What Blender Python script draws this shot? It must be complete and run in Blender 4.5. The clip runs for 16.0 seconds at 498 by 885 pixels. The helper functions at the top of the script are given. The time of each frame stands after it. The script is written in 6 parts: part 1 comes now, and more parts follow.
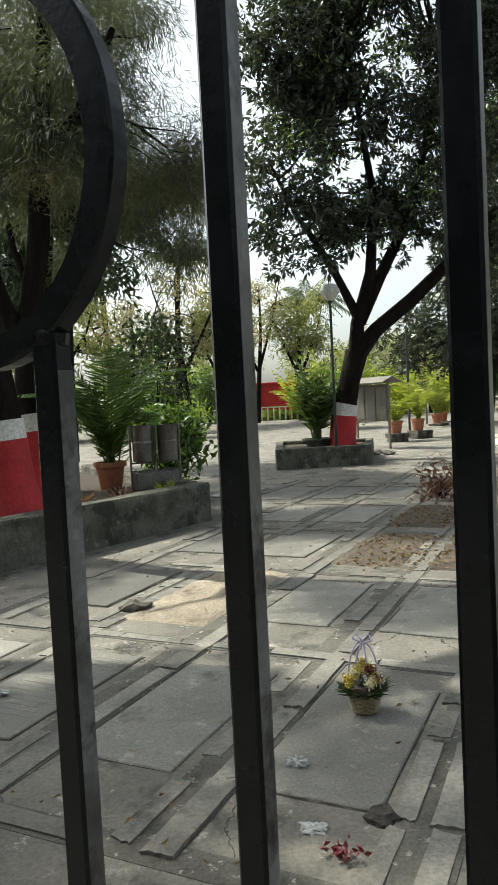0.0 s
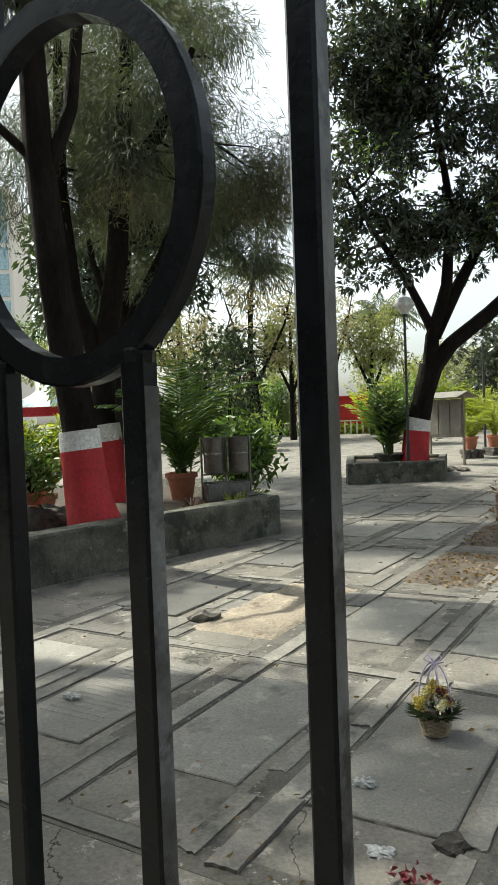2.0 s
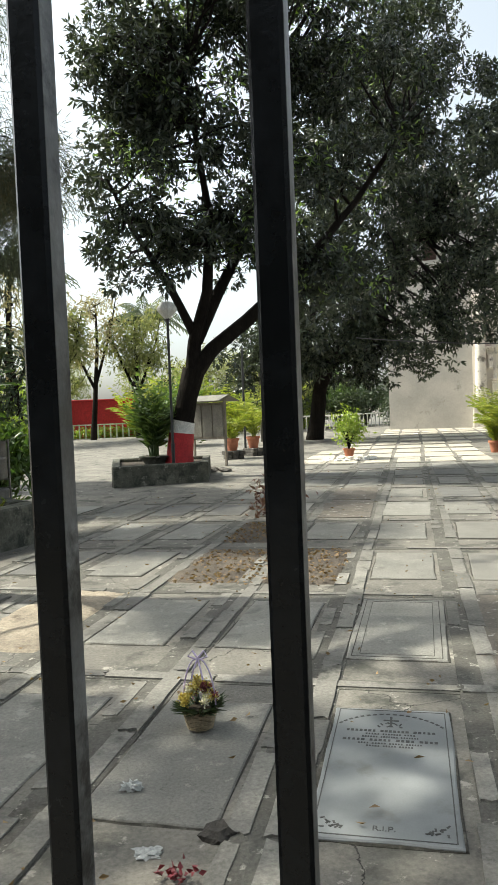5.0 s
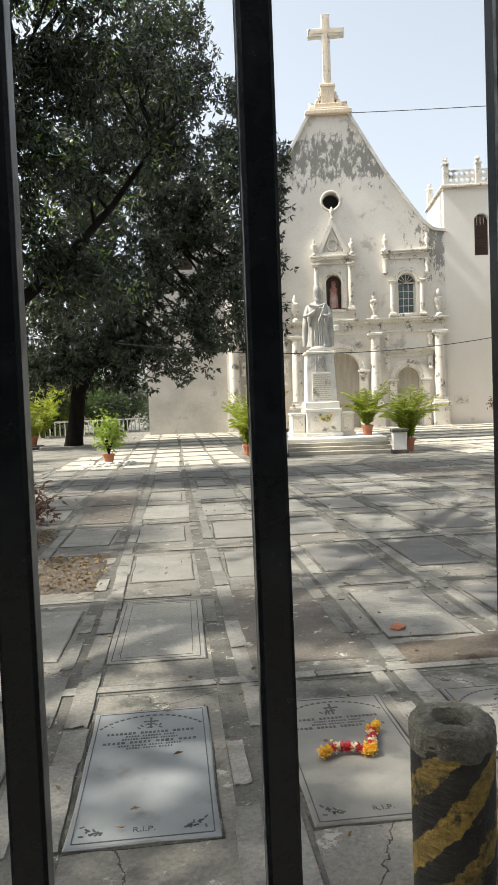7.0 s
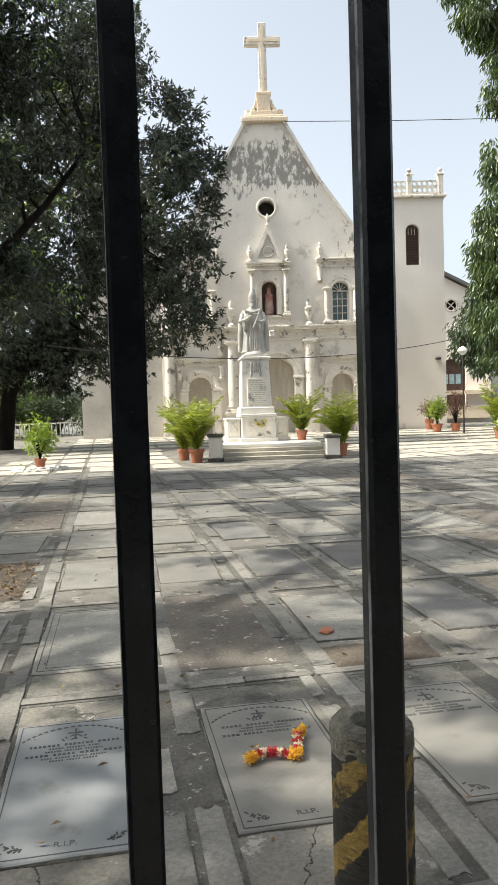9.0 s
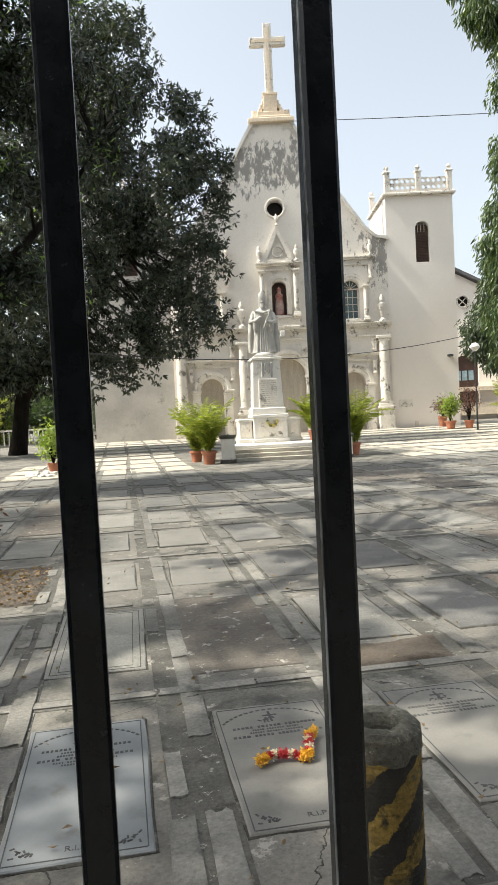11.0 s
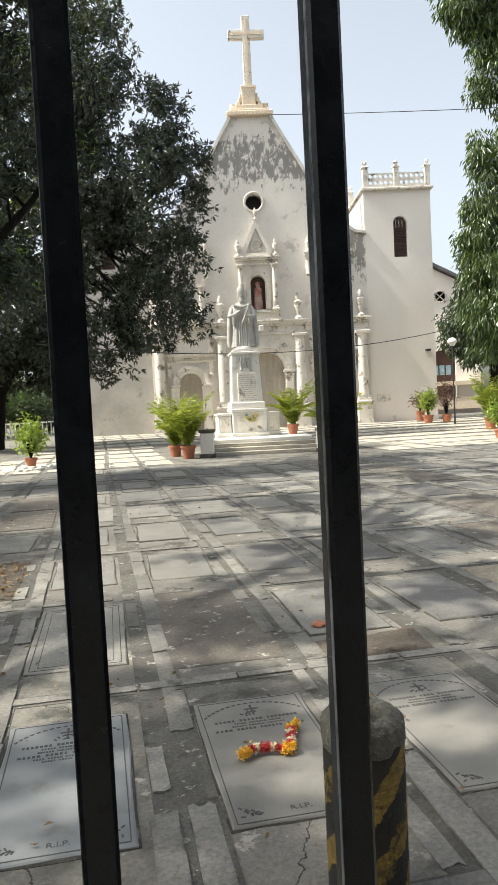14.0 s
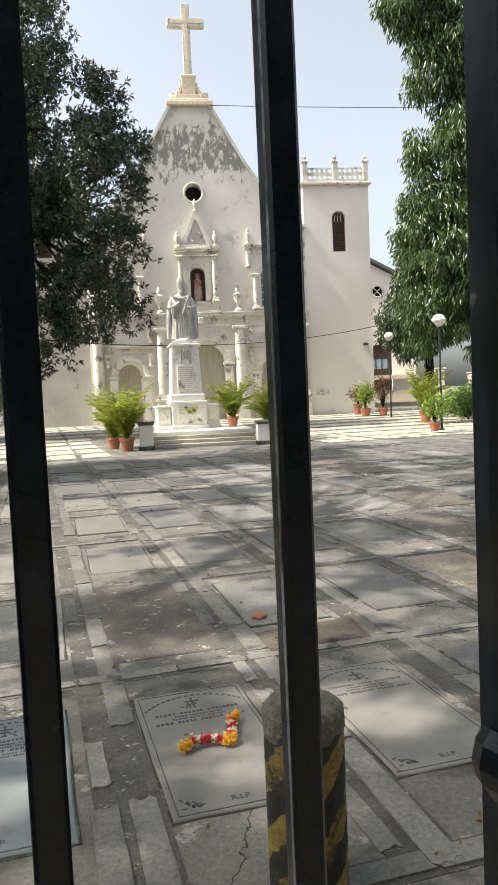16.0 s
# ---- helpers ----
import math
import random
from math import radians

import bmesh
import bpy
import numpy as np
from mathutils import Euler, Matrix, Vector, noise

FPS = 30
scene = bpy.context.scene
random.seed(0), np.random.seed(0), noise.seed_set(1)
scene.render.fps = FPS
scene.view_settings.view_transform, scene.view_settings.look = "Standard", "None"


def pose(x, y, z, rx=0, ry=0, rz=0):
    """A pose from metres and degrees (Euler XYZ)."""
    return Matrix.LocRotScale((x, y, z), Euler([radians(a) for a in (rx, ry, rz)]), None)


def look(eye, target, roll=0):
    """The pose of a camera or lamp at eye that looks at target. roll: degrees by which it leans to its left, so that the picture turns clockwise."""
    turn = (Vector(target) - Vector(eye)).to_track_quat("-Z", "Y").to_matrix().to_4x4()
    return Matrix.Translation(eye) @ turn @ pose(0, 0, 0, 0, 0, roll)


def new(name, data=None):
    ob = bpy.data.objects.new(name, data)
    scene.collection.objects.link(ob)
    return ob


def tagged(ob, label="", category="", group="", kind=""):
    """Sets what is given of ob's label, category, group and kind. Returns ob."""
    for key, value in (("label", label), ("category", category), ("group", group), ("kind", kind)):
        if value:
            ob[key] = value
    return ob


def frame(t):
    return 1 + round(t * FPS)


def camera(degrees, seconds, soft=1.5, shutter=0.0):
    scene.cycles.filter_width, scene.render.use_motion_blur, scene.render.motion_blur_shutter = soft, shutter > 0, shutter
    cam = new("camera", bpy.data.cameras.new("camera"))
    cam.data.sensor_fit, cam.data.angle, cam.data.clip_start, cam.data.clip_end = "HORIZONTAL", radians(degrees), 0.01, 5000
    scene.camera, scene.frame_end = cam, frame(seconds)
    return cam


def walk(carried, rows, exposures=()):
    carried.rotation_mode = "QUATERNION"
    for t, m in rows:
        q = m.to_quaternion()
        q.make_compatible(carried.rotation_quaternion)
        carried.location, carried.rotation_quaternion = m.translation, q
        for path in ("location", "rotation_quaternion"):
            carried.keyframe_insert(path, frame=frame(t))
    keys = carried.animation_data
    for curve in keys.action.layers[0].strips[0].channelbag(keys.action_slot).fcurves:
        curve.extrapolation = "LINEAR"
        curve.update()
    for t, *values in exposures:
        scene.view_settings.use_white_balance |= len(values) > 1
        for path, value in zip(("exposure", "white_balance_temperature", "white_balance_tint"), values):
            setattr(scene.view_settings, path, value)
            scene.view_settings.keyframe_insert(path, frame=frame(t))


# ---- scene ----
cam = camera(37.43, 16.0, soft=0.65)
PATH = [  # seconds, x, y, z, yaw, pitch, roll
    (0.0, 0.0001, 0.0002, 1.6022, -0.200, -3.218, 2.891),
    (0.5, -0.0059, -0.0007, 1.6027, 1.046, -2.521, 2.639),
    (1.0, -0.0090, -0.0010, 1.6039, 2.472, -2.134, 2.044),
    (1.5, -0.0090, -0.0058, 1.6051, 4.698, -1.650, 2.081),
    (2.0, -0.0073, -0.0036, 1.6054, 5.310, -1.980, 2.096),
    (2.5, -0.0157, -0.0009, 1.6058, 7.102, -1.303, 1.970),
    (3.0, -0.0162, 0.0047, 1.6057, 7.045, -1.264, 1.974),
    (3.5, -0.0092, 0.0095, 1.6023, 3.216, -1.833, 2.528),
    (4.0, -0.0016, 0.0137, 1.6028, -0.944, -1.856, 2.634),
    (4.5, 0.0055, 0.0058, 1.6012, -6.440, -1.519, 2.407),
    (5.0, 0.0124, 0.0000, 1.6014, -12.783, -2.428, 2.285),
    (5.2, 0.0134, -0.0070, 1.6014, -15.125, -2.526, 2.210),
    (7.3, 0.0233, -0.0247, 1.5924, -33.145, -2.300, 2.253),
    (7.5, 0.0199, -0.0267, 1.5925, -34.200, -1.916, 2.315),
    (8.0, 0.0264, -0.0303, 1.5965, -36.011, -2.002, 1.929),
    (8.5, 0.0411, -0.0374, 1.5982, -36.198, -2.347, 1.750),
    (8.7, 0.0478, -0.0403, 1.5994, -36.341, -2.527, 1.696),
    (10.8, 0.0961, -0.0637, 1.6010, -35.099, -2.475, 2.959),
    (11.0, 0.0919, -0.0625, 1.6012, -35.270, -2.429, 2.878),
    (11.5, 0.0788, -0.0559, 1.6010, -34.902, -2.095, 2.803),
    (12.0, 0.0718, -0.0475, 1.5990, -35.122, -2.443, 2.623),
    (12.5, 0.0651, -0.0365, 1.5981, -34.865, -3.133, 2.499),
    (13.0, 0.0690, -0.0301, 1.5953, -34.877, -3.044, 2.348),
    (13.5, 0.0797, -0.0401, 1.5953, -36.416, -2.475, 2.792),
    (14.0, 0.0876, -0.0430, 1.5967, -36.934, -2.943, 2.869),
    (14.5, 0.0862, -0.0448, 1.5962, -38.616, -3.322, 2.268),
    (15.0, 0.0833, -0.0440, 1.5988, -39.733, -3.831, 2.320),
    (15.5, 0.0805, -0.0398, 1.5970, -40.476, -3.853, 2.345),
    (16.0, 0.0805, -0.0395, 1.5988, -41.640, -3.751, 2.524),
]

EXPOSURES = [(0.0, 0.54, 6450, 1), (4.0, 0.66, 6450, 1), (7.3, 0.60, 6450, 6), (16.0, 0.59, 6450, 6)]
walk(cam, [(t, pose(x, y, z, 90 + pitch, roll, yaw)) for t, x, y, z, yaw, pitch, roll in PATH], EXPOSURES)

# ---- daylight: high sun from ahead on the left, clear pale sky ----
SUN = Vector((-0.53, 0.31, 0.80)).normalized()
world = bpy.data.worlds.new("sky")
scene.world = world
world.use_nodes = True
wn = world.node_tree
sky = wn.nodes.new("ShaderNodeTexSky")
sky.sky_type, sky.sun_disc = "NISHITA", False
sky.sun_elevation = math.asin(SUN.z)
sky.sun_rotation = math.atan2(SUN.x, SUN.y)
sky.air_density, sky.dust_density, sky.ozone_density = 1.0, 4.0, 1.0
haze = wn.nodes.new("ShaderNodeHueSaturation")
haze.inputs["Saturation"].default_value, haze.inputs["Value"].default_value = 0.38, 1.26
wn.links.new(sky.outputs[0], haze.inputs["Color"])
wn.links.new(haze.outputs[0], wn.nodes["Background"].inputs[0])
wn.nodes["Background"].inputs[1].default_value = 0.15
lamp = bpy.data.lights.new("sun", "SUN")
lamp.energy, lamp.angle, lamp.color = 5.0, radians(0.55), (1.0, 0.93, 0.82)
sun = new("sun", lamp)
sun.matrix_world = look(SUN * 60, (0, 0, 0))

# ---- materials ----
def material(name, c1, c2, scale=3.0, rough=0.8, bump=0.3, fine=60.0, metal=0.0, stain=None, stain_scale=1.2, stain_at=0.58, vary=0.0, island=False, dist=0.01, spec=0.4, stretch=(1, 1, 1), grain_amount=0.32, stain2=None, cracks=False):
    m = bpy.data.materials.new(name)
    m.use_nodes = True
    n, l = m.node_tree.nodes, m.node_tree.links
    b = n["Principled BSDF"]
    b.inputs["Metallic"].default_value = metal
    b.inputs["Specular IOR Level"].default_value = spec
    tc = n.new("ShaderNodeTexCoord")
    geo = n.new("ShaderNodeNewGeometry")
    mp = n.new("ShaderNodeMapping")
    mp.inputs["Scale"].default_value = stretch
    l.new(geo.outputs["Position"], mp.inputs[0])
    def noise_tex(s, detail=6.0, rg=0.6):
        t = n.new("ShaderNodeTexNoise")
        t.inputs["Scale"].default_value, t.inputs["Detail"].default_value, t.inputs["Roughness"].default_value = s, detail, rg
        l.new(mp.outputs[0], t.inputs["Vector"])
        return t
    def mix(a, bb, f, kind="MIX"):
        x = n.new("ShaderNodeMix")
        x.data_type, x.blend_type = "RGBA", kind
        for sock, v in ((x.inputs[6], a), (x.inputs[7], bb), (x.inputs[0], f)):
            if isinstance(v, (tuple, list)):
                sock.default_value = (*v, 1)
            elif isinstance(v, float):
                sock.default_value = v
            else:
                l.new(v, sock)
        return x.outputs[2]
    def ramp(v, a, bb):
        r = n.new("ShaderNodeMapRange")
        r.inputs[1].default_value, r.inputs[2].default_value = a, bb
        l.new(v, r.inputs[0])
        return r.outputs[0]
    big, small = noise_tex(scale), noise_tex(fine, 4.0, 0.7)
    col = mix(c1, c2, ramp(big.outputs[0], 0.35, 0.65))
    grain = mix((1 - grain_amount,) * 3, (1 + grain_amount * 0.8,) * 3, ramp(small.outputs[0], 0.3, 0.7))
    col = mix(col, grain, 1.0, "MULTIPLY")
    if stain:
        st = noise_tex(stain_scale, 8.0, 0.68)
        col = mix(col, stain, ramp(st.outputs[0], stain_at, stain_at + 0.1))
    if stain2:
        st = noise_tex(stain_scale * 2.7, 9.0, 0.75)
        col = mix(col, stain2, ramp(st.outputs[0], 0.585, 0.625))
        st = noise_tex(stain_scale * 6.1, 9.0, 0.8)
        col = mix(col, stain, ramp(st.outputs[0], 0.60, 0.66))
    if cracks:
        vo = n.new("ShaderNodeTexVoronoi")
        vo.feature = "DISTANCE_TO_EDGE"
        vo.inputs["Scale"].default_value = 0.75
        wob = n.new("ShaderNodeMix")
        wob.data_type, wob.blend_type = "RGBA", "ADD"
        wob.inputs[0].default_value = 0.22
        l.new(mp.outputs[0], wob.inputs[6])
        l.new(noise_tex(2.5, 5.0, 0.7).outputs[1], wob.inputs[7])
        l.new(wob.outputs[2], vo.inputs["Vector"])
        col = mix((0.02, 0.019, 0.016), col, ramp(vo.outputs[0], 0.0006, 0.0035))
    if vary:
        oi = n.new("ShaderNodeObjectInfo")
        src = geo.outputs["Random Per Island"] if island else oi.outputs["Random"]
        k = mix((1 - vary,) * 3, (1 + vary,) * 3, src)
        col = mix(col, k, 1.0, "MULTIPLY")
    l.new(col, b.inputs["Base Color"])
    rr = n.new("ShaderNodeMapRange")
    rr.inputs[3].default_value, rr.inputs[4].default_value = max(0.05, rough - 0.12), min(1.0, rough + 0.1)
    l.new(small.outputs[0], rr.inputs[0])
    l.new(rr.outputs[0], b.inputs["Roughness"])
    if bump:
        bp = n.new("ShaderNodeBump")
        bp.inputs["Strength"].default_value, bp.inputs["Distance"].default_value = bump, dist
        mixh = n.new("ShaderNodeMath")
        mixh.operation = "ADD"
        l.new(big.outputs[0], mixh.inputs[0])
        l.new(small.outputs[0], mixh.inputs[1])
        l.new(mixh.outputs[0], bp.inputs["Height"])
        l.new(bp.outputs[0], b.inputs["Normal"])
    return m


def leaf_material(name, c1, c2, through_amount=0.35, rough=0.45):
    m = bpy.data.materials.new(name)
    m.use_nodes = True
    n, l = m.node_tree.nodes, m.node_tree.links
    b, out = n["Principled BSDF"], n["Material Output"]
    geo = n.new("ShaderNodeNewGeometry")
    x = n.new("ShaderNodeMix")
    x.data_type = "RGBA"
    x.inputs[6].default_value, x.inputs[7].default_value = (*c1, 1), (*c2, 1)
    l.new(geo.outputs["Random Per Island"], x.inputs[0])
    l.new(x.outputs[2], b.inputs["Base Color"])
    b.inputs["Roughness"].default_value, b.inputs["Specular IOR Level"].default_value = rough, 0.7
    tr = n.new("ShaderNodeBsdfTranslucent")
    br = n.new("ShaderNodeMix")
    br.data_type, br.blend_type = "RGBA", "MULTIPLY"
    br.inputs[0].default_value = 1.0
    br.inputs[7].default_value = (1.5, 1.6, 0.7, 1)
    l.new(x.outputs[2], br.inputs[6])
    l.new(br.outputs[2], tr.inputs[0])
    ms = n.new("ShaderNodeMixShader")
    ms.inputs[0].default_value = through_amount
    l.new(b.outputs[0], ms.inputs[1])
    l.new(tr.outputs[0], ms.inputs[2])
    l.new(ms.outputs[0], out.inputs[0])
    return m


M_ground = material("dusty_concrete", (0.215, 0.20, 0.172), (0.13, 0.122, 0.108), 1.3, 0.9, 0.6, 45, stain=(0.060, 0.060, 0.051), stain_scale=1.7, stain_at=0.53, stain2=(0.33, 0.31, 0.27), cracks=True)
M_slab = material("grave_concrete", (0.245, 0.235, 0.21), (0.175, 0.169, 0.152), 1.8, 0.75, 0.45, 70, stain=(0.10, 0.097, 0.086), stain_scale=2.2, stain_at=0.57, vary=0.16, stain2=(0.30, 0.285, 0.25))
M_slab_dark = material("old_grave_stone", (0.155, 0.15, 0.14), (0.10, 0.098, 0.092), 2.2, 0.8, 0.4, 60, stain=(0.22, 0.21, 0.19), stain_scale=2.8, stain_at=0.62, vary=0.2)
M_marble = material("pale_marble", (0.235, 0.245, 0.25), (0.175, 0.183, 0.187), 2.0, 0.45, 0.08, 120, stain=(0.15, 0.148, 0.14), stain_scale=2.4, stain_at=0.58, grain_amount=0.08)
M_grey_stone = material("engraved_grey_stone", (0.215, 0.205, 0.183), (0.165, 0.158, 0.142), 2.5, 0.6, 0.2, 90, stain=(0.14, 0.135, 0.12), stain_scale=2.4, stain_at=0.57, grain_amount=0.10)
M_kerb = material("kerb_stone", (0.235, 0.223, 0.198), (0.145, 0.139, 0.125), 2.5, 0.9, 0.6, 50, stain=(0.07, 0.07, 0.06), stain_scale=3.5, stain_at=0.56, vary=0.2)
M_forecourt = material("pale_forecourt_paving", (0.47, 0.43, 0.36), (0.36, 0.33, 0.275), 0.9, 0.9, 0.4, 30, stain=(0.22, 0.20, 0.165), stain_scale=1.2, stain_at=0.57)
M_step = material("worn_step_stone", (0.46, 0.42, 0.35), (0.34, 0.31, 0.26), 1.8, 0.85, 0.4, 40, stain=(0.2, 0.18, 0.15), stain_scale=2.5, stain_at=0.58)
M_earth = material("brown_earth", (0.135, 0.11, 0.085), (0.085, 0.07, 0.056), 2.0, 0.95, 0.9, 40, stain=(0.09, 0.07, 0.05), stain_scale=4.0, vary=0.1, dist=0.03)
M_sand = material("sandy_earth", (0.40, 0.34, 0.26), (0.27, 0.23, 0.18), 2.5, 0.95, 0.9, 35, stain=(0.17, 0.14, 0.11), stain_scale=4.0, dist=0.03)
M_ink = material("engraving_dark", (0.055, 0.055, 0.055), (0.085, 0.085, 0.08), 8, 0.8, 0, 90)
M_bar = material("black_gate_paint", (0.003, 0.004, 0.0055), (0.007, 0.0085, 0.011), 22, 0.24, 0.25, 60, stain=(0.07, 0.075, 0.08), stain_scale=34, stain_at=0.675, dist=0.0015, spec=0.20)
# bars' side faces: patchy wear plus sky reflection, both put into the colour
M_worn_highlight = material("worn_highlight_paint", (0.20, 0.205, 0.21), (0.05, 0.05, 0.05), 9, 0.45, 0.5, 120, stain=(0.012, 0.012, 0.012), stain_scale=14, stain_at=0.50, dist=0.001)
M_plaster = material("lime_plaster", (0.80, 0.75, 0.68), (0.72, 0.67, 0.60), 0.45, 0.9, 0.12, 12, stain=(0.47, 0.435, 0.39), stain_scale=0.9, stain_at=0.57, dist=0.02, grain_amount=0.07)
M_trim = material("weathered_plaster_trim", (0.80, 0.75, 0.67), (0.64, 0.59, 0.52), 0.9, 0.9, 0.2, 14, stain=(0.19, 0.17, 0.145), stain_scale=2.2, stain_at=0.545, dist=0.02, grain_amount=0.12)
M_tower = material("smooth_tower_paint", (0.82, 0.76, 0.69), (0.77, 0.71, 0.64), 0.25, 0.85, 0.05, 8, dist=0.02, grain_amount=0.03)
M_cream = material("cream_paint", (0.78, 0.66, 0.50), (0.68, 0.56, 0.42), 0.6, 0.8, 0.15, 14, stain=(0.38, 0.33, 0.27), stain_scale=1.8, stain_at=0.68)
M_door = material("grey_beige_door_wood", (0.52, 0.47, 0.39), (0.43, 0.385, 0.32), 1.2, 0.7, 0.2, 20, stretch=(4, 4, 0.6))
M_louvre = material("brown_louvre_wood", (0.10, 0.055, 0.04), (0.07, 0.04, 0.03), 3, 0.6, 0.2, 30)
M_dark = material("dark_recess", (0.02, 0.018, 0.016), (0.03, 0.026, 0.022), 3, 0.9, 0, 30)
M_statue = material("grey_statue_stone", (0.46, 0.445, 0.41), (0.33, 0.315, 0.29), 2.5, 0.75, 0.3, 30, stain=(0.19, 0.18, 0.165), stain_scale=3.5, stain_at=0.58, grain_amount=0.06)
M_pedestal = material("whitewashed_pedestal", (0.74, 0.71, 0.66), (0.62, 0.59, 0.54), 1.5, 0.8, 0.15, 30, stain=(0.36, 0.34, 0.31), stain_scale=2.2, stain_at=0.60, grain_amount=0.05)
M_mould = material("mouldy_tower_plaster", (0.50, 0.475, 0.43), (0.39, 0.37, 0.335), 0.7, 0.9, 0.2, 12, stain=(0.27, 0.255, 0.225), stain_scale=1.1, stain_at=0.60, dist=0.02, grain_amount=0.08)
M_bark = material("dark_bark", (0.022, 0.018, 0.015), (0.010, 0.0085, 0.007), 4, 0.95, 1.0, 24, dist=0.03, stretch=(1, 1, 0.35), spec=0.08)
M_red = material("red_trunk_paint", (0.48, 0.030, 0.035), (0.36, 0.022, 0.028), 3, 0.7, 0.5, 30, stain=(0.22, 0.02, 0.02), stain_scale=4, stain_at=0.66, dist=0.015)
M_white = material("white_band_paint", (0.72, 0.70, 0.66), (0.58, 0.56, 0.52), 4, 0.75, 0.5, 30, stain=(0.3, 0.28, 0.25), stain_scale=5, stain_at=0.64, dist=0.015)
M_wall = material("mossy_rendered_wall", (0.15, 0.145, 0.115), (0.05, 0.052, 0.04), 2.4, 0.95, 0.6, 30, stain=(0.035, 0.038, 0.030), stain_scale=2.2, stain_at=0.51, dist=0.02, stain2=(0.22, 0.21, 0.175))
M_terracotta = material("terracotta", (0.42, 0.165, 0.09), (0.32, 0.12, 0.07), 5, 0.8, 0.2, 40, stain=(0.5, 0.36, 0.28), stain_scale=6, stain_at=0.66, vary=0.15)
M_soil = material("potting_soil", (0.06, 0.045, 0.032), (0.035, 0.028, 0.02), 8, 1.0, 0.8, 50)
M_steel = material("dull_steel", (0.25, 0.24, 0.225), (0.16, 0.155, 0.148), 4, 0.38, 0.2, 40, metal=0.85, stain=(0.16, 0.13, 0.10), stain_scale=5, stain_at=0.62)
M_post = material("dark_post_paint", (0.025, 0.026, 0.028), (0.04, 0.04, 0.04), 6, 0.5, 0.1, 50)
M_globe = material("frosted_lamp_glass", (0.75, 0.74, 0.70), (0.66, 0.65, 0.62), 4, 0.35, 0, 30)
M_yellow = material("yellow_stripe_paint", (0.32, 0.215, 0.05), (0.19, 0.13, 0.04), 6, 0.85, 0.8, 60, stain=(0.04, 0.034, 0.02), stain_scale=11, stain_at=0.52, stain2=(0.11, 0.10, 0.07))
M_black = material("black_stripe_paint", (0.018, 0.017, 0.015), (0.035, 0.033, 0.028), 6, 0.75, 0.5, 60, stain=(0.10, 0.085, 0.05), stain_scale=10, stain_at=0.62)
M_rough = material("rough_bollard_concrete", (0.24, 0.225, 0.18), (0.09, 0.084, 0.066), 7, 0.95, 1.0, 60, stain=(0.03, 0.028, 0.022), stain_scale=9, dist=0.02, stain2=(0.30, 0.29, 0.22))
M_wicker = material("wicker", (0.36, 0.29, 0.19), (0.24, 0.19, 0.12), 20, 0.8, 0.6, 90)
M_petal_y = leaf_material("yellow_petals", (0.72, 0.40, 0.03), (0.85, 0.55, 0.08), 0.2)
M_petal_b = leaf_material("pale_yellow_petals", (0.50, 0.38, 0.07), (0.66, 0.55, 0.18), 0.2)
M_petal_r = leaf_material("red_petals", (0.45, 0.02, 0.03), (0.62, 0.05, 0.06), 0.2)
M_petal_w = leaf_material("white_petals", (0.75, 0.70, 0.66), (0.85, 0.80, 0.62), 0.2)
M_petal_m = leaf_material("maroon_petals", (0.11, 0.012, 0.022), (0.2, 0.02, 0.03), 0.1)
M_ribbon = material("lilac_ribbon", (0.62, 0.50, 0.72), (0.72, 0.62, 0.80), 8, 0.4, 0, 40)
M_foil = material("crumpled_white_foil", (0.46, 0.47, 0.46), (0.34, 0.35, 0.34), 20, 0.4, 0.3, 60)
M_rock = material("dark_rock", (0.10, 0.09, 0.078), (0.055, 0.05, 0.045), 5, 0.95, 0.9, 30, stain=(0.2, 0.185, 0.16), stain_scale=6, vary=0.25, dist=0.03)
M_redwall = material("red_compound_wall", (0.55, 0.035, 0.045), (0.42, 0.03, 0.035), 0.6, 0.8, 0.1, 8)
M_fence = material("pale_green_rail_paint", (0.70, 0.76, 0.64), (0.58, 0.64, 0.53), 3, 0.6, 0.1, 30)
M_board = material("weathered_board", (0.22, 0.195, 0.155), (0.14, 0.12, 0.095), 3, 0.8, 0.3, 30, stretch=(3, 3, 0.6))
M_tin = material("corrugated_tin", (0.17, 0.16, 0.13), (0.11, 0.10, 0.085), 2, 0.6, 0.2, 20, metal=0.1)
M_stainglass = material("leaded_pane", (0.07, 0.12, 0.14), (0.11, 0.16, 0.16), 3, 0.2, 0, 20)
M_glassblue = material("blue_curtain_wall", (0.30, 0.45, 0.52), (0.38, 0.52, 0.58), 0.1, 0.2, 0, 3)
M_roof = material("grey_roof", (0.12, 0.12, 0.12), (0.08, 0.08, 0.08), 1, 0.8, 0.2, 8)
M_cable = material("cable_rubber", (0.03, 0.03, 0.03), (0.05, 0.05, 0.05), 5, 0.7, 0, 30)
L_mango = leaf_material("mango_leaves", (0.018, 0.026, 0.019), (0.066, 0.080, 0.052), 0.2, 0.22)
L_mango_young = leaf_material("fresh_mango_leaves", (0.10, 0.17, 0.03), (0.16, 0.24, 0.05), 0.45)
L_casuarina = leaf_material("casuarina_needles", (0.045, 0.060, 0.040), (0.105, 0.115, 0.075), 0.3, 0.6)
L_casuarina_gold = leaf_material("golden_casuarina_needles", (0.085, 0.082, 0.052), (0.15, 0.135, 0.085), 0.35, 0.6)
L_areca = leaf_material("areca_fronds", (0.15, 0.20, 0.035), (0.34, 0.35, 0.07), 0.5)
L_bush = leaf_material("bush_leaves", (0.05, 0.10, 0.025), (0.11, 0.17, 0.04), 0.35)
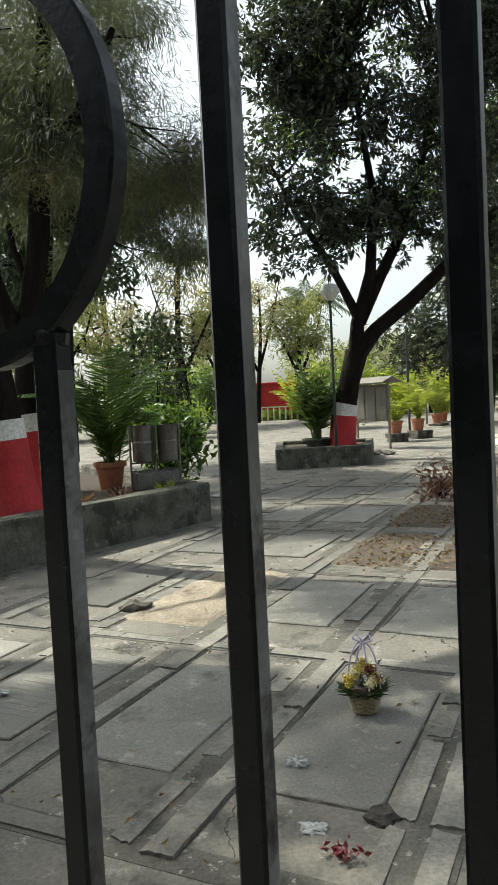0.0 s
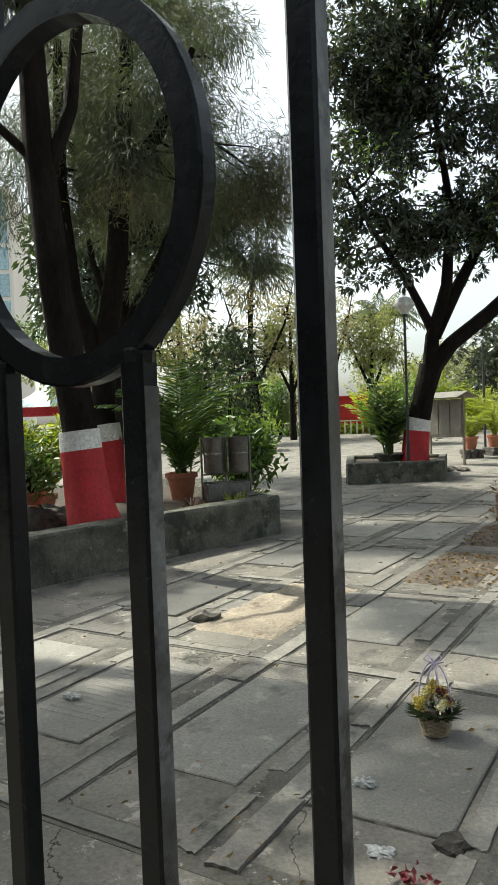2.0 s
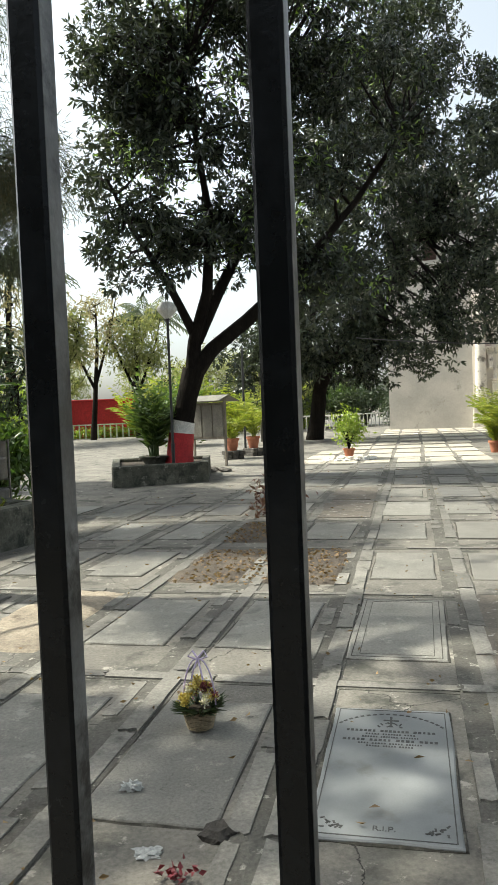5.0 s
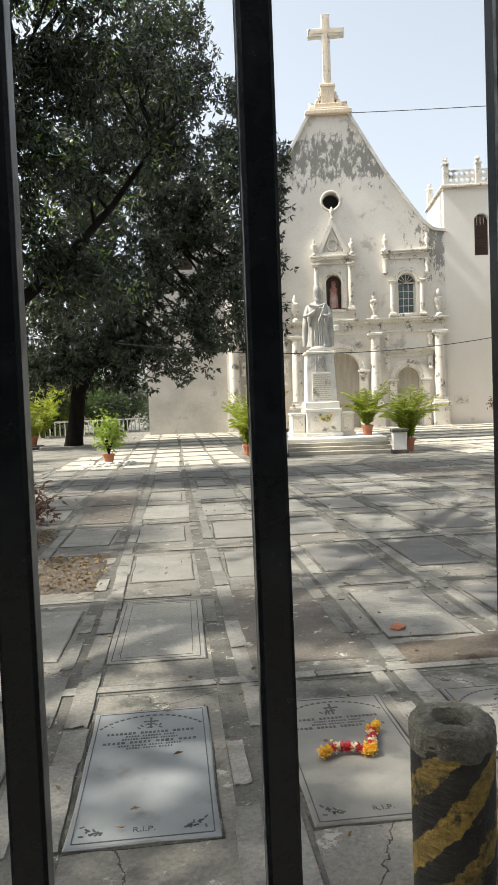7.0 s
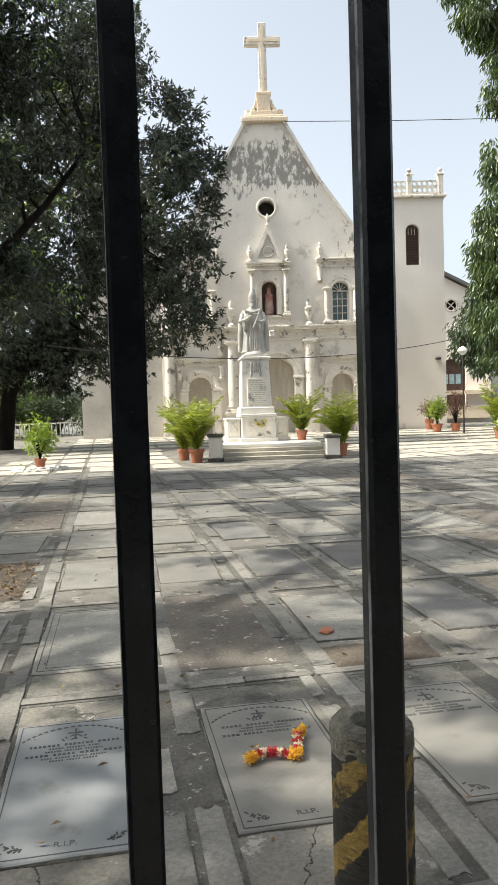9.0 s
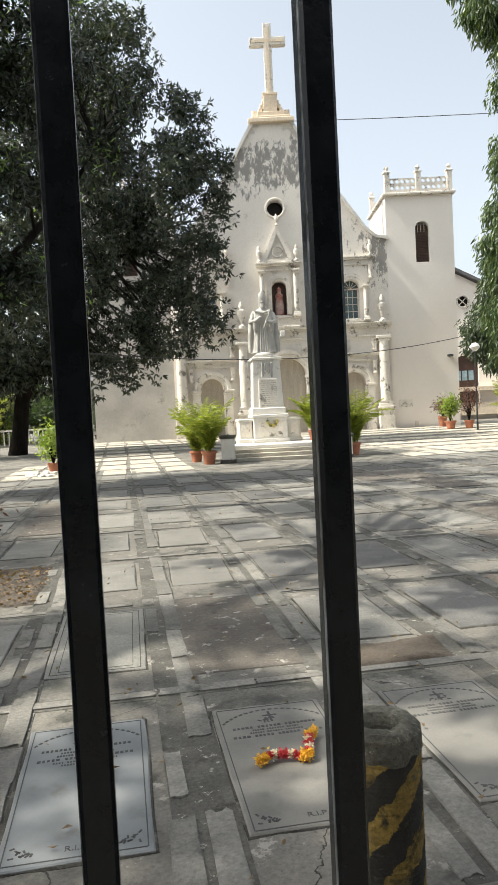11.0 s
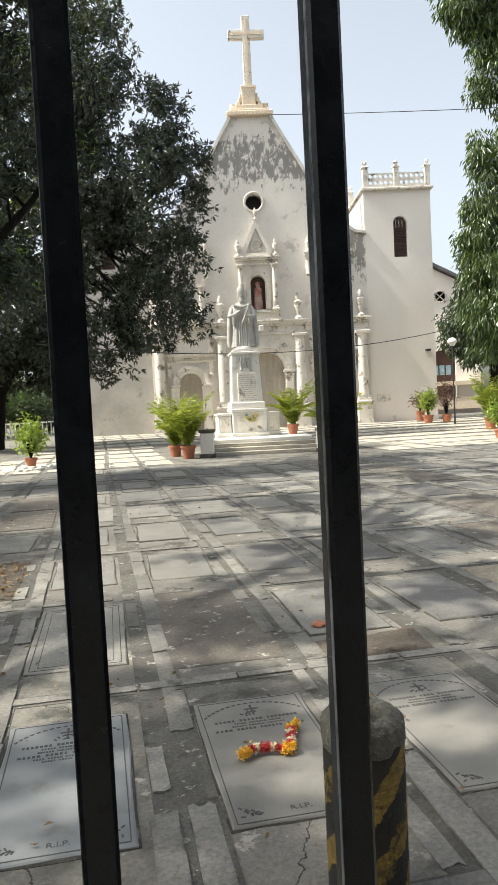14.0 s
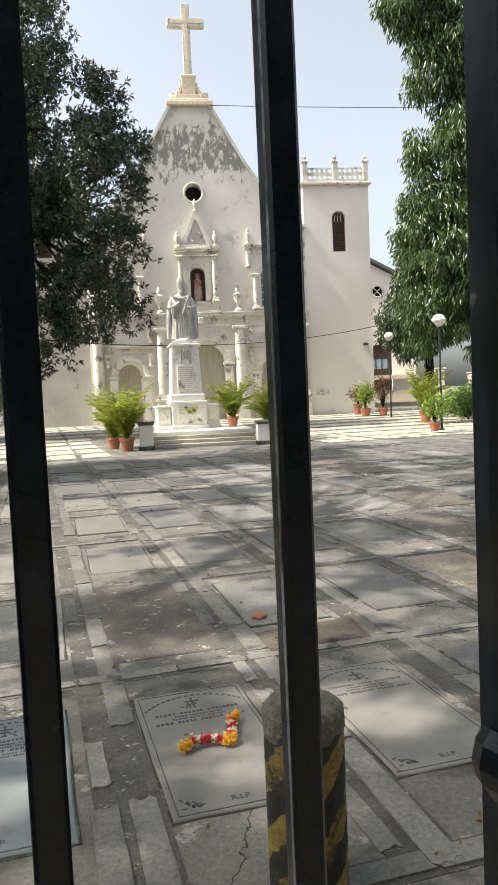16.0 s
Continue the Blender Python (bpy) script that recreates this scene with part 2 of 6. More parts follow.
L_bush_light = leaf_material("sunlit_bush_leaves", (0.15, 0.22, 0.04), (0.28, 0.34, 0.07), 0.45)
L_ashoka = leaf_material("ashoka_leaves", (0.030, 0.060, 0.020), (0.105, 0.145, 0.042), 0.3, 0.32)
L_dark = leaf_material("dark_shrub_leaves", (0.025, 0.045, 0.02), (0.055, 0.08, 0.03), 0.25)
L_far = leaf_material("far_foliage", (0.15, 0.175, 0.075), (0.27, 0.27, 0.13), 0.4, 0.7)
L_dry = leaf_material("dry_brush", (0.25, 0.215, 0.145), (0.40, 0.345, 0.235), 0.35, 0.8)
L_coco = leaf_material("coconut_fronds", (0.056, 0.083, 0.043), (0.112, 0.128, 0.076), 0.4)
L_purple = leaf_material("bronze_leaves", (0.10, 0.045, 0.05), (0.17, 0.09, 0.07), 0.3)
L_fallen = leaf_material("fallen_leaves", (0.13, 0.08, 0.042), (0.25, 0.165, 0.085), 0.2, 0.8)


# ---- mesh helpers ----
def empty(name, m, label="", category="", group="", kind=""):
    e = new(name)
    e.matrix_world = m
    return tagged(e, label, category, group, kind)


def link_mesh(name, me, mat, parent, label="", m=None):
    me.materials.append(mat)
    ob = new(name, me)
    if parent is not None:
        ob.parent = parent
    if m is not None:
        ob.matrix_local = m
    if label:
        ob["label"] = label
    return ob


def part(name, bm, mat, parent, label="", smooth=False, m=None):
    me = bpy.data.meshes.new(name)
    bm.to_mesh(me)
    bm.free()
    if smooth:
        me.polygons.foreach_set("use_smooth", [True] * len(me.polygons))
        me.set_sharp_from_angle(angle=radians(40))
    return link_mesh(name, me, mat, parent, label, m)


def top(ob, label, category, group="", kind=""):
    return tagged(ob, label, category, group, kind)


def box(bm, c, s, rz=0.0, bevel=0.0, seg=1, taper=1.0):
    r = bmesh.ops.create_cube(bm, size=1.0)
    vs = r["verts"]
    for v in vs:
        k = taper if v.co.z > 0 else 1.0
        v.co = Vector((v.co.x * s[0] * k, v.co.y * s[1] * k, v.co.z * s[2]))
    if bevel:
        es = list({e for v in vs for e in v.link_edges})
        vs = [v for v in bmesh.ops.bevel(bm, geom=es, offset=bevel, segments=seg, affect="EDGES")["verts"]] or vs
        vs = list({v for v in vs} | {v for f in {f for v in vs for f in v.link_faces} for v in f.verts})
    bmesh.ops.transform(bm, verts=vs, matrix=pose(*c, 0, 0, rz))
    return bm


def boxes(*rows, bevel=0.0):
    bm = bmesh.new()
    for row in rows:
        box(bm, row[0], row[1], row[2] if len(row) > 2 else 0.0, bevel)
    return bm


def tube(bm, pts, radii, seg=8, caps=True, jitter=0.0):
    """A tapered tube along points."""
    pts = [Vector(p) for p in pts]
    if isinstance(radii, (int, float)):
        radii = [radii] * len(pts)
    rings, side = [], None
    for i, p in enumerate(pts):
        d = (pts[min(i + 1, len(pts) - 1)] - pts[max(i - 1, 0)]).normalized()
        if side is None:
            side = d.orthogonal().normalized()
        side = (side - d * side.dot(d)).normalized()
        up = d.cross(side)
        ring = []
        for k in range(seg):
            a = 2 * math.pi * k / seg
            rr = radii[i] * (1 + jitter * noise.noise(p * 2.3 + Vector((math.cos(a), math.sin(a), 0)) * 1.7))
            ring.append(bm.verts.new(p + (side * math.cos(a) + up * math.sin(a)) * rr))
        rings.append(ring)
    for a, b in zip(rings, rings[1:]):
        for k in range(seg):
            bm.faces.new((a[k], a[(k + 1) % seg], b[(k + 1) % seg], b[k]))
    if caps:
        bm.faces.new(rings[0][::-1])
        bm.faces.new(rings[-1])
    return bm


def lathe(profile, seg=20, bm=None, centre=(0, 0, 0), half=False):
    """A turned solid from rows of (radius, height)."""
    bm = bm or bmesh.new()
    c = Vector(centre)
    rings = []
    for r, z in profile:
        rings.append([bm.verts.new(c + Vector((r * math.cos(2 * math.pi * k / seg), r * math.sin(2 * math.pi * k / seg), z))) for k in range(seg)])
    for a, b in zip(rings, rings[1:]):
        for k in range(seg):
            bm.faces.new((a[k], a[(k + 1) % seg], b[(k + 1) % seg], b[k]))
    bm.faces.new(rings[0][::-1])
    bm.faces.new(rings[-1])
    return bm


def plate(outline, holes, depth):
    """A wall in the x-z plane with openings right through it; its front is at y = 0, its back at y = depth."""
    cu = bpy.data.curves.new("plate", "CURVE")
    cu.dimensions, cu.fill_mode, cu.extrude = "2D", "BOTH", depth / 2
    for loop in [outline, *holes]:
        sp = cu.splines.new("POLY")
        sp.points.add(len(loop) - 1)
        for p, (x, z) in zip(sp.points, loop):
            p.co = (x, z, 0, 1)
        sp.use_cyclic_u = True
    ob = bpy.data.objects.new("plate", cu)
    me = bpy.data.meshes.new_from_object(ob)
    bpy.data.objects.remove(ob)
    me.transform(Matrix.Translation((0, depth / 2, 0)) @ pose(0, 0, 0, 90))
    bm = bmesh.new()
    bm.from_mesh(me)
    bmesh.ops.remove_doubles(bm, verts=bm.verts, dist=0.0002)
    bm.to_mesh(me)
    bm.free()
    return me


def arch_loop(cx, z0, w, z_spring, seg=14, rise=None):
    """The outline of a round-headed opening."""
    r = w / 2
    rise = rise or r
    pts = [(cx - r, z0), (cx + r, z0)]
    pts += [(cx + r * math.cos(a), z_spring + rise * math.sin(a)) for a in [math.pi * k / seg for k in range(seg + 1)]]
    return pts


def circle_loop(cx, cz, r, seg=24):
    return [(cx + r * math.cos(2 * math.pi * k / seg), cz + r * math.sin(2 * math.pi * k / seg)) for k in range(seg)]


def arch_ring(cx, zs, r0, r1, depth, seg=16, y=0.0):
    """A moulded half ring, its back at y, standing proud towards -y."""
    bm = bmesh.new()
    prof = [(r0, 0), (r0, -depth * 0.7), (r0 + (r1 - r0) * 0.45, -depth * 0.75), (r0 + (r1 - r0) * 0.55, -depth), (r1, -depth), (r1, 0)]
    rings = []
    for k in range(seg + 1):
        a = math.pi * k / seg
        rings.append([bm.verts.new((cx + r * math.cos(a), y + d, zs + r * math.sin(a))) for r, d in prof])
    for a, b in zip(rings, rings[1:]):
        for i in range(len(prof) - 1):
            bm.faces.new((a[i], a[i + 1], b[i + 1], b[i]))
    bm.faces.new(rings[0])
    bm.faces.new(rings[-1][::-1])
    return bm


def leaves_mesh(name, pos, direc, length, width, rng, fold=0.25):
    """Many folded pointed leaves: each starts at pos and grows along direc."""
    n = len(pos)
    d = direc / (np.linalg.norm(direc, axis=1, keepdims=True) + 1e-9)
    r = rng.normal(size=(n, 3))
    s = np.cross(d, r)
    s /= np.linalg.norm(s, axis=1, keepdims=True) + 1e-9
    up = np.cross(s, d)
    length, width = np.broadcast_to(length, (n,))[:, None], np.broadcast_to(width, (n,))[:, None]
    mid = pos + d * length * 0.45
    v = np.empty((n, 4, 3))
    v[:, 0] = pos
    v[:, 1] = mid + s * width * 0.5 + up * width * fold
    v[:, 2] = pos + d * length - up * length * 0.06
    v[:, 3] = mid - s * width * 0.5 + up * width * fold
    f = np.arange(n)[:, None] * 4 + np.array([[0, 1, 2, 0, 2, 3]])
    me = bpy.data.meshes.new(name)
    me.vertices.add(n * 4)
    me.vertices.foreach_set("co", v.ravel())
    me.loops.add(n * 6)
    me.loops.foreach_set("vertex_index", f.ravel().astype(np.int32))
    me.polygons.add(n * 2)
    me.polygons.foreach_set("loop_start", np.arange(0, n * 6, 3, dtype=np.int32))
    me.update(calc_edges=True)
    return me


def lobes_points(lobes, clumps, rng, gap=0.0, shell=0.35, freq=0.62):
    """Clump centres spread through ellipsoid lobes, more towards their outsides, with gaps."""
    out = []
    vol = np.array([a * b * c for _, (a, b, c) in lobes]) ** 0.8
    for (c, r), k in zip(lobes, (clumps * vol / vol.sum()).astype(int)):
        got = 0
        tries = 0
        while got < k and tries < k * 12:
            tries += 1
            q = rng.normal(size=3)
            q /= np.linalg.norm(q)
            rad = (shell + (1 - shell) * rng.random()) ** 0.6
            p = np.array(c) + q * rad * np.array(r) * (0.86 + 0.28 * noise.noise(Vector(q * 2.2) + Vector(c)))
            if noise.noise(Vector(p * freq)) > -0.28 + gap:
                out.append(p)
                got += 1
    return np.array(out)


# ---- the grave field's own axes: u to the right, v straight away from the gate ----
TURN = radians(25.3)
UX, UY, VX, VY = math.cos(TURN), -math.sin(TURN), math.sin(TURN), math.cos(TURN)


def rise(v):
    k = min(1.0, max(0.0, (v - 24) / 16))
    return 0.22 * k * k * (3 - 2 * k)


def field(u, v, z=0.0):
    return pose(u * UX + v * VX, u * UY + v * VY, z + rise(v), 0, 0, -25.3)


# ---- ground: one sheet to the horizon ----
bm = bmesh.new()
us = [-900, -300, -100, -50, -30, -15, 0, 15, 30, 50, 100, 300, 900]
vs = [-300, -60, -10, 0, 10, 20, 24, 26, 28, 30, 32, 34, 36, 38, 40, 44, 60, 100, 300, 1200]
grid = [[bm.verts.new((u * UX + v * VX, u * UY + v * VY, rise(v))) for u in us] for v in vs]
for a, b in zip(grid, grid[1:]):
    for k in range(len(us) - 1):
        bm.faces.new((a[k], a[k + 1], b[k + 1], b[k]))
ground = part("ground", bm, M_ground, None)
top(ground, "grey dusty concrete churchyard ground with stains", "ground", kind="structure")

# ---- gate in front of the camera ----
GATE = pose(0.40 * math.sin(radians(25)), 0.40 * math.cos(radians(25)), 0, 0, 0, -25)
gate = empty("iron_gate", GATE, "black painted wrought iron gate with square bars and a ring", "gate")


def gate_bar(x, z0, z1, w=0.0200):
    bm = bmesh.new()
    n = 14
    pts = [(x + 0.0006 * noise.noise(Vector((x * 50, 0, k * 0.9))), 0.009, z0 + (z1 - z0) * k / n) for k in range(n + 1)]
    h, b = w / 2, 0.0022
    sect = [(-h + b, -h), (h - b, -h), (h, -h + b), (h, h - b), (h - b, h), (-h + b, h), (-h, h - b), (-h, -h + b)]
    rings = [[bm.verts.new((p[0] + sx, p[1] + sy, p[2])) for sx, sy in sect] for p in pts]
    for a, c in zip(rings, rings[1:]):
        for k in range(8):
            bm.faces.new((a[k], a[(k + 1) % 8], c[(k + 1) % 8], c[k]))
    bm.faces.new(rings[0][::-1])
    bm.faces.new(rings[-1])
    return bm


for x in (-0.475, -0.3375):
    part("bar", gate_bar(x, 0.22, 1.652), M_bar, gate)
    part("bar", gate_bar(x, 1.902, 2.62), M_bar, gate)
for x in (-0.89, -0.752, -0.614, -0.1980, -0.0575, 0.0868, 0.2364):
    part("bar", gate_bar(x, 0.22, 2.62), M_bar, gate)
for x in (0.55, 0.69, 0.83):
    part("bar", gate_bar(x, 0.22, 2.62), M_bar, gate)
# thin strips paint the sky's highlight and wear on one side of each bar
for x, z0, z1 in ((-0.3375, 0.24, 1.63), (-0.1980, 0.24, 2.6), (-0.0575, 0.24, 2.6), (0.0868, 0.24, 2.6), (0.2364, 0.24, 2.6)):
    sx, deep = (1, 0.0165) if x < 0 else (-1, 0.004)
    part("worn_edge", boxes(((x + sx * 0.0101, 0.0014 + deep / 2, (z0 + z1) / 2), (0.0006, deep, z1 - z0)), bevel=0.0002), M_worn_highlight, gate, "worn paint and painted sky highlight along the bar's side")
part("stile", gate_bar(0.3885, 0.05, 2.7, 0.034), M_bar, gate)
part("collar", lathe([(0.019, 1.322), (0.026, 1.333), (0.029, 1.345), (0.026, 1.360), (0.019, 1.370)], 12, centre=(0.3885, 0.009, 0)), M_bar, gate)
bm = bmesh.new()
sect = [(-0.011, -0.009), (0.009, -0.0095), (0.011, -0.0075), (0.011, 0.0075), (0.009, 0.0095), (-0.011, 0.009)]
rings = []
for k in range(56):
    a = 2 * math.pi * k / 56
    w = 0.0007 * noise.noise(Vector((math.cos(a) * 4, math.sin(a) * 4, 0)))
    rings.append([bm.verts.new((-0.397 + (0.1150 + w + s) * math.cos(a), 0.009 + d, 1.7785 + (0.1350 + w + s) * math.sin(a))) for s, d in sect])
for i in range(56):
    a, b = rings[i], rings[(i + 1) % 56]
    for k in range(6):
        bm.faces.new((a[k], a[(k + 1) % 6], b[(k + 1) % 6], b[k]))
part("ring", bm, M_bar, gate)
for x in (-0.475, -0.3375):
    part("weld", lathe([(0.004, -0.010), (0.012, -0.005), (0.013, 0.003), (0.006, 0.009)], 10, centre=(x, 0.009, 1.652)), M_bar, gate)
for z in (0.20, 2.64):
    part("rail", boxes(((-0.02, 0.009, z), (1.80, 0.022, 0.045)), bevel=0.003), M_bar, gate)

# unseen piers and walls added either side of the gate to block sky light
for s0, s1, nm in ((-1.45, -0.96, "gate_pier_west"), (0.98, 1.47, "gate_pier_east")):
    o = part(nm, boxes((((s0 + s1) / 2, 0.01, 1.4), (s1 - s0, 0.46, 2.8)), (((s0 + s1) / 2, 0.01, 2.86), (s1 - s0 + 0.12, 0.58, 0.12)), bevel=0.012), M_wall, None)
    o.matrix_world = GATE
    top(o, "unseen grey rendered pier with a flat cap, added to block sky light", "pier", kind="structure")
for c0, nm in ((-7.46, "boundary_wall_west"), (7.48, "boundary_wall_east")):
    o = part(nm, boxes(((c0, 0.01, 1.1), (12.0, 0.26, 2.2)), bevel=0.01), M_wall, None)
    o.matrix_world = GATE
    top(o, "unseen plain grey rendered wall beside the gate, added to block sky light", "wall", kind="structure")

# ---- graves in rows ----
M_joint = material("soil_filled_joint", (0.045, 0.042, 0.035), (0.07, 0.065, 0.054), 6, 1.0, 0.8, 60, stain=(0.17, 0.16, 0.135), stain_scale=4, stain_at=0.52)
M_bed = material("mortar_bed", (0.13, 0.124, 0.108), (0.085, 0.08, 0.07), 3, 1.0, 0.8, 60, stain=(0.05, 0.048, 0.04), stain_scale=4, stain_at=0.56, stain2=(0.34, 0.325, 0.285))
M_bare = material("bare_flaking_concrete", (0.155, 0.135, 0.112), (0.105, 0.093, 0.08), 2.2, 0.9, 0.7, 55, stain=(0.075, 0.068, 0.06), stain_scale=3.0, stain_at=0.56, stain2=(0.36, 0.345, 0.31))
CELL, ROW = 0.93, 2.07
MARKED = {(0, 0): "marble", (1, 0): "engraved", (2, 0): "engraved", (-1, 0): "plain", (-2, 0): "plain", (-3, 0): "lines", (0, 1): "faint", (1, 1): "bare", (2, 1): "lines",
          (-1, 1): "plain", (-2, 1): "plain", (-3, 1): "sand", (-1, 2): "earth", (-2, 2): "earth", (0, 2): "plain", (1, 2): "pale", (1, 3): "pale", (2, 2): "dark", (-2, 3): "earth",
          (3, 1): "dark", (3, 0): "dark", (4, 0): "plain", (4, 1): "sand", (3, 4): "pale", (-1, 3): "plain", (0, 3): "plain", (-3, 2): "plain", (-4, 0): "plain", (-4, 1): "dark", (3, 2): "dark", (2, 3): "dark"}
LABELS = {"marble": "pale marble grave slab with engraved border and lettering", "engraved": "grey stone grave slab with engraved border and lettering",
          "plain": "plain weathered grey concrete grave slab", "lines": "worn grave slab with many rows of lettering", "rim": "concrete grave slab with a raised rim",
          "pale": "light grey grave slab, clean and flat", "dark": "dark weathered stone grave slab", "faint": "worn concrete grave slab with a double engraved border", "bare": "dark bare concrete grave bed with flaking plaster edges"}
SLAB_MAT = {"marble": M_marble, "engraved": M_grey_stone, "plain": M_slab, "lines": M_slab, "rim": M_slab, "pale": M_grey_stone, "dark": M_slab_dark, "faint": M_slab, "bare": M_bare}
rng = random.Random(4)


def rough_plate(w, d, h, seed, cut=0.012):
    """A thin slab with slightly uneven, worn edges."""
    bm = bmesh.new()
    r = random.Random(seed)
    n = 5
    edge = []
    for (x0, y0), (x1, y1) in (((-1, -1), (1, -1)), ((1, -1), (1, 1)), ((1, 1), (-1, 1)), ((-1, 1), (-1, -1))):
        for k in range(n):
            t = k / n
            edge.append(((x0 + (x1 - x0) * t) * w / 2 + r.uniform(-cut, cut) * 0.5, (y0 + (y1 - y0) * t) * d / 2 + r.uniform(-cut, cut) * 0.5))
    low = [bm.verts.new((x, y, -0.06)) for x, y in edge]
    mid = [bm.verts.new((x, y, h - 0.005)) for x, y in edge]
    upper = [bm.verts.new((x * (1 - 0.014 / w), y * (1 - 0.014 / d), h)) for x, y in edge]
    m = len(edge)
    for a, b in ((low, mid), (mid, upper)):
        for k in range(m):
            bm.faces.new((a[k], a[(k + 1) % m], b[(k + 1) % m], b[k]))
    bm.faces.new(upper)
    return bm


def patch(w, d, seed, lift=0.02):
    """A low uneven bed of loose earth."""
    bm = bmesh.new()
    nx, ny = 14, 22
    g = []
    for j in range(ny + 1):
        row = []
        for i in range(nx + 1):
            x, y = (i / nx - 0.5) * w, (j / ny - 0.5) * d
            e = min(i, nx - i, j, ny - j)
            z = -0.02 if e == 0 else lift * min(1, e / 2) + 0.03 * noise.noise(Vector((x * 3 + seed, y * 3, 0))) + 0.014 * noise.noise(Vector((x * 11, y * 11 + seed, 0)))
            if e == 0:
                x *= 0.98 + 0.05 * noise.noise(Vector((seed, y * 4, 1)))
            row.append(bm.verts.new((x, y, max(z, 0.004) if e else -0.02)))
        g.append(row)
    for a, b in zip(g, g[1:]):
        for i in range(nx):
            bm.faces.new((a[i], a[i + 1], b[i + 1], b[i]))
    return bm


def words(bm, y, width, h, r, z, ink=0.0016):
    """A row of word-long bars, centred."""
    n = max(1, int(width / (h * 5)))
    lens = [r.uniform(0.6, 1.4) for _ in range(n)]
    gap = h * 0.8
    k = (width - gap * (n - 1)) / sum(lens)
    x = -width / 2
    for q in lens:
        letters = max(1, int(q * k / (h * 0.85)))
        step = q * k / letters
        for i in range(letters):
            box(bm, (x + step * (i + 0.5), y, z), (step * r.uniform(0.5, 0.78), h * r.uniform(0.82, 1.0), ink))
        x += q * k + gap


def outline(bm, w, d, t, z):
    for x in (-w / 2, w / 2):
        box(bm, (x, 0, z), (t, d, 0.0016))
    for y in (-d / 2, d / 2):
        box(bm, (0, y, z), (w - t * 1.05, t, 0.0016))


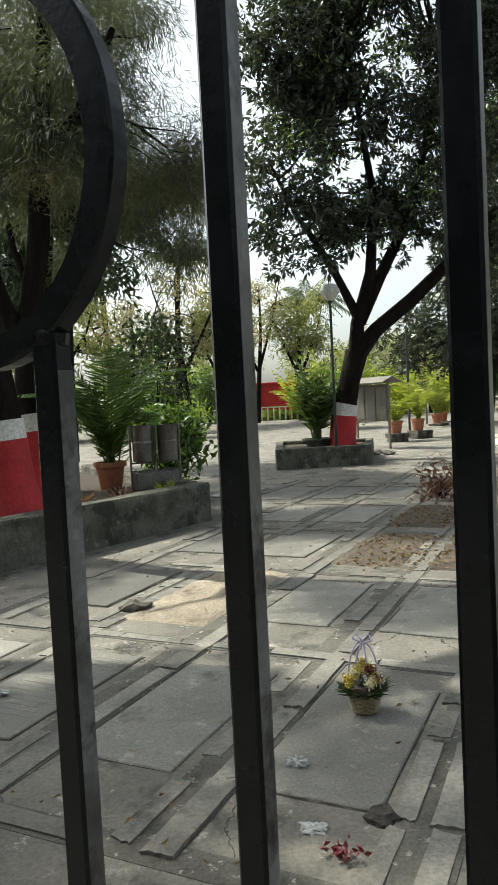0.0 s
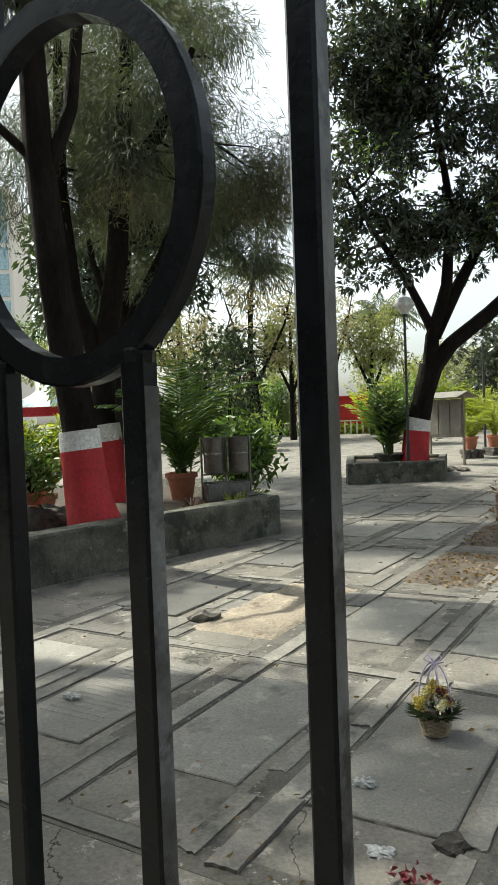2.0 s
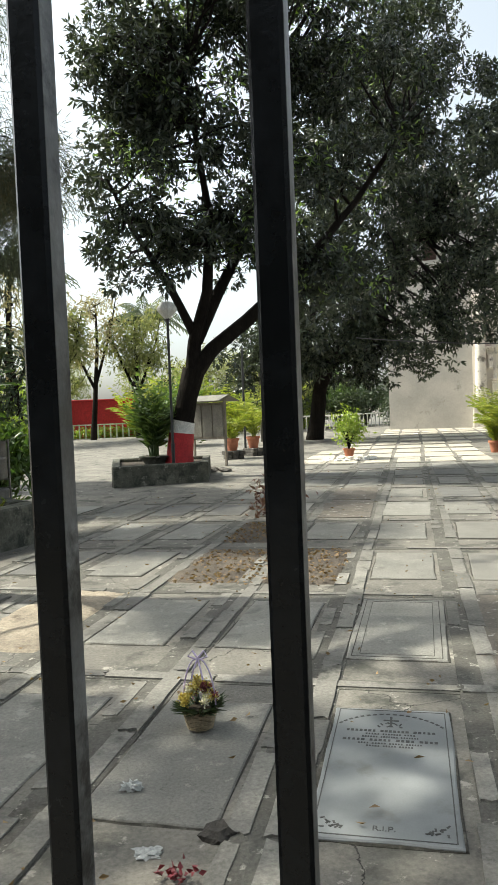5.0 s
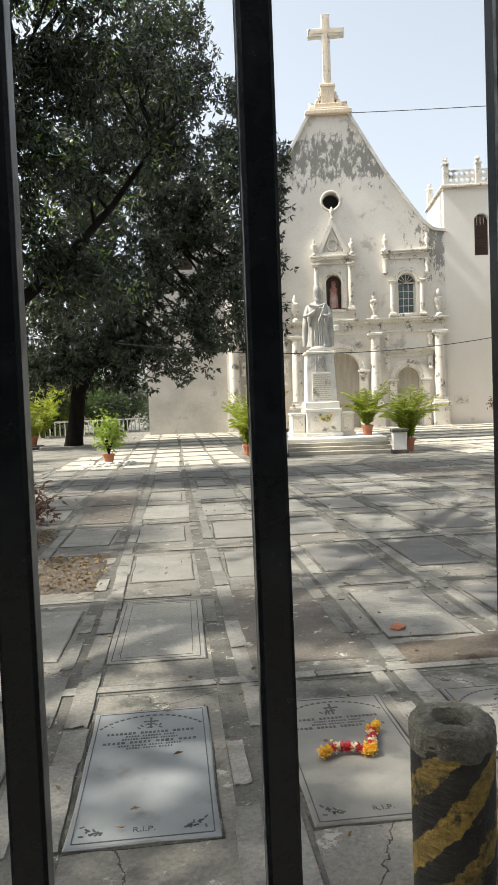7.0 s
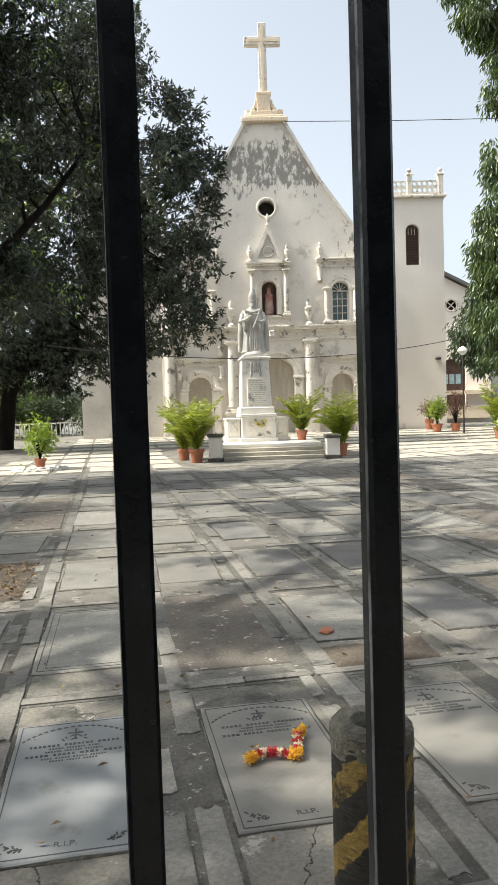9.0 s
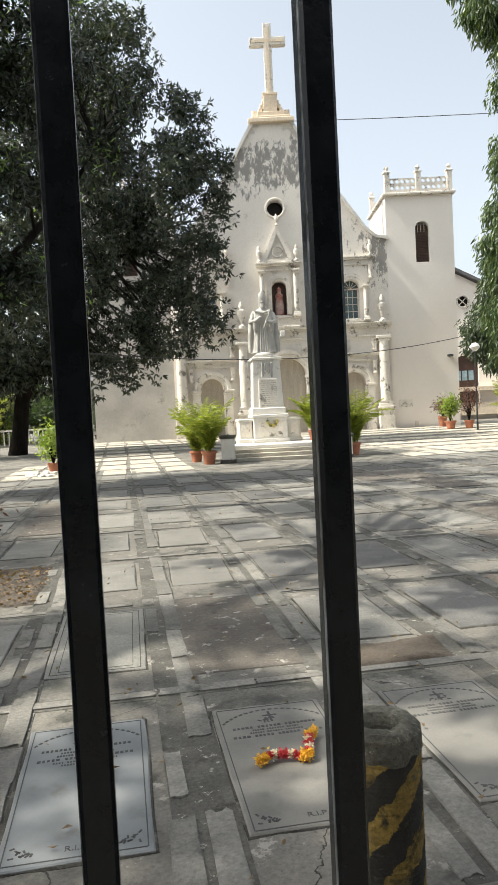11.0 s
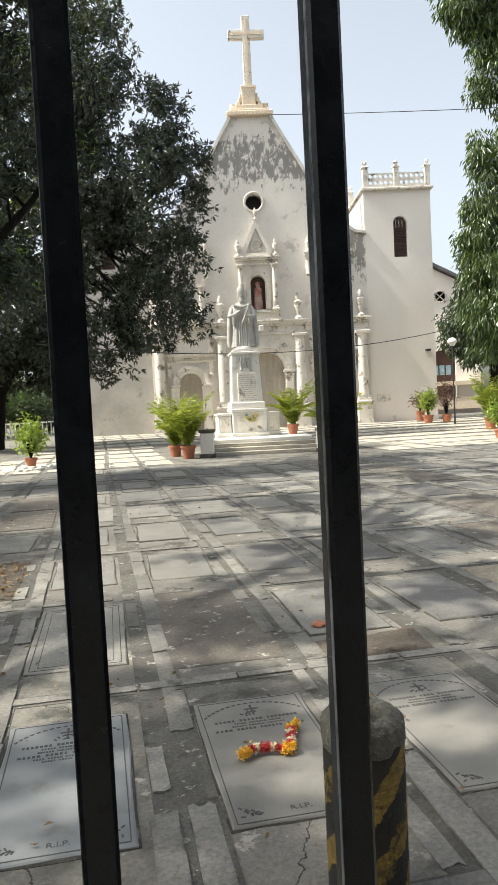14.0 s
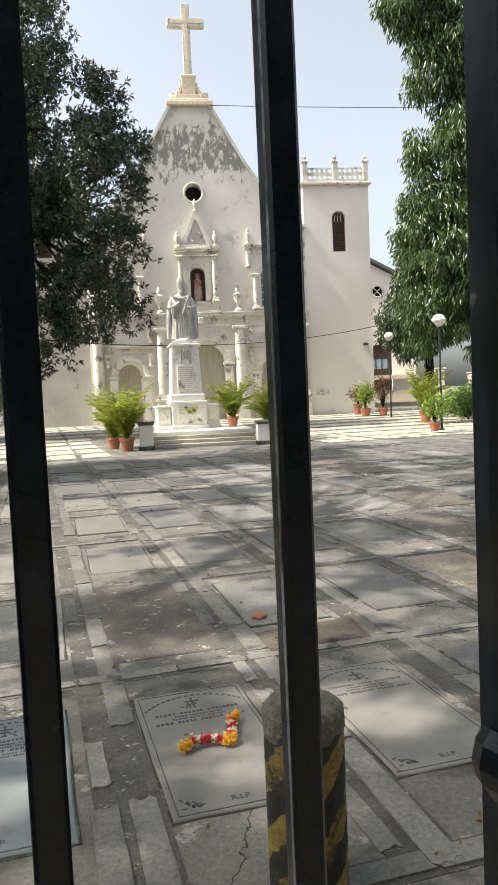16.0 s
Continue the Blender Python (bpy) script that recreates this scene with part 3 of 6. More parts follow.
slab_meshes = {}
joint_mesh = bpy.data.meshes.new("joint")
bm = rough_plate(1.0, 1.0, 0.005, 77, 0.02)
bm.to_mesh(joint_mesh)
bm.free()
joint_mesh.materials.append(M_joint)
bed_mesh = joint_mesh.copy()
bed_mesh.materials[0] = M_bed
for j in range(0, 10):
    for i in range(-6, 16):
        u, v = -0.14 + CELL * i, 3.25 + ROW * j + (0.05 if j else 0)
        if u < -4.6 and v < 11 or (u < -3.6 and 13.5 < v) or (v > 19 and 2.0 < u < 8.5):
            continue
        kind = MARKED.get((i, j)) or rng.choice(["plain", "plain", "plain", "dark", "plain", "faint", "pale", "bare", "dark"])
        w, d = 0.58, 1.20
        if (i, j) not in MARKED:
            w, d = rng.choice([(0.58, 1.2), (0.62, 1.3), (0.7, 1.45)])
        if kind in ("earth", "sand"):
            ob = part("earth_bed", patch(0.80, 1.75, i * 7 + j), M_earth if kind == "earth" else M_sand, None, smooth=True)
            ob.matrix_world = field(u, v + 0.0, 0)
            top(ob, "grave bed of loose brown earth without a slab" if kind == "earth" else "grave bed of pale sandy earth without a slab", "grave bed", "unpaved graves")
            continue
        if kind == "bare":
            w, d = 0.80, 1.86
        elif kind == "faint":
            w, d = 0.64, 1.46
        h = 0.012 if j == 0 else rng.choice([0.009, 0.011, 0.015])
        key = (kind if kind in ("marble", "engraved", "lines") else "", w, d, h, rng.randrange(4))
        if key not in slab_meshes:
            me = bpy.data.meshes.new("grave_slab")
            bm = rough_plate(w, d, h, len(slab_meshes))
            bm.to_mesh(me)
            bm.free()
            slab_meshes[key] = me
        me = slab_meshes[key]
        if not me.materials:
            me.materials.append(None)
        ob = new("grave_slab", me)
        ob.material_slots[0].link = "OBJECT"
        ob.material_slots[0].material = SLAB_MAT[kind]
        ob.matrix_world = field(u + (rng.uniform(-0.03, 0.03) if j else 0), v, rng.uniform(-0.004, 0.004)) @ pose(0, 0, 0, 0, 0, rng.uniform(-1.5, 1.5) if j else 0)
        top(ob, LABELS[kind], "grave slab", "grave slabs")
        jn = new("joint", joint_mesh)
        jn.parent = ob
        jn.matrix_local = Matrix.Diagonal((w + 0.026, d + 0.026, 1, 1))
        r = random.Random(i * 31 + j)
        zz = h + 0.0008
        if kind in ("marble", "engraved"):
            bm = bmesh.new()
            outline(bm, w - 0.05, d - 0.05, 0.005, zz)
            part("engraved_border", bm, M_ink, ob)
            bm = bmesh.new()
            for row, (yy, ww) in enumerate([(0.33, 0.43), (0.295, 0.24), (0.265, 0.27), (0.23, 0.45), (0.195, 0.30), (0.168, 0.22)][: 6 if kind == "marble" else 4]):
                words(bm, yy, ww, 0.022 if row in (0, 3) else 0.014, r, zz)
            part("lettering", bm, M_ink, ob)
            bm = bmesh.new()
            for k in range(18):
                a = radians(35 + 110 * k / 17)
                box(bm, (0.30 * math.cos(a), 0.24 + 0.29 * math.sin(a), zz), (0.020, 0.012, 0.0016), math.degrees(a) - 90)
            part("arched_ornament", bm, M_ink, ob)
            bm = boxes(((0, 0.44, zz), (0.012, 0.12, 0.0016)), ((0, 0.455, zz), (0.075, 0.012, 0.0017)))
            for k in range(10):
                box(bm, (r.uniform(-0.06, 0.06), 0.40 + r.uniform(-0.02, 0.03), zz), (0.022, 0.008, 0.0015), r.uniform(0, 180))
            part("cross_ornament", bm, M_ink, ob)
            bm = bmesh.new()
            for sx in (-1, 1):
                for k in range(12):
                    q = k / 12
                    box(bm, (sx * (0.235 - 0.08 * q + 0.01 * math.sin(k * 2.0)), -0.53 + 0.07 * (1 - q) * abs(math.sin(k * 1.3)), zz), (0.020, 0.008, 0.0015), r.uniform(0, 180))
            part("corner_scrolls", bm, M_ink, ob)
            cu = bpy.data.curves.new("closing_words", "FONT")
            cu.body, cu.size, cu.align_x, cu.extrude = "R.I.P.", 0.045, "CENTER", 0.0006
            cu.materials.append(M_ink)
            tx = new("closing_words", cu)
            tx.parent = ob
            tx.matrix_local = pose(0, -0.53, zz)
        elif kind == "lines":
            bm = bmesh.new()
            for k in range(16):
                words(bm, d * 0.42 - k * 0.058, w * r.uniform(0.6, 0.86), 0.018, r, zz)
            part("lettering", bm, material("worn_engraving", (0.2, 0.195, 0.18), (0.25, 0.24, 0.22), 8, 0.85, 0, 60), ob)
        elif kind == "faint":
            bm = bmesh.new()
            outline(bm, w - 0.07, d - 0.07, 0.006, zz)
            outline(bm, w - 0.17, d - 0.17, 0.004, zz)
            part("engraved_border", bm, M_joint, ob)
        elif kind == "rim":
            bm = bmesh.new()
            for x in (-1, 1):
                box(bm, (x * (w / 2 + 0.035), 0, 0.008), (0.05, d + 0.12, 0.05), 0, 0.006)
            for y in (-1, 1):
                box(bm, (0, y * (d / 2 + 0.035), 0.008), (w + 0.018, 0.05, 0.048), 0, 0.006)
            part("raised_rim", bm, M_kerb, ob)

ob = part("earth_bed", patch(0.80, 0.42, 91), M_earth, None, smooth=True)
ob.matrix_world = field(1.76, 4.46)
top(ob, "narrow strip of bare brown earth below the worn slab", "grave bed", "unpaved graves")

# ---- garland, basket and litter on the graves ----
prng = np.random.default_rng(7)


def bloom(r, n, seed):
    g = np.random.default_rng(seed)
    d = g.normal(size=(n, 3))
    d[:, 2] = np.abs(d[:, 2]) * 0.8 - 0.2
    return leaves_mesh("bloom", g.normal(size=(n, 3)) * r * 0.35, d, r * 0.62, r * 0.42, g)


garland = empty("flower_garland", field(0.81, 3.22, 0.024), "marigold and rose garland lying on the engraved slab", "garland")
spots = [(-0.17, -0.06, "y"), (-0.145, -0.04, "y"), (-0.12, -0.025, "r"), (-0.095, -0.02, "w"), (-0.07, -0.022, "r"), (-0.045, -0.028, "r"), (-0.02, -0.035, "w"), (0.0, -0.045, "r"),
         (0.03, -0.065, "y"), (0.055, -0.055, "y"), (0.06, -0.02, "r"), (0.075, 0.01, "w"), (0.08, 0.035, "r"), (0.088, 0.06, "r"), (0.092, 0.085, "w"), (0.10, 0.11, "r"), (0.11, 0.145, "y"), (0.135, 0.16, "y")]
for k, (x, y, c) in enumerate(spots):
    link_mesh("flower", bloom(0.027 if c == "y" else 0.022, 150, k), {"y": M_petal_y, "r": M_petal_r, "w": M_petal_w}[c], garland, m=pose(x, y, 0.016, 0, 0, k * 40))

basket = empty("flower_basket", field(-1.08, 3.50, 0.022), "round wicker basket of yellow and white flowers with ribbon handle", "flower basket")
bm = bmesh.new()
for k in range(9):
    z = 0.006 + k * 0.011
    tube(bm, [((0.062 + 0.003 * k) * math.cos(a), (0.062 + 0.003 * k) * math.sin(a), z + 0.002 * math.sin(a * 9 + k * math.pi)) for a in [2 * math.pi * q / 36 for q in range(37)]], 0.006, 5, False)
part("wicker_bowl", bm, M_wicker, basket)
part("bowl_lining", lathe([(0.055, 0.002), (0.075, 0.09), (0.06, 0.095)], 16), M_soil, basket)
bm = bmesh.new()
tube(bm, [(0.085 * math.cos(a), 0, 0.10 + 0.25 * math.sin(a)) for a in [math.pi * q / 18 for q in range(19)]], 0.0045, 6)
part("handle", bm, M_ribbon, basket, "hoop handle wrapped in lilac ribbon")
bm = bmesh.new()
for s in (-1, 1):
    tube(bm, [(0, 0, 0.35), (s * 0.03, 0.01, 0.385), (s * 0.05, 0, 0.36), (s * 0.01, 0, 0.345)], 0.006, 5)
    tube(bm, [(0, 0, 0.35), (s * 0.018, -0.02, 0.30), (s * 0.03, -0.025, 0.25)], 0.005, 5)
part("ribbon_bow", bm, M_ribbon, basket, "lilac ribbon bow")
for c, mat, n in (("yellow", M_petal_b, 22), ("white", M_petal_w, 14), ("maroon", M_petal_m, 9)):
    for k in range(n):
        a, q = prng.random() * 6.28, math.sqrt(prng.random()) * 0.085
        link_mesh("flower", bloom(0.024, 60, k + n), mat, basket, m=pose(q * math.cos(a), q * math.sin(a), 0.12 + 0.11 * (1 - q / 0.09) + 0.03 * prng.random()))
a = prng.random(160) * 6.28
link_mesh("fern_leaves", leaves_mesh("fern_leaves", np.c_[0.05 * np.cos(a), 0.05 * np.sin(a), 0.09 + 0 * a], np.c_[np.cos(a), np.sin(a), 0.1 + 0.6 * prng.random(160)], 0.07 + 0.05 * prng.random(160), 0.014, prng), L_dark, basket)


def crumple(name, r, mat, m, label, category, seed, flat=0.6):
    bm = bmesh.new()
    paper = mat == M_foil
    bmesh.ops.create_icosphere(bm, subdivisions=3 if paper else 2, radius=r)
    for v in bm.verts:
        q = v.co.normalized()
        v.co *= 1 + 0.55 * noise.noise(q * 2.4 + Vector((seed, 0, 0))) + 0.2 * noise.noise(q * 6 + Vector((seed, 3, 0)))
        if paper:
            v.co *= 0.75 + 1.1 * abs(noise.noise(q * 3.3 + Vector((0, seed, 5)))) - 0.35 * abs(noise.noise(q * 9 + Vector((seed, 2, 0))))
            v.co.x *= 1.35
        v.co.z = v.co.z * flat + r * flat * 0.5
    ob = part(name, bm, mat, None)
    ob.matrix_world = m
    return top(ob, label, category)


crumple("crumpled_foil", 0.034, M_foil, field(-1.2, 2.88, 0.015), "crumpled white foil lying on the slab", "litter", 1)
crumple("crumpled_paper", 0.036, M_foil, field(-0.98, 2.47, 0.0), "flattened scrap of white paper on the ground", "litter", 2, 0.25)
crumple("crumpled_paper", 0.035, M_foil, field(-3.08, 3.06, 0.015), "small crumpled white paper on a grave", "litter", 3)
crumple("stone", 0.075, M_rock, field(-0.76, 2.63, -0.02), "dark stone beside the slab corner", "stone", 4, 0.5)
crumple("stone", 0.12, M_rock, field(-3.3, 4.76, 0.0), "brown rock lying on the sandy grave", "stone", 5, 0.45)
crumple("brick_fragment", 0.05, M_terracotta, field(1.54, 4.93, 0.01), "broken reddish brick piece on the slab", "brick", 6, 0.5)
link_mesh("fallen_petals", leaves_mesh("p", np.c_[prng.normal(0, 0.03, (40, 2)), 0.012 + 0.02 * prng.random(40)], np.c_[prng.normal(size=(40, 2)), prng.random(40) * 0.5], 0.03, 0.02, prng), M_petal_m, None).matrix_world = field(-0.83, 2.34)
top(bpy.data.objects["fallen_petals"], "small heap of dark red petals on the ground", "petals")
n = 900
uu, vv = prng.uniform(-5, 9, n), 2.1 + 18 * prng.random(n) ** 1.6
pos = np.c_[uu * UX + vv * VX, uu * UY + vv * VY, 0.028 + 0.012 * prng.random(n)]
link_mesh("fallen_leaves", leaves_mesh("fallen_leaves", pos, np.c_[prng.normal(size=(n, 2)), prng.normal(0, 0.12, n)], 0.02 + 0.035 * prng.random(n), 0.012 + 0.012 * prng.random(n), prng), L_fallen, None)
top(bpy.data.objects["fallen_leaves"], "scattered small dry fallen leaves", "leaves", kind="stuff")
for (u, v) in [(-1.05, 7.3), (-1.85, 7.2), (-1.9, 9.3)]:
    n = 260
    q = field(u, v)
    pos = np.c_[prng.uniform(-0.38, 0.38, n), prng.uniform(-0.8, 0.8, n), 0.04 + 0.02 * prng.random(n)]
    o = link_mesh("dry_leaf_litter", leaves_mesh("l", pos, np.c_[prng.normal(size=(n, 2)), prng.normal(0, 0.2, n)], 0.05, 0.025, prng), L_fallen, None)
    o.matrix_world = q
    top(o, "litter of dry brown leaves on bare earth", "leaves", kind="stuff")

# ---- bollard ----
bollard = empty("bollard", pose(1.695, 1.585, -0.016, 0, 0, -40), "concrete pipe bollard with black and yellow diagonal stripes", "bollard")
RB, HB, SEG, LAY = 0.128, 0.60, 168, 150
for mat, name, parity in ((M_black, "black_stripe", 0), (M_yellow, "yellow_stripe", 1)):
    bm = bmesh.new()
    vmap = {}
    def bv(k, j):
        k %= SEG
        if (k, j) not in vmap:
            a = 2 * math.pi * k / SEG
            r = RB * (1 + 0.018 * noise.noise(Vector((math.cos(a) * 3, math.sin(a) * 3, j * 0.5))))
            vmap[k, j] = bm.verts.new((r * math.cos(a), r * math.sin(a), HB * j / LAY))
        return vmap[k, j]
    for j in range(LAY - (4 if parity else 0)):
        for k in range(SEG):
            band = (j * HB / LAY / 0.105 - k / SEG * 8.0 + 0.22 * noise.noise(Vector((math.cos(6.283 * k / SEG) * 4, math.sin(6.283 * k / SEG) * 4, j * 0.12)))) % 2.0
            if int(band) == parity or (j >= LAY - 4 and not parity):
                bm.faces.new((bv(k, j), bv(k + 1, j), bv(k + 1, j + 1), bv(k, j + 1)))
    part(name, bm, mat, bollard, smooth=True)
bm = bmesh.new()
prof = [(0.1275, 0.535), (0.1315, 0.56), (0.1315, 0.612), (0.118, 0.628), (0.09, 0.634), (0.066, 0.628), (0.058, 0.60), (0.055, 0.48)]
rings = []
for r, z in prof:
    rings.append([bm.verts.new((r * (1 + 0.05 * noise.noise(Vector((math.cos(t) * 3, math.sin(t) * 3, z * 20)))) * math.cos(t), r * (1 + 0.05 * noise.noise(Vector((math.cos(t) * 3, math.sin(t) * 3, z * 20)))) * math.sin(t), z + 0.008 * noise.noise(Vector((math.cos(t) * 5, math.sin(t) * 5, r * 30))))) for t in [2 * math.pi * k / 48 for k in range(48)]])
for a, b in zip(rings, rings[1:]):
    for k in range(48):
        bm.faces.new((a[k], a[(k + 1) % 48], b[(k + 1) % 48], b[k]))
bm.faces.new(rings[-1])
part("broken_rim", bm, M_rough, bollard, "rough broken concrete rim with a hollow")


# ---- church ----
CHURCH = pose(26.15, 32.89, 0, 0, 0, -35)
church = empty("church", CHURCH, "white plastered church front with gable, cross and bell towers", "church")
XC = -0.2


def ch(name, bm, mat, label="", parent=None, smooth=False):
    return part(name, bm, mat, parent or church, label, smooth)


right = [(6.2, 0), (6.2, 10.95), (5.6, 11.05), (5.0, 11.55), (2.95, 14.45), (1.1, 17.65)]
outl = [(-6.2, 0)] + right + [(-x, z) for x, z in right[::-1][:-1]]
outl = [(XC + x, z) for x, z in outl]
holes = [circle_loop(XC - 0.02, 12.95, 0.47), arch_loop(XC, 6.95, 0.84, 8.45), arch_loop(XC + 4.05, 6.5, 0.98, 8.25), arch_loop(XC - 4.05, 6.5, 0.98, 8.25),
         arch_loop(XC + 0.3, 0.02, 2.0, 3.5), arch_loop(XC + 4.03, 0.02, 1.30, 2.9), arch_loop(XC - 4.1, 0.02, 1.30, 2.9)]
facade = link_mesh("front_wall", plate(outl, holes, 0.7), M_plaster, church)

# stained gable material
m = M_plaster
n, l = m.node_tree.nodes, m.node_tree.links
bs = n["Principled BSDF"]
src = bs.inputs["Base Color"].links[0].from_socket
tc = n.new("ShaderNodeTexCoord")
sep = n.new("ShaderNodeSeparateXYZ")
l.new(tc.outputs["Object"], sep.inputs[0])
nz = n.new("ShaderNodeTexNoise")
nz.inputs["Scale"].default_value, nz.inputs["Detail"].default_value, nz.inputs["Roughness"].default_value = 1.7, 10.0, 0.74
mpn = n.new("ShaderNodeMapping")
mpn.inputs["Scale"].default_value = (1.5, 1.0, 0.75)
l.new(tc.outputs["Object"], mpn.inputs[0])
l.new(mpn.outputs[0], nz.inputs["Vector"])
def rng_node(sock, a, b, c, d):
    r = n.new("ShaderNodeMapRange")
    for k, v in enumerate((a, b, c, d)):
        r.inputs[k + 1].default_value = v
    l.new(sock, r.inputs[0])
    return r.outputs[0]
def mth(op, a, b):
    q = n.new("ShaderNodeMath")
    q.operation = op
    for s, v in zip(q.inputs, (a, b)):
        if isinstance(v, float):
            s.default_value = v
        else:
            l.new(v, s)
    return q.outputs[0]
h1 = mth("MULTIPLY", rng_node(sep.outputs[2], 12.6, 14.6, 0.0, 1.0), rng_node(sep.outputs[2], 17.0, 16.2, 0.35, 1.0))
side = rng_node(sep.outputs[0], 2.6, 5.2, 0.0, 1.0)
h2 = mth("MULTIPLY", side, rng_node(sep.outputs[2], 6.5, 9.5, 0.0, 1.0))
amount = mth("ADD", mth("MULTIPLY", mth("MAXIMUM", h1, h2), 0.235), -0.11)
mask = rng_node(mth("ADD", nz.outputs[0], amount), 0.57, 0.62, 0.0, 0.9)
mx = n.new("ShaderNodeMix")
mx.data_type = "RGBA"
l.new(mask, mx.inputs[0])
l.new(src, mx.inputs[6])
mx.inputs[7].default_value = (0.24, 0.225, 0.205, 1)
l.new(mx.outputs[2], bs.inputs["Base Color"])

# coping along the gable
for s in (-1, 1):
    bm = bmesh.new()
    path = [(XC + s * x, z) for x, z in right[1:]]
    for (x0, z0), (x1, z1) in zip(path, path[1:]):
        d = Vector((x1 - x0, 0, z1 - z0))
        ang = math.degrees(math.atan2(d.z, d.x))
        r = bmesh.ops.create_cube(bm, size=1.0)
        bmesh.ops.transform(bm, verts=r["verts"], matrix=pose((x0 + x1) / 2, 0.28, (z0 + z1) / 2 + 0.06, 0, -ang, 0) @ Matrix.Diagonal((d.length + 0.1, 0.9, 0.15, 1)))
    ch("gable_coping", bm, M_pedestal, "whitewashed raking coping")
# cap, plinth and cross
ch("gable_cap", boxes(((XC, 0.25, 17.78), (2.6, 1.1, 0.24)), ((XC, 0.25, 17.96), (2.2, 0.95, 0.14)), bevel=0.03), M_cream)
bm = boxes(((XC, 0.25, 18.15), (1.5, 0.7, 0.3)), ((XC, 0.25, 18.75), (0.75, 0.55, 1.0)), ((XC, 0.25, 19.3), (0.85, 0.62, 0.14)), bevel=0.02)
for s in (-1, 1):
    for k in range(7):
        q = k / 6
        box(bm, (XC + s * (0.95 - 0.55 * q), 0.25, 18.1 + 0.75 * q * q), (0.2, 0.4, 0.25), 0, 0.03)
    lathe([(0.17, -0.2), (0.17, 0.2)], 14, bm, (XC + s * 0.92, 0.25, 18.22))
ch("cross_plinth", bm, M_cream, "cream stepped plinth with scrolls")
cross = ch("cross", boxes(((XC, 0.25, 21.25), (0.46, 0.42, 3.9)), ((XC, 0.25, 22.22), (2.02, 0.40, 0.46)), bevel=0.03), M_trim, "tall white plaster cross")
ch("cross_inlay", boxes(((XC, 0.03, 21.2), (0.16, 0.04, 3.5)), ((XC, 0.034, 22.22), (1.7, 0.03, 0.15))), M_cream, "cream inlay strip", cross)
# oculus
bm = bmesh.new()
tube(bm, [(XC - 0.02 + 0.52 * math.cos(t), -0.02, 12.95 + 0.52 * math.sin(t)) for t in [2 * math.pi * k / 28 for k in range(29)]], 0.07, 6, False)
oc = ch("round_window", bm, M_trim)
ch("dark_opening", boxes(((XC, 0.6, 12.95), (1.1, 0.06, 1.1))), M_dark, "", oc)
# horizontal mouldings
def band(name, x0, x1, z, steps, mat=M_trim, label=""):
    bm = bmesh.new()
    for h, dep in steps:
        box(bm, ((x0 + x1) / 2, -dep / 2 + 0.02, z + h / 2), (x1 - x0 + dep, dep + 0.04, h), 0, 0.012)
        z += h
    return ch(name, bm, mat, label)
band("main_cornice", XC - 6.1, XC + 6.1, 5.50, [(0.14, 0.10), (0.34, 0.05), (0.12, 0.18), (0.12, 0.30), (0.08, 0.36)], label="moulded main cornice across the front")
band("base_plinth", XC + 1.9, XC + 3.2, 0.0, [(0.55, 0.12), (0.10, 0.08)])
for s in (-1, 1):
    band("window_entablature", XC + s * 4.05 - 1.25, XC + s * 4.05 + 1.25, 9.55, [(0.10, 0.10), (0.2, 0.06), (0.10, 0.2), (0.08, 0.26)])
    band("door_entablature", XC + s * 4.05 - 1.35, XC + s * 4.05 + 1.35, 4.15, [(0.10, 0.10), (0.16, 0.06), (0.10, 0.2), (0.08, 0.26)])
    for x, z0, z1 in ((4.05 - 1.15, 8.7, 9.55), (4.05 + 1.15, 8.7, 9.55), (4.05 - 1.2, 3.35, 4.15), (4.05 + 1.2, 3.35, 4.15), (4.05 - 1.2, 4.65, 5.4), (4.05 + 1.2, 4.65, 5.4)):
        ch("baluster_ornament", lathe([(0.10, z0), (0.16, z0 + 0.1), (0.10, z0 + 0.25), (0.18, z0 + 0.5), (0.12, z1 - 0.12), (0.17, z1)], 10, centre=(XC + s * x, -0.12, 0)), M_trim, smooth=True)
for z0, s2 in ((9.45, [(0.10, 0.10), (0.14, 0.06), (0.12, 0.2), (0.10, 0.28)]), (6.3, [(0.12, 0.14), (0.35, 0.08), (0.1, 0.16)])):
    band("niche_entablature", XC - 1.15, XC + 1.15, z0, s2)
# big columns with capitals
def column(x, z0, z1, r, label="round plastered column with capital and base"):
    h = z1 - z0
    c = ch("column", lathe([(r, z0 + 0.08 * h), (r * 1.02, z0 + 0.4 * h), (r * 0.88, z1 - 0.07 * h)], 18, centre=(x, -0.2, 0)), M_trim, label, smooth=True)
    ch("column_base", boxes(((x, -0.18, z0 + 0.02 * h), (r * 2.9, 0.6, 0.04 * h + 0.02)), ((x, -0.18, z0 + 0.06 * h), (r * 2.5, 0.55, 0.05 * h)), bevel=0.02), M_trim, "", c)
    ch("capital", boxes(((x, -0.18, z1 - 0.055 * h), (r * 2.3, 0.5, 0.03 * h)), ((x, -0.18, z1 - 0.02 * h), (r * 2.9, 0.6, 0.04 * h)), bevel=0.02), M_trim, "", c)
for x in (XC + 2.2, XC - 2.2, XC + 5.75, XC - 5.75):
    column(x, 1.5, 5.5, 0.29)
    ch("column_pedestal", boxes(((x, -0.2, 0.7), (0.85, 0.7, 1.4)), ((x, -0.2, 1.44), (1.0, 0.82, 0.16)), ((x, -0.2, 0.12), (1.0, 0.82, 0.24)), bevel=0.025), M_trim)
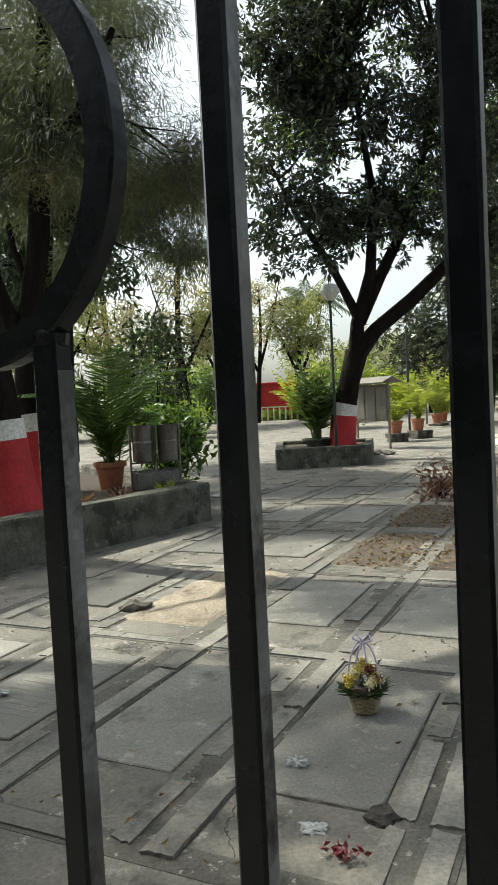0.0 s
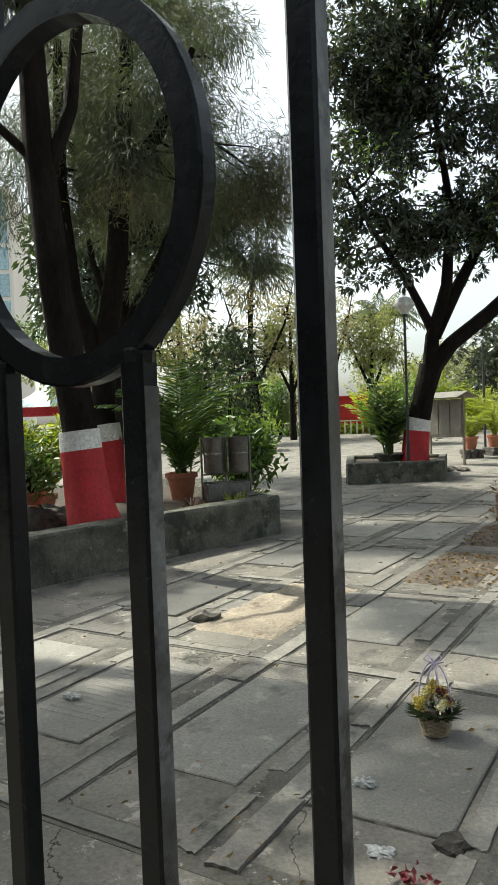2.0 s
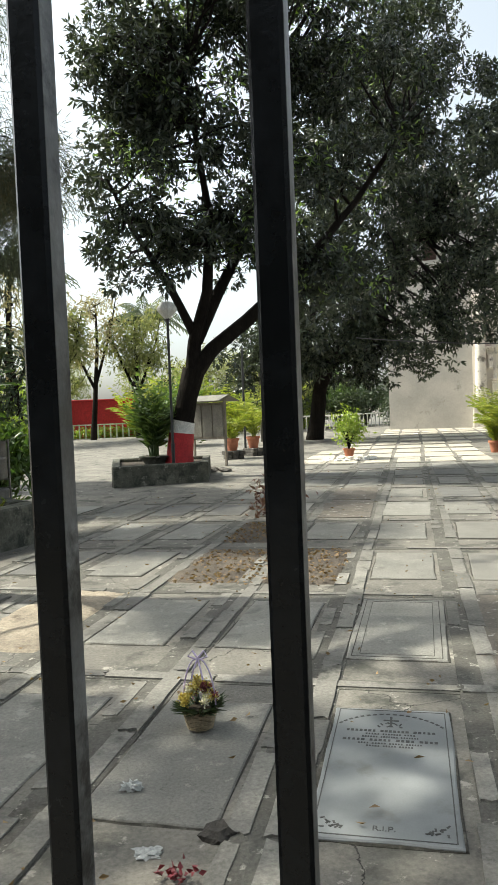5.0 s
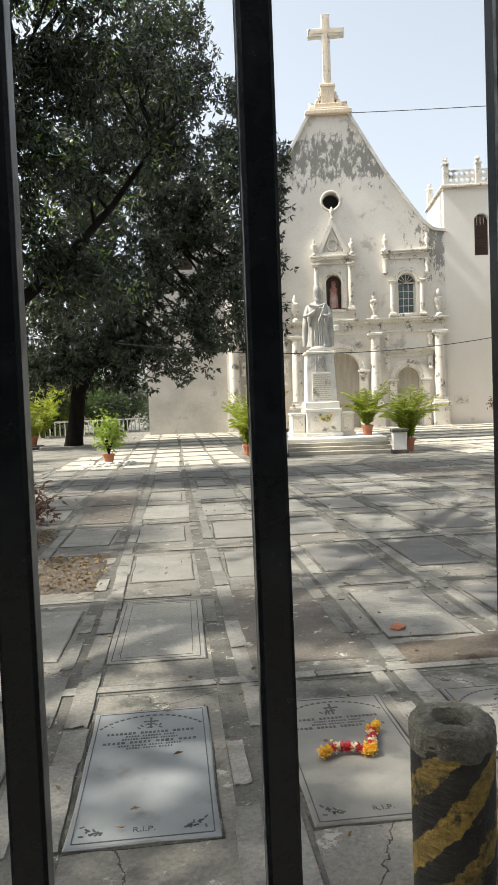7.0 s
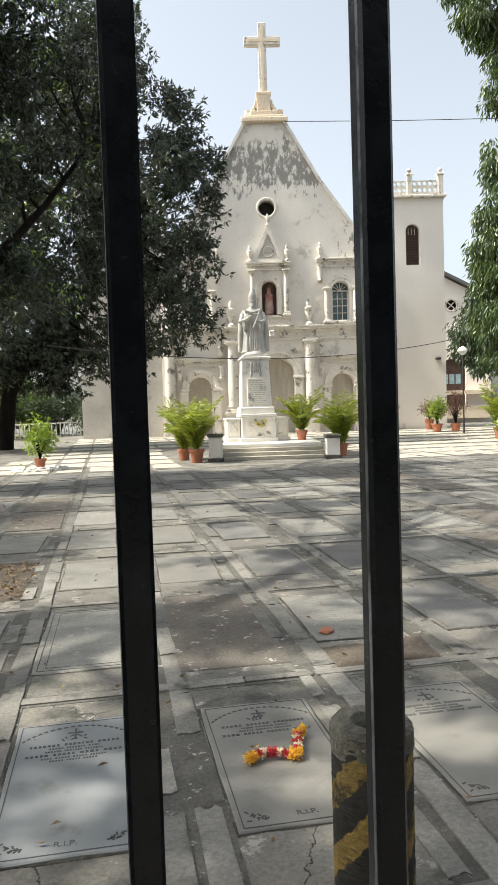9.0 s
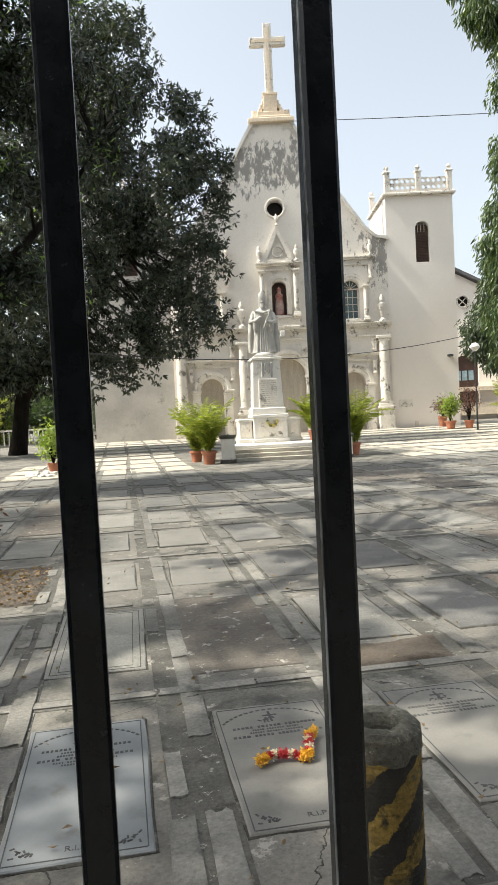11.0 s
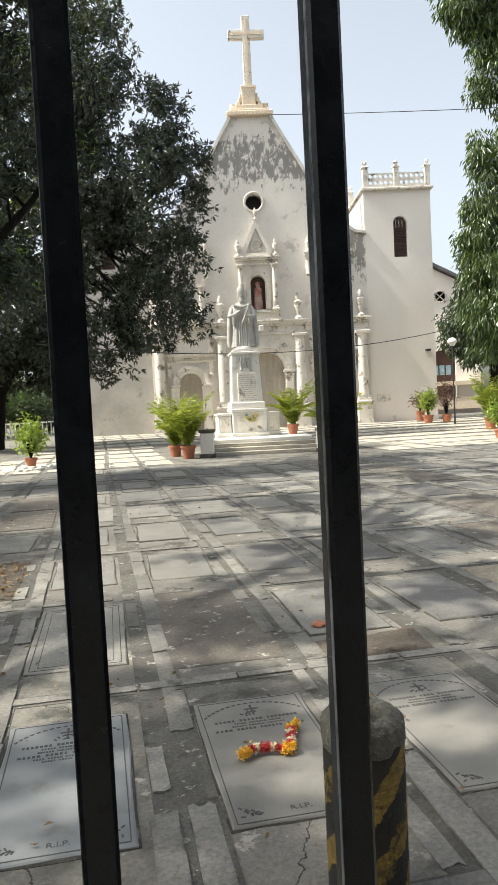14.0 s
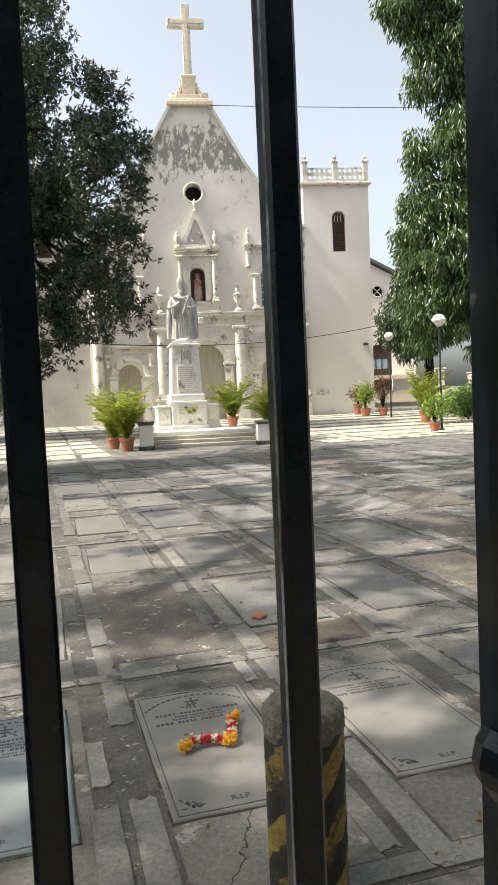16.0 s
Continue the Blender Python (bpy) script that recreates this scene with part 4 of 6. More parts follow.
for x in (XC - 0.95, XC + 0.95):
    column(x, 6.85, 9.45, 0.14, "slim plastered niche column")
for s in (-1, 1):
    for dx in (-0.82, 0.82):
        column(XC + s * 4.05 + dx, 6.4, 8.35, 0.14, "slim plastered window column")
        ch("arch_pier", boxes(((XC + s * 4.05 + dx * 1.12, -0.08, 1.4), (0.42, 0.3, 2.8)), ((XC + s * 4.05 + dx * 1.12, -0.1, 2.83), (0.62, 0.42, 0.12)), ((XC + s * 4.05 + dx * 1.12, -0.1, 2.66), (0.5, 0.36, 0.08)), bevel=0.015), M_trim)
    ch("door_arch", arch_ring(XC + s * 4.05, 2.9, 0.66, 1.06, 0.2), M_trim, "moulded round door arch")
    ch("window_arch", arch_ring(XC + s * 4.05, 8.25, 0.50, 0.85, 0.14), M_trim)
    ch("window_sill", boxes(((XC + s * 4.05, -0.12, 6.42), (2.1, 0.4, 0.16)), bevel=0.02), M_trim)
ch("portal_arch", arch_ring(XC + 0.3, 3.5, 1.02, 1.46, 0.26, 20), M_trim, "wide moulded arch over the main door")
for dx in (-1.24, 1.24):
    ch("arch_pier", boxes(((XC + 0.3 + dx, -0.1, 1.7), (0.42, 0.34, 3.4)), ((XC + 0.3 + dx, -0.12, 3.42), (0.66, 0.48, 0.14)), ((XC + 0.3 + dx, -0.12, 3.22), (0.52, 0.4, 0.10)), bevel=0.015), M_trim)
ch("niche_arch", arch_ring(XC, 8.45, 0.43, 0.70, 0.14), M_trim)
for dx in (-0.56, 0.56):
    ch("niche_jamb", boxes(((XC + dx, -0.05, 7.7), (0.24, 0.2, 1.5)), bevel=0.012), M_trim)
# pediment and roundel over the niche
me = plate([(XC - 0.95, 9.95), (XC + 0.95, 9.95), (XC, 12.0)], [[(XC - 0.62, 10.10), (XC + 0.62, 10.10), (XC, 11.48)]], 0.16)
me.transform(Matrix.Translation((0, -0.15, 0)))
link_mesh("pediment", me, M_trim, church, "steep triangular pediment")
bm = bmesh.new()
tube(bm, [(XC + 0.3 * math.cos(t), -0.06, 10.5 + 0.3 * math.sin(t)) for t in [2 * math.pi * k / 20 for k in range(21)]], 0.05, 6, False)
box(bm, (XC, -0.05, 10.5), (0.06, 0.06, 0.4))
box(bm, (XC, -0.05, 10.5), (0.4, 0.06, 0.065))
ch("roundel", bm, M_trim)
# urns
def urn(x, z, k=1.0):
    ch("urn", lathe([(0.20 * k, z), (0.20 * k, z + 0.12 * k), (0.09 * k, z + 0.22 * k), (0.12 * k, z + 0.4 * k), (0.26 * k, z + 0.75 * k), (0.24 * k, z + 0.95 * k), (0.12 * k, z + 1.05 * k), (0.16 * k, z + 1.2 * k), (0.05 * k, z + 1.45 * k)], 14, centre=(x, -0.15, 0)), M_trim, "plaster urn finial", smooth=True)
for x in (XC + 2.2, XC - 2.2, XC + 5.75, XC - 5.75):
    urn(x, 6.28, 1.05)
for x in (XC - 1.05, XC + 1.05):
    urn(x, 9.95, 0.62)
urn(XC, 11.95, 0.45)
for s in (-1, 1):
    for dx in (-1.15, 1.15):
        urn(XC + s * 4.05 + dx, 10.05, 0.6)
# doors
def door(x, w, z_spring, name):
    d = link_mesh(name, plate(arch_loop(x, 0.02, w, z_spring), [], 0.08), M_door, church, "closed panelled grey-beige church door")
    d.matrix_local = pose(0, 0.42, 0)
    for sx in (-1, 1):
        for z0, z1 in ((0.25, 1.15), (1.35, z_spring - 0.25)):
            ch("door_panel", boxes(((x + sx * w * 0.235, 0.40, (z0 + z1) / 2), (w * 0.34, 0.05, z1 - z0)), bevel=0.02), M_door, "", d).matrix_parent_inverse = d.matrix_local.inverted()
    ch("lintel", boxes(((x, 0.39, z_spring - 0.05), (w, 0.08, 0.14)), bevel=0.01), M_door, "", d).matrix_parent_inverse = d.matrix_local.inverted()
door(XC + 0.3, 2.04, 3.5, "main_door")
door(XC + 4.03, 1.34, 2.9, "side_door")
door(XC - 4.1, 1.34, 2.9, "side_door")
# windows with leaded panes
for s in (-1, 1):
    x = XC + s * 4.05
    w = ch("arched_window", boxes(((x, 0.36, 6.56), (0.98, 0.1, 0.10)), ((x - 0.45, 0.36, 7.4), (0.08, 0.1, 1.8)), ((x + 0.45, 0.36, 7.4), (0.08, 0.1, 1.8)), ((x, 0.36, 8.25), (0.98, 0.1, 0.08))), M_trim, "arched window with leaded panes")
    pb = bmesh.new()
    for k in range(3):
        for q in range(4):
            box(pb, (x - 0.28 + 0.28 * k, 0.42, 6.80 + 0.40 * q), (0.235, 0.02, 0.35))
    ch("pane", pb, M_stainglass, "", w)
    ch("fanlight", boxes(((x, 0.44, 8.5), (0.96, 0.02, 0.5))), M_stainglass, "", w)
    bm = bmesh.new()
    for t in (30, 60, 90, 120, 150):
        tube(bm, [(x, 0.38, 8.28), (x + 0.47 * math.cos(radians(t)), 0.38, 8.28 + 0.47 * math.sin(radians(t)))], 0.02, 5)
    for k in (-1, 1):
        tube(bm, [(x + k * 0.14, 0.38, 6.6), (x + k * 0.14, 0.38, 8.25)], 0.022, 5)
    for q in range(3):
        tube(bm, [(x - 0.45, 0.38, 7.0 + 0.4 * q), (x + 0.45, 0.38, 7.0 + 0.4 * q)], 0.022, 5)
    ch("glazing_bars", bm, M_trim, "", w)
# niche and its painted figure, plain
bm = lathe([(0.26, 7.0), (0.24, 7.5), (0.2, 7.95), (0.23, 8.12), (0.1, 8.26), (0.13, 8.36), (0.12, 8.5), (0.03, 8.58)], 14, centre=(XC, 0.35, 0))
nf = ch("niche_statue", bm, material("painted_figure", (0.36, 0.10, 0.08), (0.55, 0.48, 0.42), 2.2, 0.6, 0.1, 20), "small painted statue in the niche", smooth=True)
ch("niche_back", boxes(((XC, 0.62, 7.9), (0.95, 0.06, 2.1))), material("niche_brown", (0.16, 0.10, 0.08), (0.12, 0.08, 0.06), 2, 0.8, 0.1, 20), "brown painted niche back")
# loudspeaker and roundels
ch("round_medallion", lathe([(0.26, 0), (0.26, 0.08), (0.2, 0.1)], 18), M_trim).matrix_local = pose(XC + 1.35, 0, 4.95, 90)
ch("floodlight", boxes(((XC + 0.05, -0.35, 5.85), (0.3, 0.3, 0.36)), bevel=0.04), M_white, "white floodlight")
ch("backing_wall", boxes(((XC, 1.15, 5.5), (11.5, 0.2, 10.8))), M_dark)
ch("gable_backing", boxes(((XC, 1.15, 12.6), (3.6, 0.2, 3.4))), M_dark)

# towers
def tower(name, x0, x1, label, M_face=M_tower):
    t = empty(name, CHURCH, label, "bell tower")
    xm, w = (x0 + x1) / 2, x1 - x0
    dep = 4.0
    me = plate([(x0, 0), (x1, 0), (x1, 13.3), (x0, 13.3)], [arch_loop(xm + 0.15, 9.55, 0.80, 11.45)], 0.5)
    wl = link_mesh("front_wall", me, M_face, t)
    part("side_wall", boxes(((x0 + 0.25, 0.5 + dep / 2, 6.65), (0.5, dep, 13.3))), M_tower, t)
    part("side_wall", boxes(((x1 - 0.25, 0.5 + dep / 2, 6.65), (0.5, dep, 13.3))), M_tower, t)
    part("back_wall", boxes(((xm, 0.5 + dep + 0.25, 6.65), (w, 0.5, 13.3))), M_tower, t)
    part("roof_slab", boxes(((xm, 2.4, 13.2), (w - 0.1, dep + 0.6, 0.18))), M_tower, t)
    part("cornice", boxes(((xm, 2.4, 13.36), (w + 0.3, dep + 1.3, 0.14)), bevel=0.03), M_trim, t)
    win = part("louvred_window", boxes(((xm + 0.15, 0.40, 10.6), (0.86, 0.05, 2.2))), M_louvre, t, "brown louvred arched window")
    for k in range(20):
        part("slat", boxes(((xm + 0.15, 0.34, 9.65 + 0.09 * k), (0.74, 0.06, 0.05))), M_louvre, win)
    bm = bmesh.new()
    for k in (-0.18, 0, 0.18):
        box(bm, (xm + 0.15 + k, 0.33, 11.55), (0.03, 0.04, 0.5))
    part("fanlight_bars", bm, M_tower, win)
    for px in (x0 + 0.15, xm, x1 - 0.15):
        for py in (0.0, dep + 0.8):
            p = part("parapet_post", boxes(((px, py, 13.98), (0.3, 0.3, 1.1)), ((px, py, 14.57), (0.40, 0.40, 0.1)), bevel=0.02), M_trim, t)
            part("finial", lathe([(0.12, 14.6), (0.06, 14.68), (0.14, 14.82), (0.1, 14.92), (0.03, 14.96)], 10, centre=(px, py, 0)), M_trim, p)
    for a, b in ((x0 + 0.3, xm - 0.15), (xm + 0.15, x1 - 0.3)):
        for py in (0.0, dep + 0.8):
            hs = []
            for r_ in range(2):
                for c_ in range(5):
                    hs.append(circle_loop(a + (b - a) * (c_ + 0.5) / 5, 13.72 + 0.36 * r_, 0.115, 10))
            me = plate([(a, 13.43), (b, 13.43), (b, 14.25), (a, 14.25)], hs, 0.12)
            o = link_mesh("pierced_parapet", me, M_trim, t, "pierced white parapet panel")
            o.matrix_local = pose(0, py - 0.06, 0)
    return t


tower("bell_tower", 5.98, 9.80, "plain white square bell tower with pierced parapet")
tower("bell_tower", -11.0, -6.4, "mould-stained white side tower half hidden by trees", M_mould)
tw = [o for o in scene.objects if o.name == "bell_tower"][0]
part("plaque", boxes(((6.72, -0.02, 1.62), (0.8, 0.05, 0.45)), bevel=0.01), M_trim, tw)
part("wall_lamp", boxes(((9.3, -0.2, 4.2), (0.25, 0.4, 0.12)), bevel=0.02), M_post, tw)
part("service_box", boxes(((7.3, -0.06, 0.42), (0.18, 0.12, 0.3)), bevel=0.01), M_trim, tw)

# nave behind, and the house beyond the tower
house = empty("parish_house", pose(41.8, 35.7, 0, 0, 0, -40), "cream two storey parish house with gabled roof", "house")
me = plate([(-5, 0), (5, 0), (5, 9.0), (0, 11.7), (-5, 9.0)], [circle_loop(2.3, 8.7, 0.42), arch_loop(2.3, 0.6, 1.9, 3.9)], 0.4)
link_mesh("gable_wall", me, M_tower, house)
bm = bmesh.new()
for s in (-1, 1):
    r = bmesh.ops.create_cube(bm, size=1.0)
    bmesh.ops.transform(bm, verts=r["verts"], matrix=pose(s * 2.7, 4, 10.45, 0, s * 28.4, 0) @ Matrix.Diagonal((6.2, 9, 0.2, 1)))
part("roof", bm, M_roof, house)
wd = part("window", boxes(((2.3, 0.3, 3.0), (2.0, 0.05, 4.6))), M_louvre, house, "dark red arched window")
part("pane", boxes(((1.85, 0.25, 3.4), (0.35, 0.03, 0.7)), ((2.3, 0.25, 3.4), (0.35, 0.03, 0.7)), ((2.75, 0.25, 3.4), (0.35, 0.03, 0.7))), M_glassblue, wd)
part("side_wall", boxes(((-4.8, 4.2, 4.5), (0.4, 8, 9.0)), ((4.8, 4.2, 4.5), (0.4, 8, 9.0))), M_tower, house)
part("veranda_beam", boxes(((0, -0.4, 2.4), (10, 0.8, 0.3)), ((0, -0.4, 1.0), (10, 0.5, 0.9))), M_cream, house)
bm = bmesh.new()
tube(bm, [(2.3 + 0.42 * math.cos(t), -0.03, 8.7 + 0.42 * math.sin(t)) for t in [2 * math.pi * k / 20 for k in range(21)]], 0.07, 6, False)
tube(bm, [(2.0, 0.1, 8.4), (2.6, 0.1, 9.0)], 0.04, 5)
tube(bm, [(2.6, 0.1, 8.4), (2.0, 0.1, 9.0)], 0.04, 5)
part("round_window", bm, M_trim, house)
part("dark_room", boxes(((2.3, 0.75, 8.7), (1.4, 0.06, 1.4))), M_dark, house)

# ---- statue, pedestal and steps ----
STEP = pose(14.45, 18.45, 0, 0, 0, -36)
terrace = empty("stepped_terrace", STEP, "low stone terrace with four worn steps", "steps")
for k in range(4):
    part("step", boxes(((0.05, 0.1 + 0.30 * k + 2.0, 0.06 + 0.12 * k), (3.6 - 0.10 * k, 4.3, 0.12)), bevel=0.015), M_pedestal if k == 3 else M_step, terrace)
for x, z in ((-1.75, 0.78), (1.95, 0.66)):
    b = empty("end_block", STEP @ pose(x, -0.15, 0), "whitewashed square concrete end block beside the steps", "block", "step end blocks")
    part("block", boxes(((0, 0, z / 2), (0.42, 0.5, z)), bevel=0.02), M_pedestal, b)
    part("cap", boxes(((0, 0, z + 0.05), (0.50, 0.58, 0.10)), bevel=0.015), M_wall, b)
    part("dark_plinth", boxes(((0, -0.02, 0.06), (0.50, 0.60, 0.12)), bevel=0.01), M_rock, b)
PED = pose(15.98, 21.25, 0.48, 0, 0, -30)
pedestal = empty("statue_pedestal", PED, "whitewashed tapered statue pedestal with inscribed panel", "pedestal")
part("base_block", boxes(((0, 0, 0.44), (1.20, 1.6, 0.88)), ((0, 0, 0.93), (1.28, 1.68, 0.11)), ((0, 0, 0.07), (1.32, 1.72, 0.14)), bevel=0.02), M_pedestal, pedestal)
part("base_panel", boxes(((0, -0.805, 0.48), (0.86, 0.03, 0.56)), bevel=0.01), M_trim, pedestal)
for s in (-1, 1):
    w = part("wing", boxes(((s * 0.86, 0.10, 0.38), (0.46, 1.3, 0.76)), ((s * 0.87, 0.10, 0.80), (0.52, 1.38, 0.09)), ((s * 0.87, 0.10, 0.07), (0.54, 1.42, 0.14)), bevel=0.02), M_pedestal, pedestal)
    part("wing_panel", boxes(((s * 0.87, -0.56, 0.45), (0.30, 0.03, 0.44)), bevel=0.008), M_trim, w)
bm = bmesh.new()
box(bm, (0, 0.05, 1.10), (1.22, 1.22, 0.24), 0, 0.03)
box(bm, (0, 0.05, 2.02), (1.10, 1.06, 1.85), 0, 0.03, 2, 0.86)
box(bm, (0, 0.05, 2.96), (1.08, 1.04, 0.09), 0, 0.02)
box(bm, (0, 0.05, 3.04), (0.90, 0.88, 0.09), 0, 0.03, 2)
part("shaft", bm, M_pedestal, pedestal)
bm = bmesh.new()
box(bm, (0, -0.475, 1.72), (0.66, 0.05, 1.05), 0, 0.01)
part("inscription_panel", bm, M_trim, pedestal)
bm = bmesh.new()
r = random.Random(3)
for k in range(13):
    x = -0.27 + r.uniform(0, 0.1)
    while x < 0.22:
        w = r.uniform(0.05, 0.13)
        box(bm, (x + w / 2, -0.5025, 2.16 - 0.072 * k), (w, 0.005, 0.022))
        x += w + 0.03
part("lettering", bm, M_statue, pedestal)
for x, z, h in ((-0.17, 2.56, 0.55), (-0.06, 2.62, 0.40), (0.06, 2.62, 0.40), (0.17, 2.56, 0.55)):
    part("pendant_ornament", lathe([(0.012, z - h / 2), (0.05, z - h / 2 + 0.07), (0.03, z - 0.02), (0.045, z + h / 2 - 0.05), (0.02, z + h / 2)], 10, centre=(x, -0.44, 0)), M_statue, pedestal)
part("globe", lathe([(0.34, 3.07), (0.38, 3.12), (0.36, 3.18), (0.20, 3.22)], 24, centre=(0, 0.05, 0)), M_pedestal, pedestal, smooth=True)
sp = empty("flower_wreath", PED @ pose(0.05, -0.86, 0.66), "small faded yellow flower wreath hung on the pedestal", "wreath")
for k in range(9):
    t = k / 8 * math.pi
    link_mesh("flower", bloom(0.062, 40, 90 + k), M_petal_b if k % 3 else L_bush, sp, m=pose(-0.17 * math.cos(t), 0, -0.18 * math.sin(t) + 0.1, 90))
# robed figure, one plain mesh
bm = bmesh.new()
SEGS = 72
prof = [(0.40, 0.0), (0.39, 0.10), (0.365, 0.4), (0.34, 0.75), (0.32, 1.05), (0.31, 1.28), (0.29, 1.42), (0.22, 1.53), (0.12, 1.59), (0.09, 1.64), (0.115, 1.72), (0.12, 1.82), (0.118, 1.90), (0.125, 1.95), (0.12, 2.06), (0.065, 2.18), (0.015, 2.24)]
rings = []
for i, (rad, z) in enumerate(prof):
    ring = []
    low = max(0.0, min(1.0, (1.5 - z) / 0.5))
    for k in range(SEGS):
        t = 2 * math.pi * k / SEGS
        fold = 1.0 + low * (0.10 * abs(math.sin(t * 7 + 0.5 * math.sin(z * 2.5))) + 0.05 * math.sin(t * 5 - z * 2) - 0.05)
        front = math.exp(-((t - 1.5 * math.pi) / 0.42) ** 2) * low
        ring.append(bm.verts.new((rad * fold * math.cos(t), rad * fold * math.sin(t) * 0.74 + 0.11 * front, z)))
    rings.append(ring)
for a, b in zip(rings, rings[1:]):
    for k in range(SEGS):
        bm.faces.new((a[k], a[(k + 1) % SEGS], b[(k + 1) % SEGS], b[k]))
bm.faces.new(rings[0][::-1])
bm.faces.new(rings[-1])
for x in (-0.10, -0.035, 0.04, 0.105):
    tube(bm, [(x, -0.20, 0.02), (x * 0.9, -0.215, 0.5), (x * 0.7, -0.20, 1.0)], [0.040, 0.034, 0.02], 8)
tube(bm, [(-0.29, 0, 1.40), (-0.37, -0.10, 1.10), (-0.22, -0.27, 1.13), (-0.05, -0.30, 1.27)], [0.085, 0.085, 0.065, 0.04], 12)
tube(bm, [(0.29, 0, 1.40), (0.38, -0.10, 1.12), (0.24, -0.26, 1.05), (0.10, -0.30, 1.10)], [0.085, 0.085, 0.065, 0.04], 12)
for x, z in ((-0.24, 0.80), (0.26, 0.74)):
    tube(bm, [(x, -0.20, 1.12), (x * 1.05, -0.22, z + 0.1), (x * 1.02, -0.20, z - 0.1)], [0.08, 0.07, 0.02], 8)
tube(bm, [(0.02, -0.34, 0.85), (0.24, -0.36, 1.50)], 0.028, 8)
for sx in (-1, 1):
    tube(bm, [(sx * 0.24, 0.06, 1.50), (sx * 0.36, -0.02, 1.05), (sx * 0.40, -0.04, 0.5), (sx * 0.42, -0.02, 0.02)], [0.08, 0.10, 0.09, 0.07], 10)
tube(bm, [(0.03, -0.36, 1.33), (0.22, -0.36, 1.34)], 0.018, 8)
tube(bm, [(0, -0.11, 1.73), (0, -0.14, 1.62), (0, -0.12, 1.5)], [0.07, 0.075, 0.02], 10)
tube(bm, [(0, -0.12, 1.84), (0, -0.155, 1.80)], [0.02, 0.022], 8)
tube(bm, [(-0.22, -0.14, 1.48), (0, -0.20, 1.40), (0.22, -0.14, 1.48)], [0.06, 0.05, 0.06], 10)
st = part("robed_statue", bm, M_statue, None, smooth=True)
st.matrix_world = PED @ pose(0, 0.05, 3.19, 0, 0, -6) @ Matrix.Diagonal((1.16, 1.12, 1.0, 1))
top(st, "grey stone robed figure standing on a pedestal", "statue")


# ---- trees ----
def limb_tree(name, label, trunk, limbs, lobes, clumps, per, leaf, size, mat, seed, bark=M_bark, droop=0.5, spread=0.45, gap=0.0, paint=None, young=None, twigs=60, category="tree", shell=0.35, width=0.3, twig=1.0, freq=0.62, rosette=0):
    """A tapered trunk with limbs, twigs that run out to the leaf clumps, and a crown of single leaves."""
    g = np.random.default_rng(seed)
    t = empty(name, Matrix.Translation(trunk[0][0]), label, category)
    o = Vector(trunk[0][0])
    bm = bmesh.new()
    tube(bm, [Vector(p) - o for p, _ in trunk], [r for _, r in trunk], 14, True, 0.25)
    part("trunk", bm, bark, t, smooth=True)
    ends = []
    for pts in limbs:
        bm = bmesh.new()
        P = [Vector(p) - o for p, _ in pts]
        tube(bm, P, [r for _, r in pts], 10, True, 0.2)
        part("limb", bm, bark, t, smooth=True)
        ends += [(p, r) for p, (_, r) in zip(P[1:], pts[1:])]
    c = lobes_points(lobes, clumps, g, gap, shell, freq) - np.array(o)
    bm = bmesh.new()
    joined = name == "garden_tree"
    base = []
    for pts in [trunk[len(trunk) // 2:], *limbs]:
        for (p, r), (q2, r2) in zip(pts, pts[1:]):
            base += [(Vector(p).lerp(Vector(q2), f) - o, r + (r2 - r) * f) for f in (0.15, 0.4, 0.65, 0.9)]
    for k in range(min(twigs, len(c))):
        q = Vector(c[g.integers(len(c))])
        s, r = min(base, key=lambda e: (e[0] - q).length + abs(hash((k, round(e[1], 3))) % 7) * 0.05)
        mid = s.lerp(q, 0.5) + Vector(g.normal(0, 0.25, 3)) * (q - s).length * 0.25
        tube(bm, [s, s.lerp(mid, 0.6) + Vector(g.normal(0, 0.06, 3)), mid, mid.lerp(q, 0.6) + Vector(g.normal(0, 0.1, 3)), q], [min(r * 0.5, 0.08) * twig, 0.045 * twig, 0.032 * twig, 0.02 * twig, 0.008 * twig], 5, False)
        if not joined:
            part("branch", bm, bark, t)
            bm = bmesh.new()
    if joined:
        part("twig_bundle", bm, bark, t)["kind"] = "stuff"
    else:
        bm.free()
    n = len(c) * per
    off = g.normal(size=(n, 3))
    off /= np.linalg.norm(off, axis=1, keepdims=True)
    if rosette:
        tips = np.repeat(c, per // rosette, 0)
        out = g.normal(size=tips.shape)
        out /= np.linalg.norm(out, axis=1, keepdims=True)
        tips = tips + out * spread * (g.random((len(tips), 1)) ** 0.5)
        cc, out = np.repeat(tips, rosette, 0), np.repeat(out, rosette, 0)
        n = len(cc)
        off = off[:n]
        pos = cc + off * 0.03
        d = off + out * 0.45 + np.array([0, 0, -droop])
    else:
        cc = np.repeat(c, per, 0)
        pos = cc + off * spread * (g.random((n, 1)) ** 0.6)
        d = off * 0.7 + g.normal(size=(n, 3)) * 0.4 + np.array([0, 0, -droop])
    k = g.uniform(0.7, 1.25, n)
    link_mesh("crown", leaves_mesh("crown", pos, d, leaf * k, leaf * width * k * size, g), mat, t)
    if young:
        n = max(1, len(c) // 14)
        cc = np.repeat(c[g.integers(0, len(c), n)], 40, 0)
        pos = cc + g.normal(0, spread * 0.55, cc.shape)
        link_mesh("young_leaves", leaves_mesh("young_leaves", pos, g.normal(size=pos.shape) + np.array([0, 0, -droop]), leaf * 0.9, leaf * 0.3, g), young, t, "fresh light green leaves")
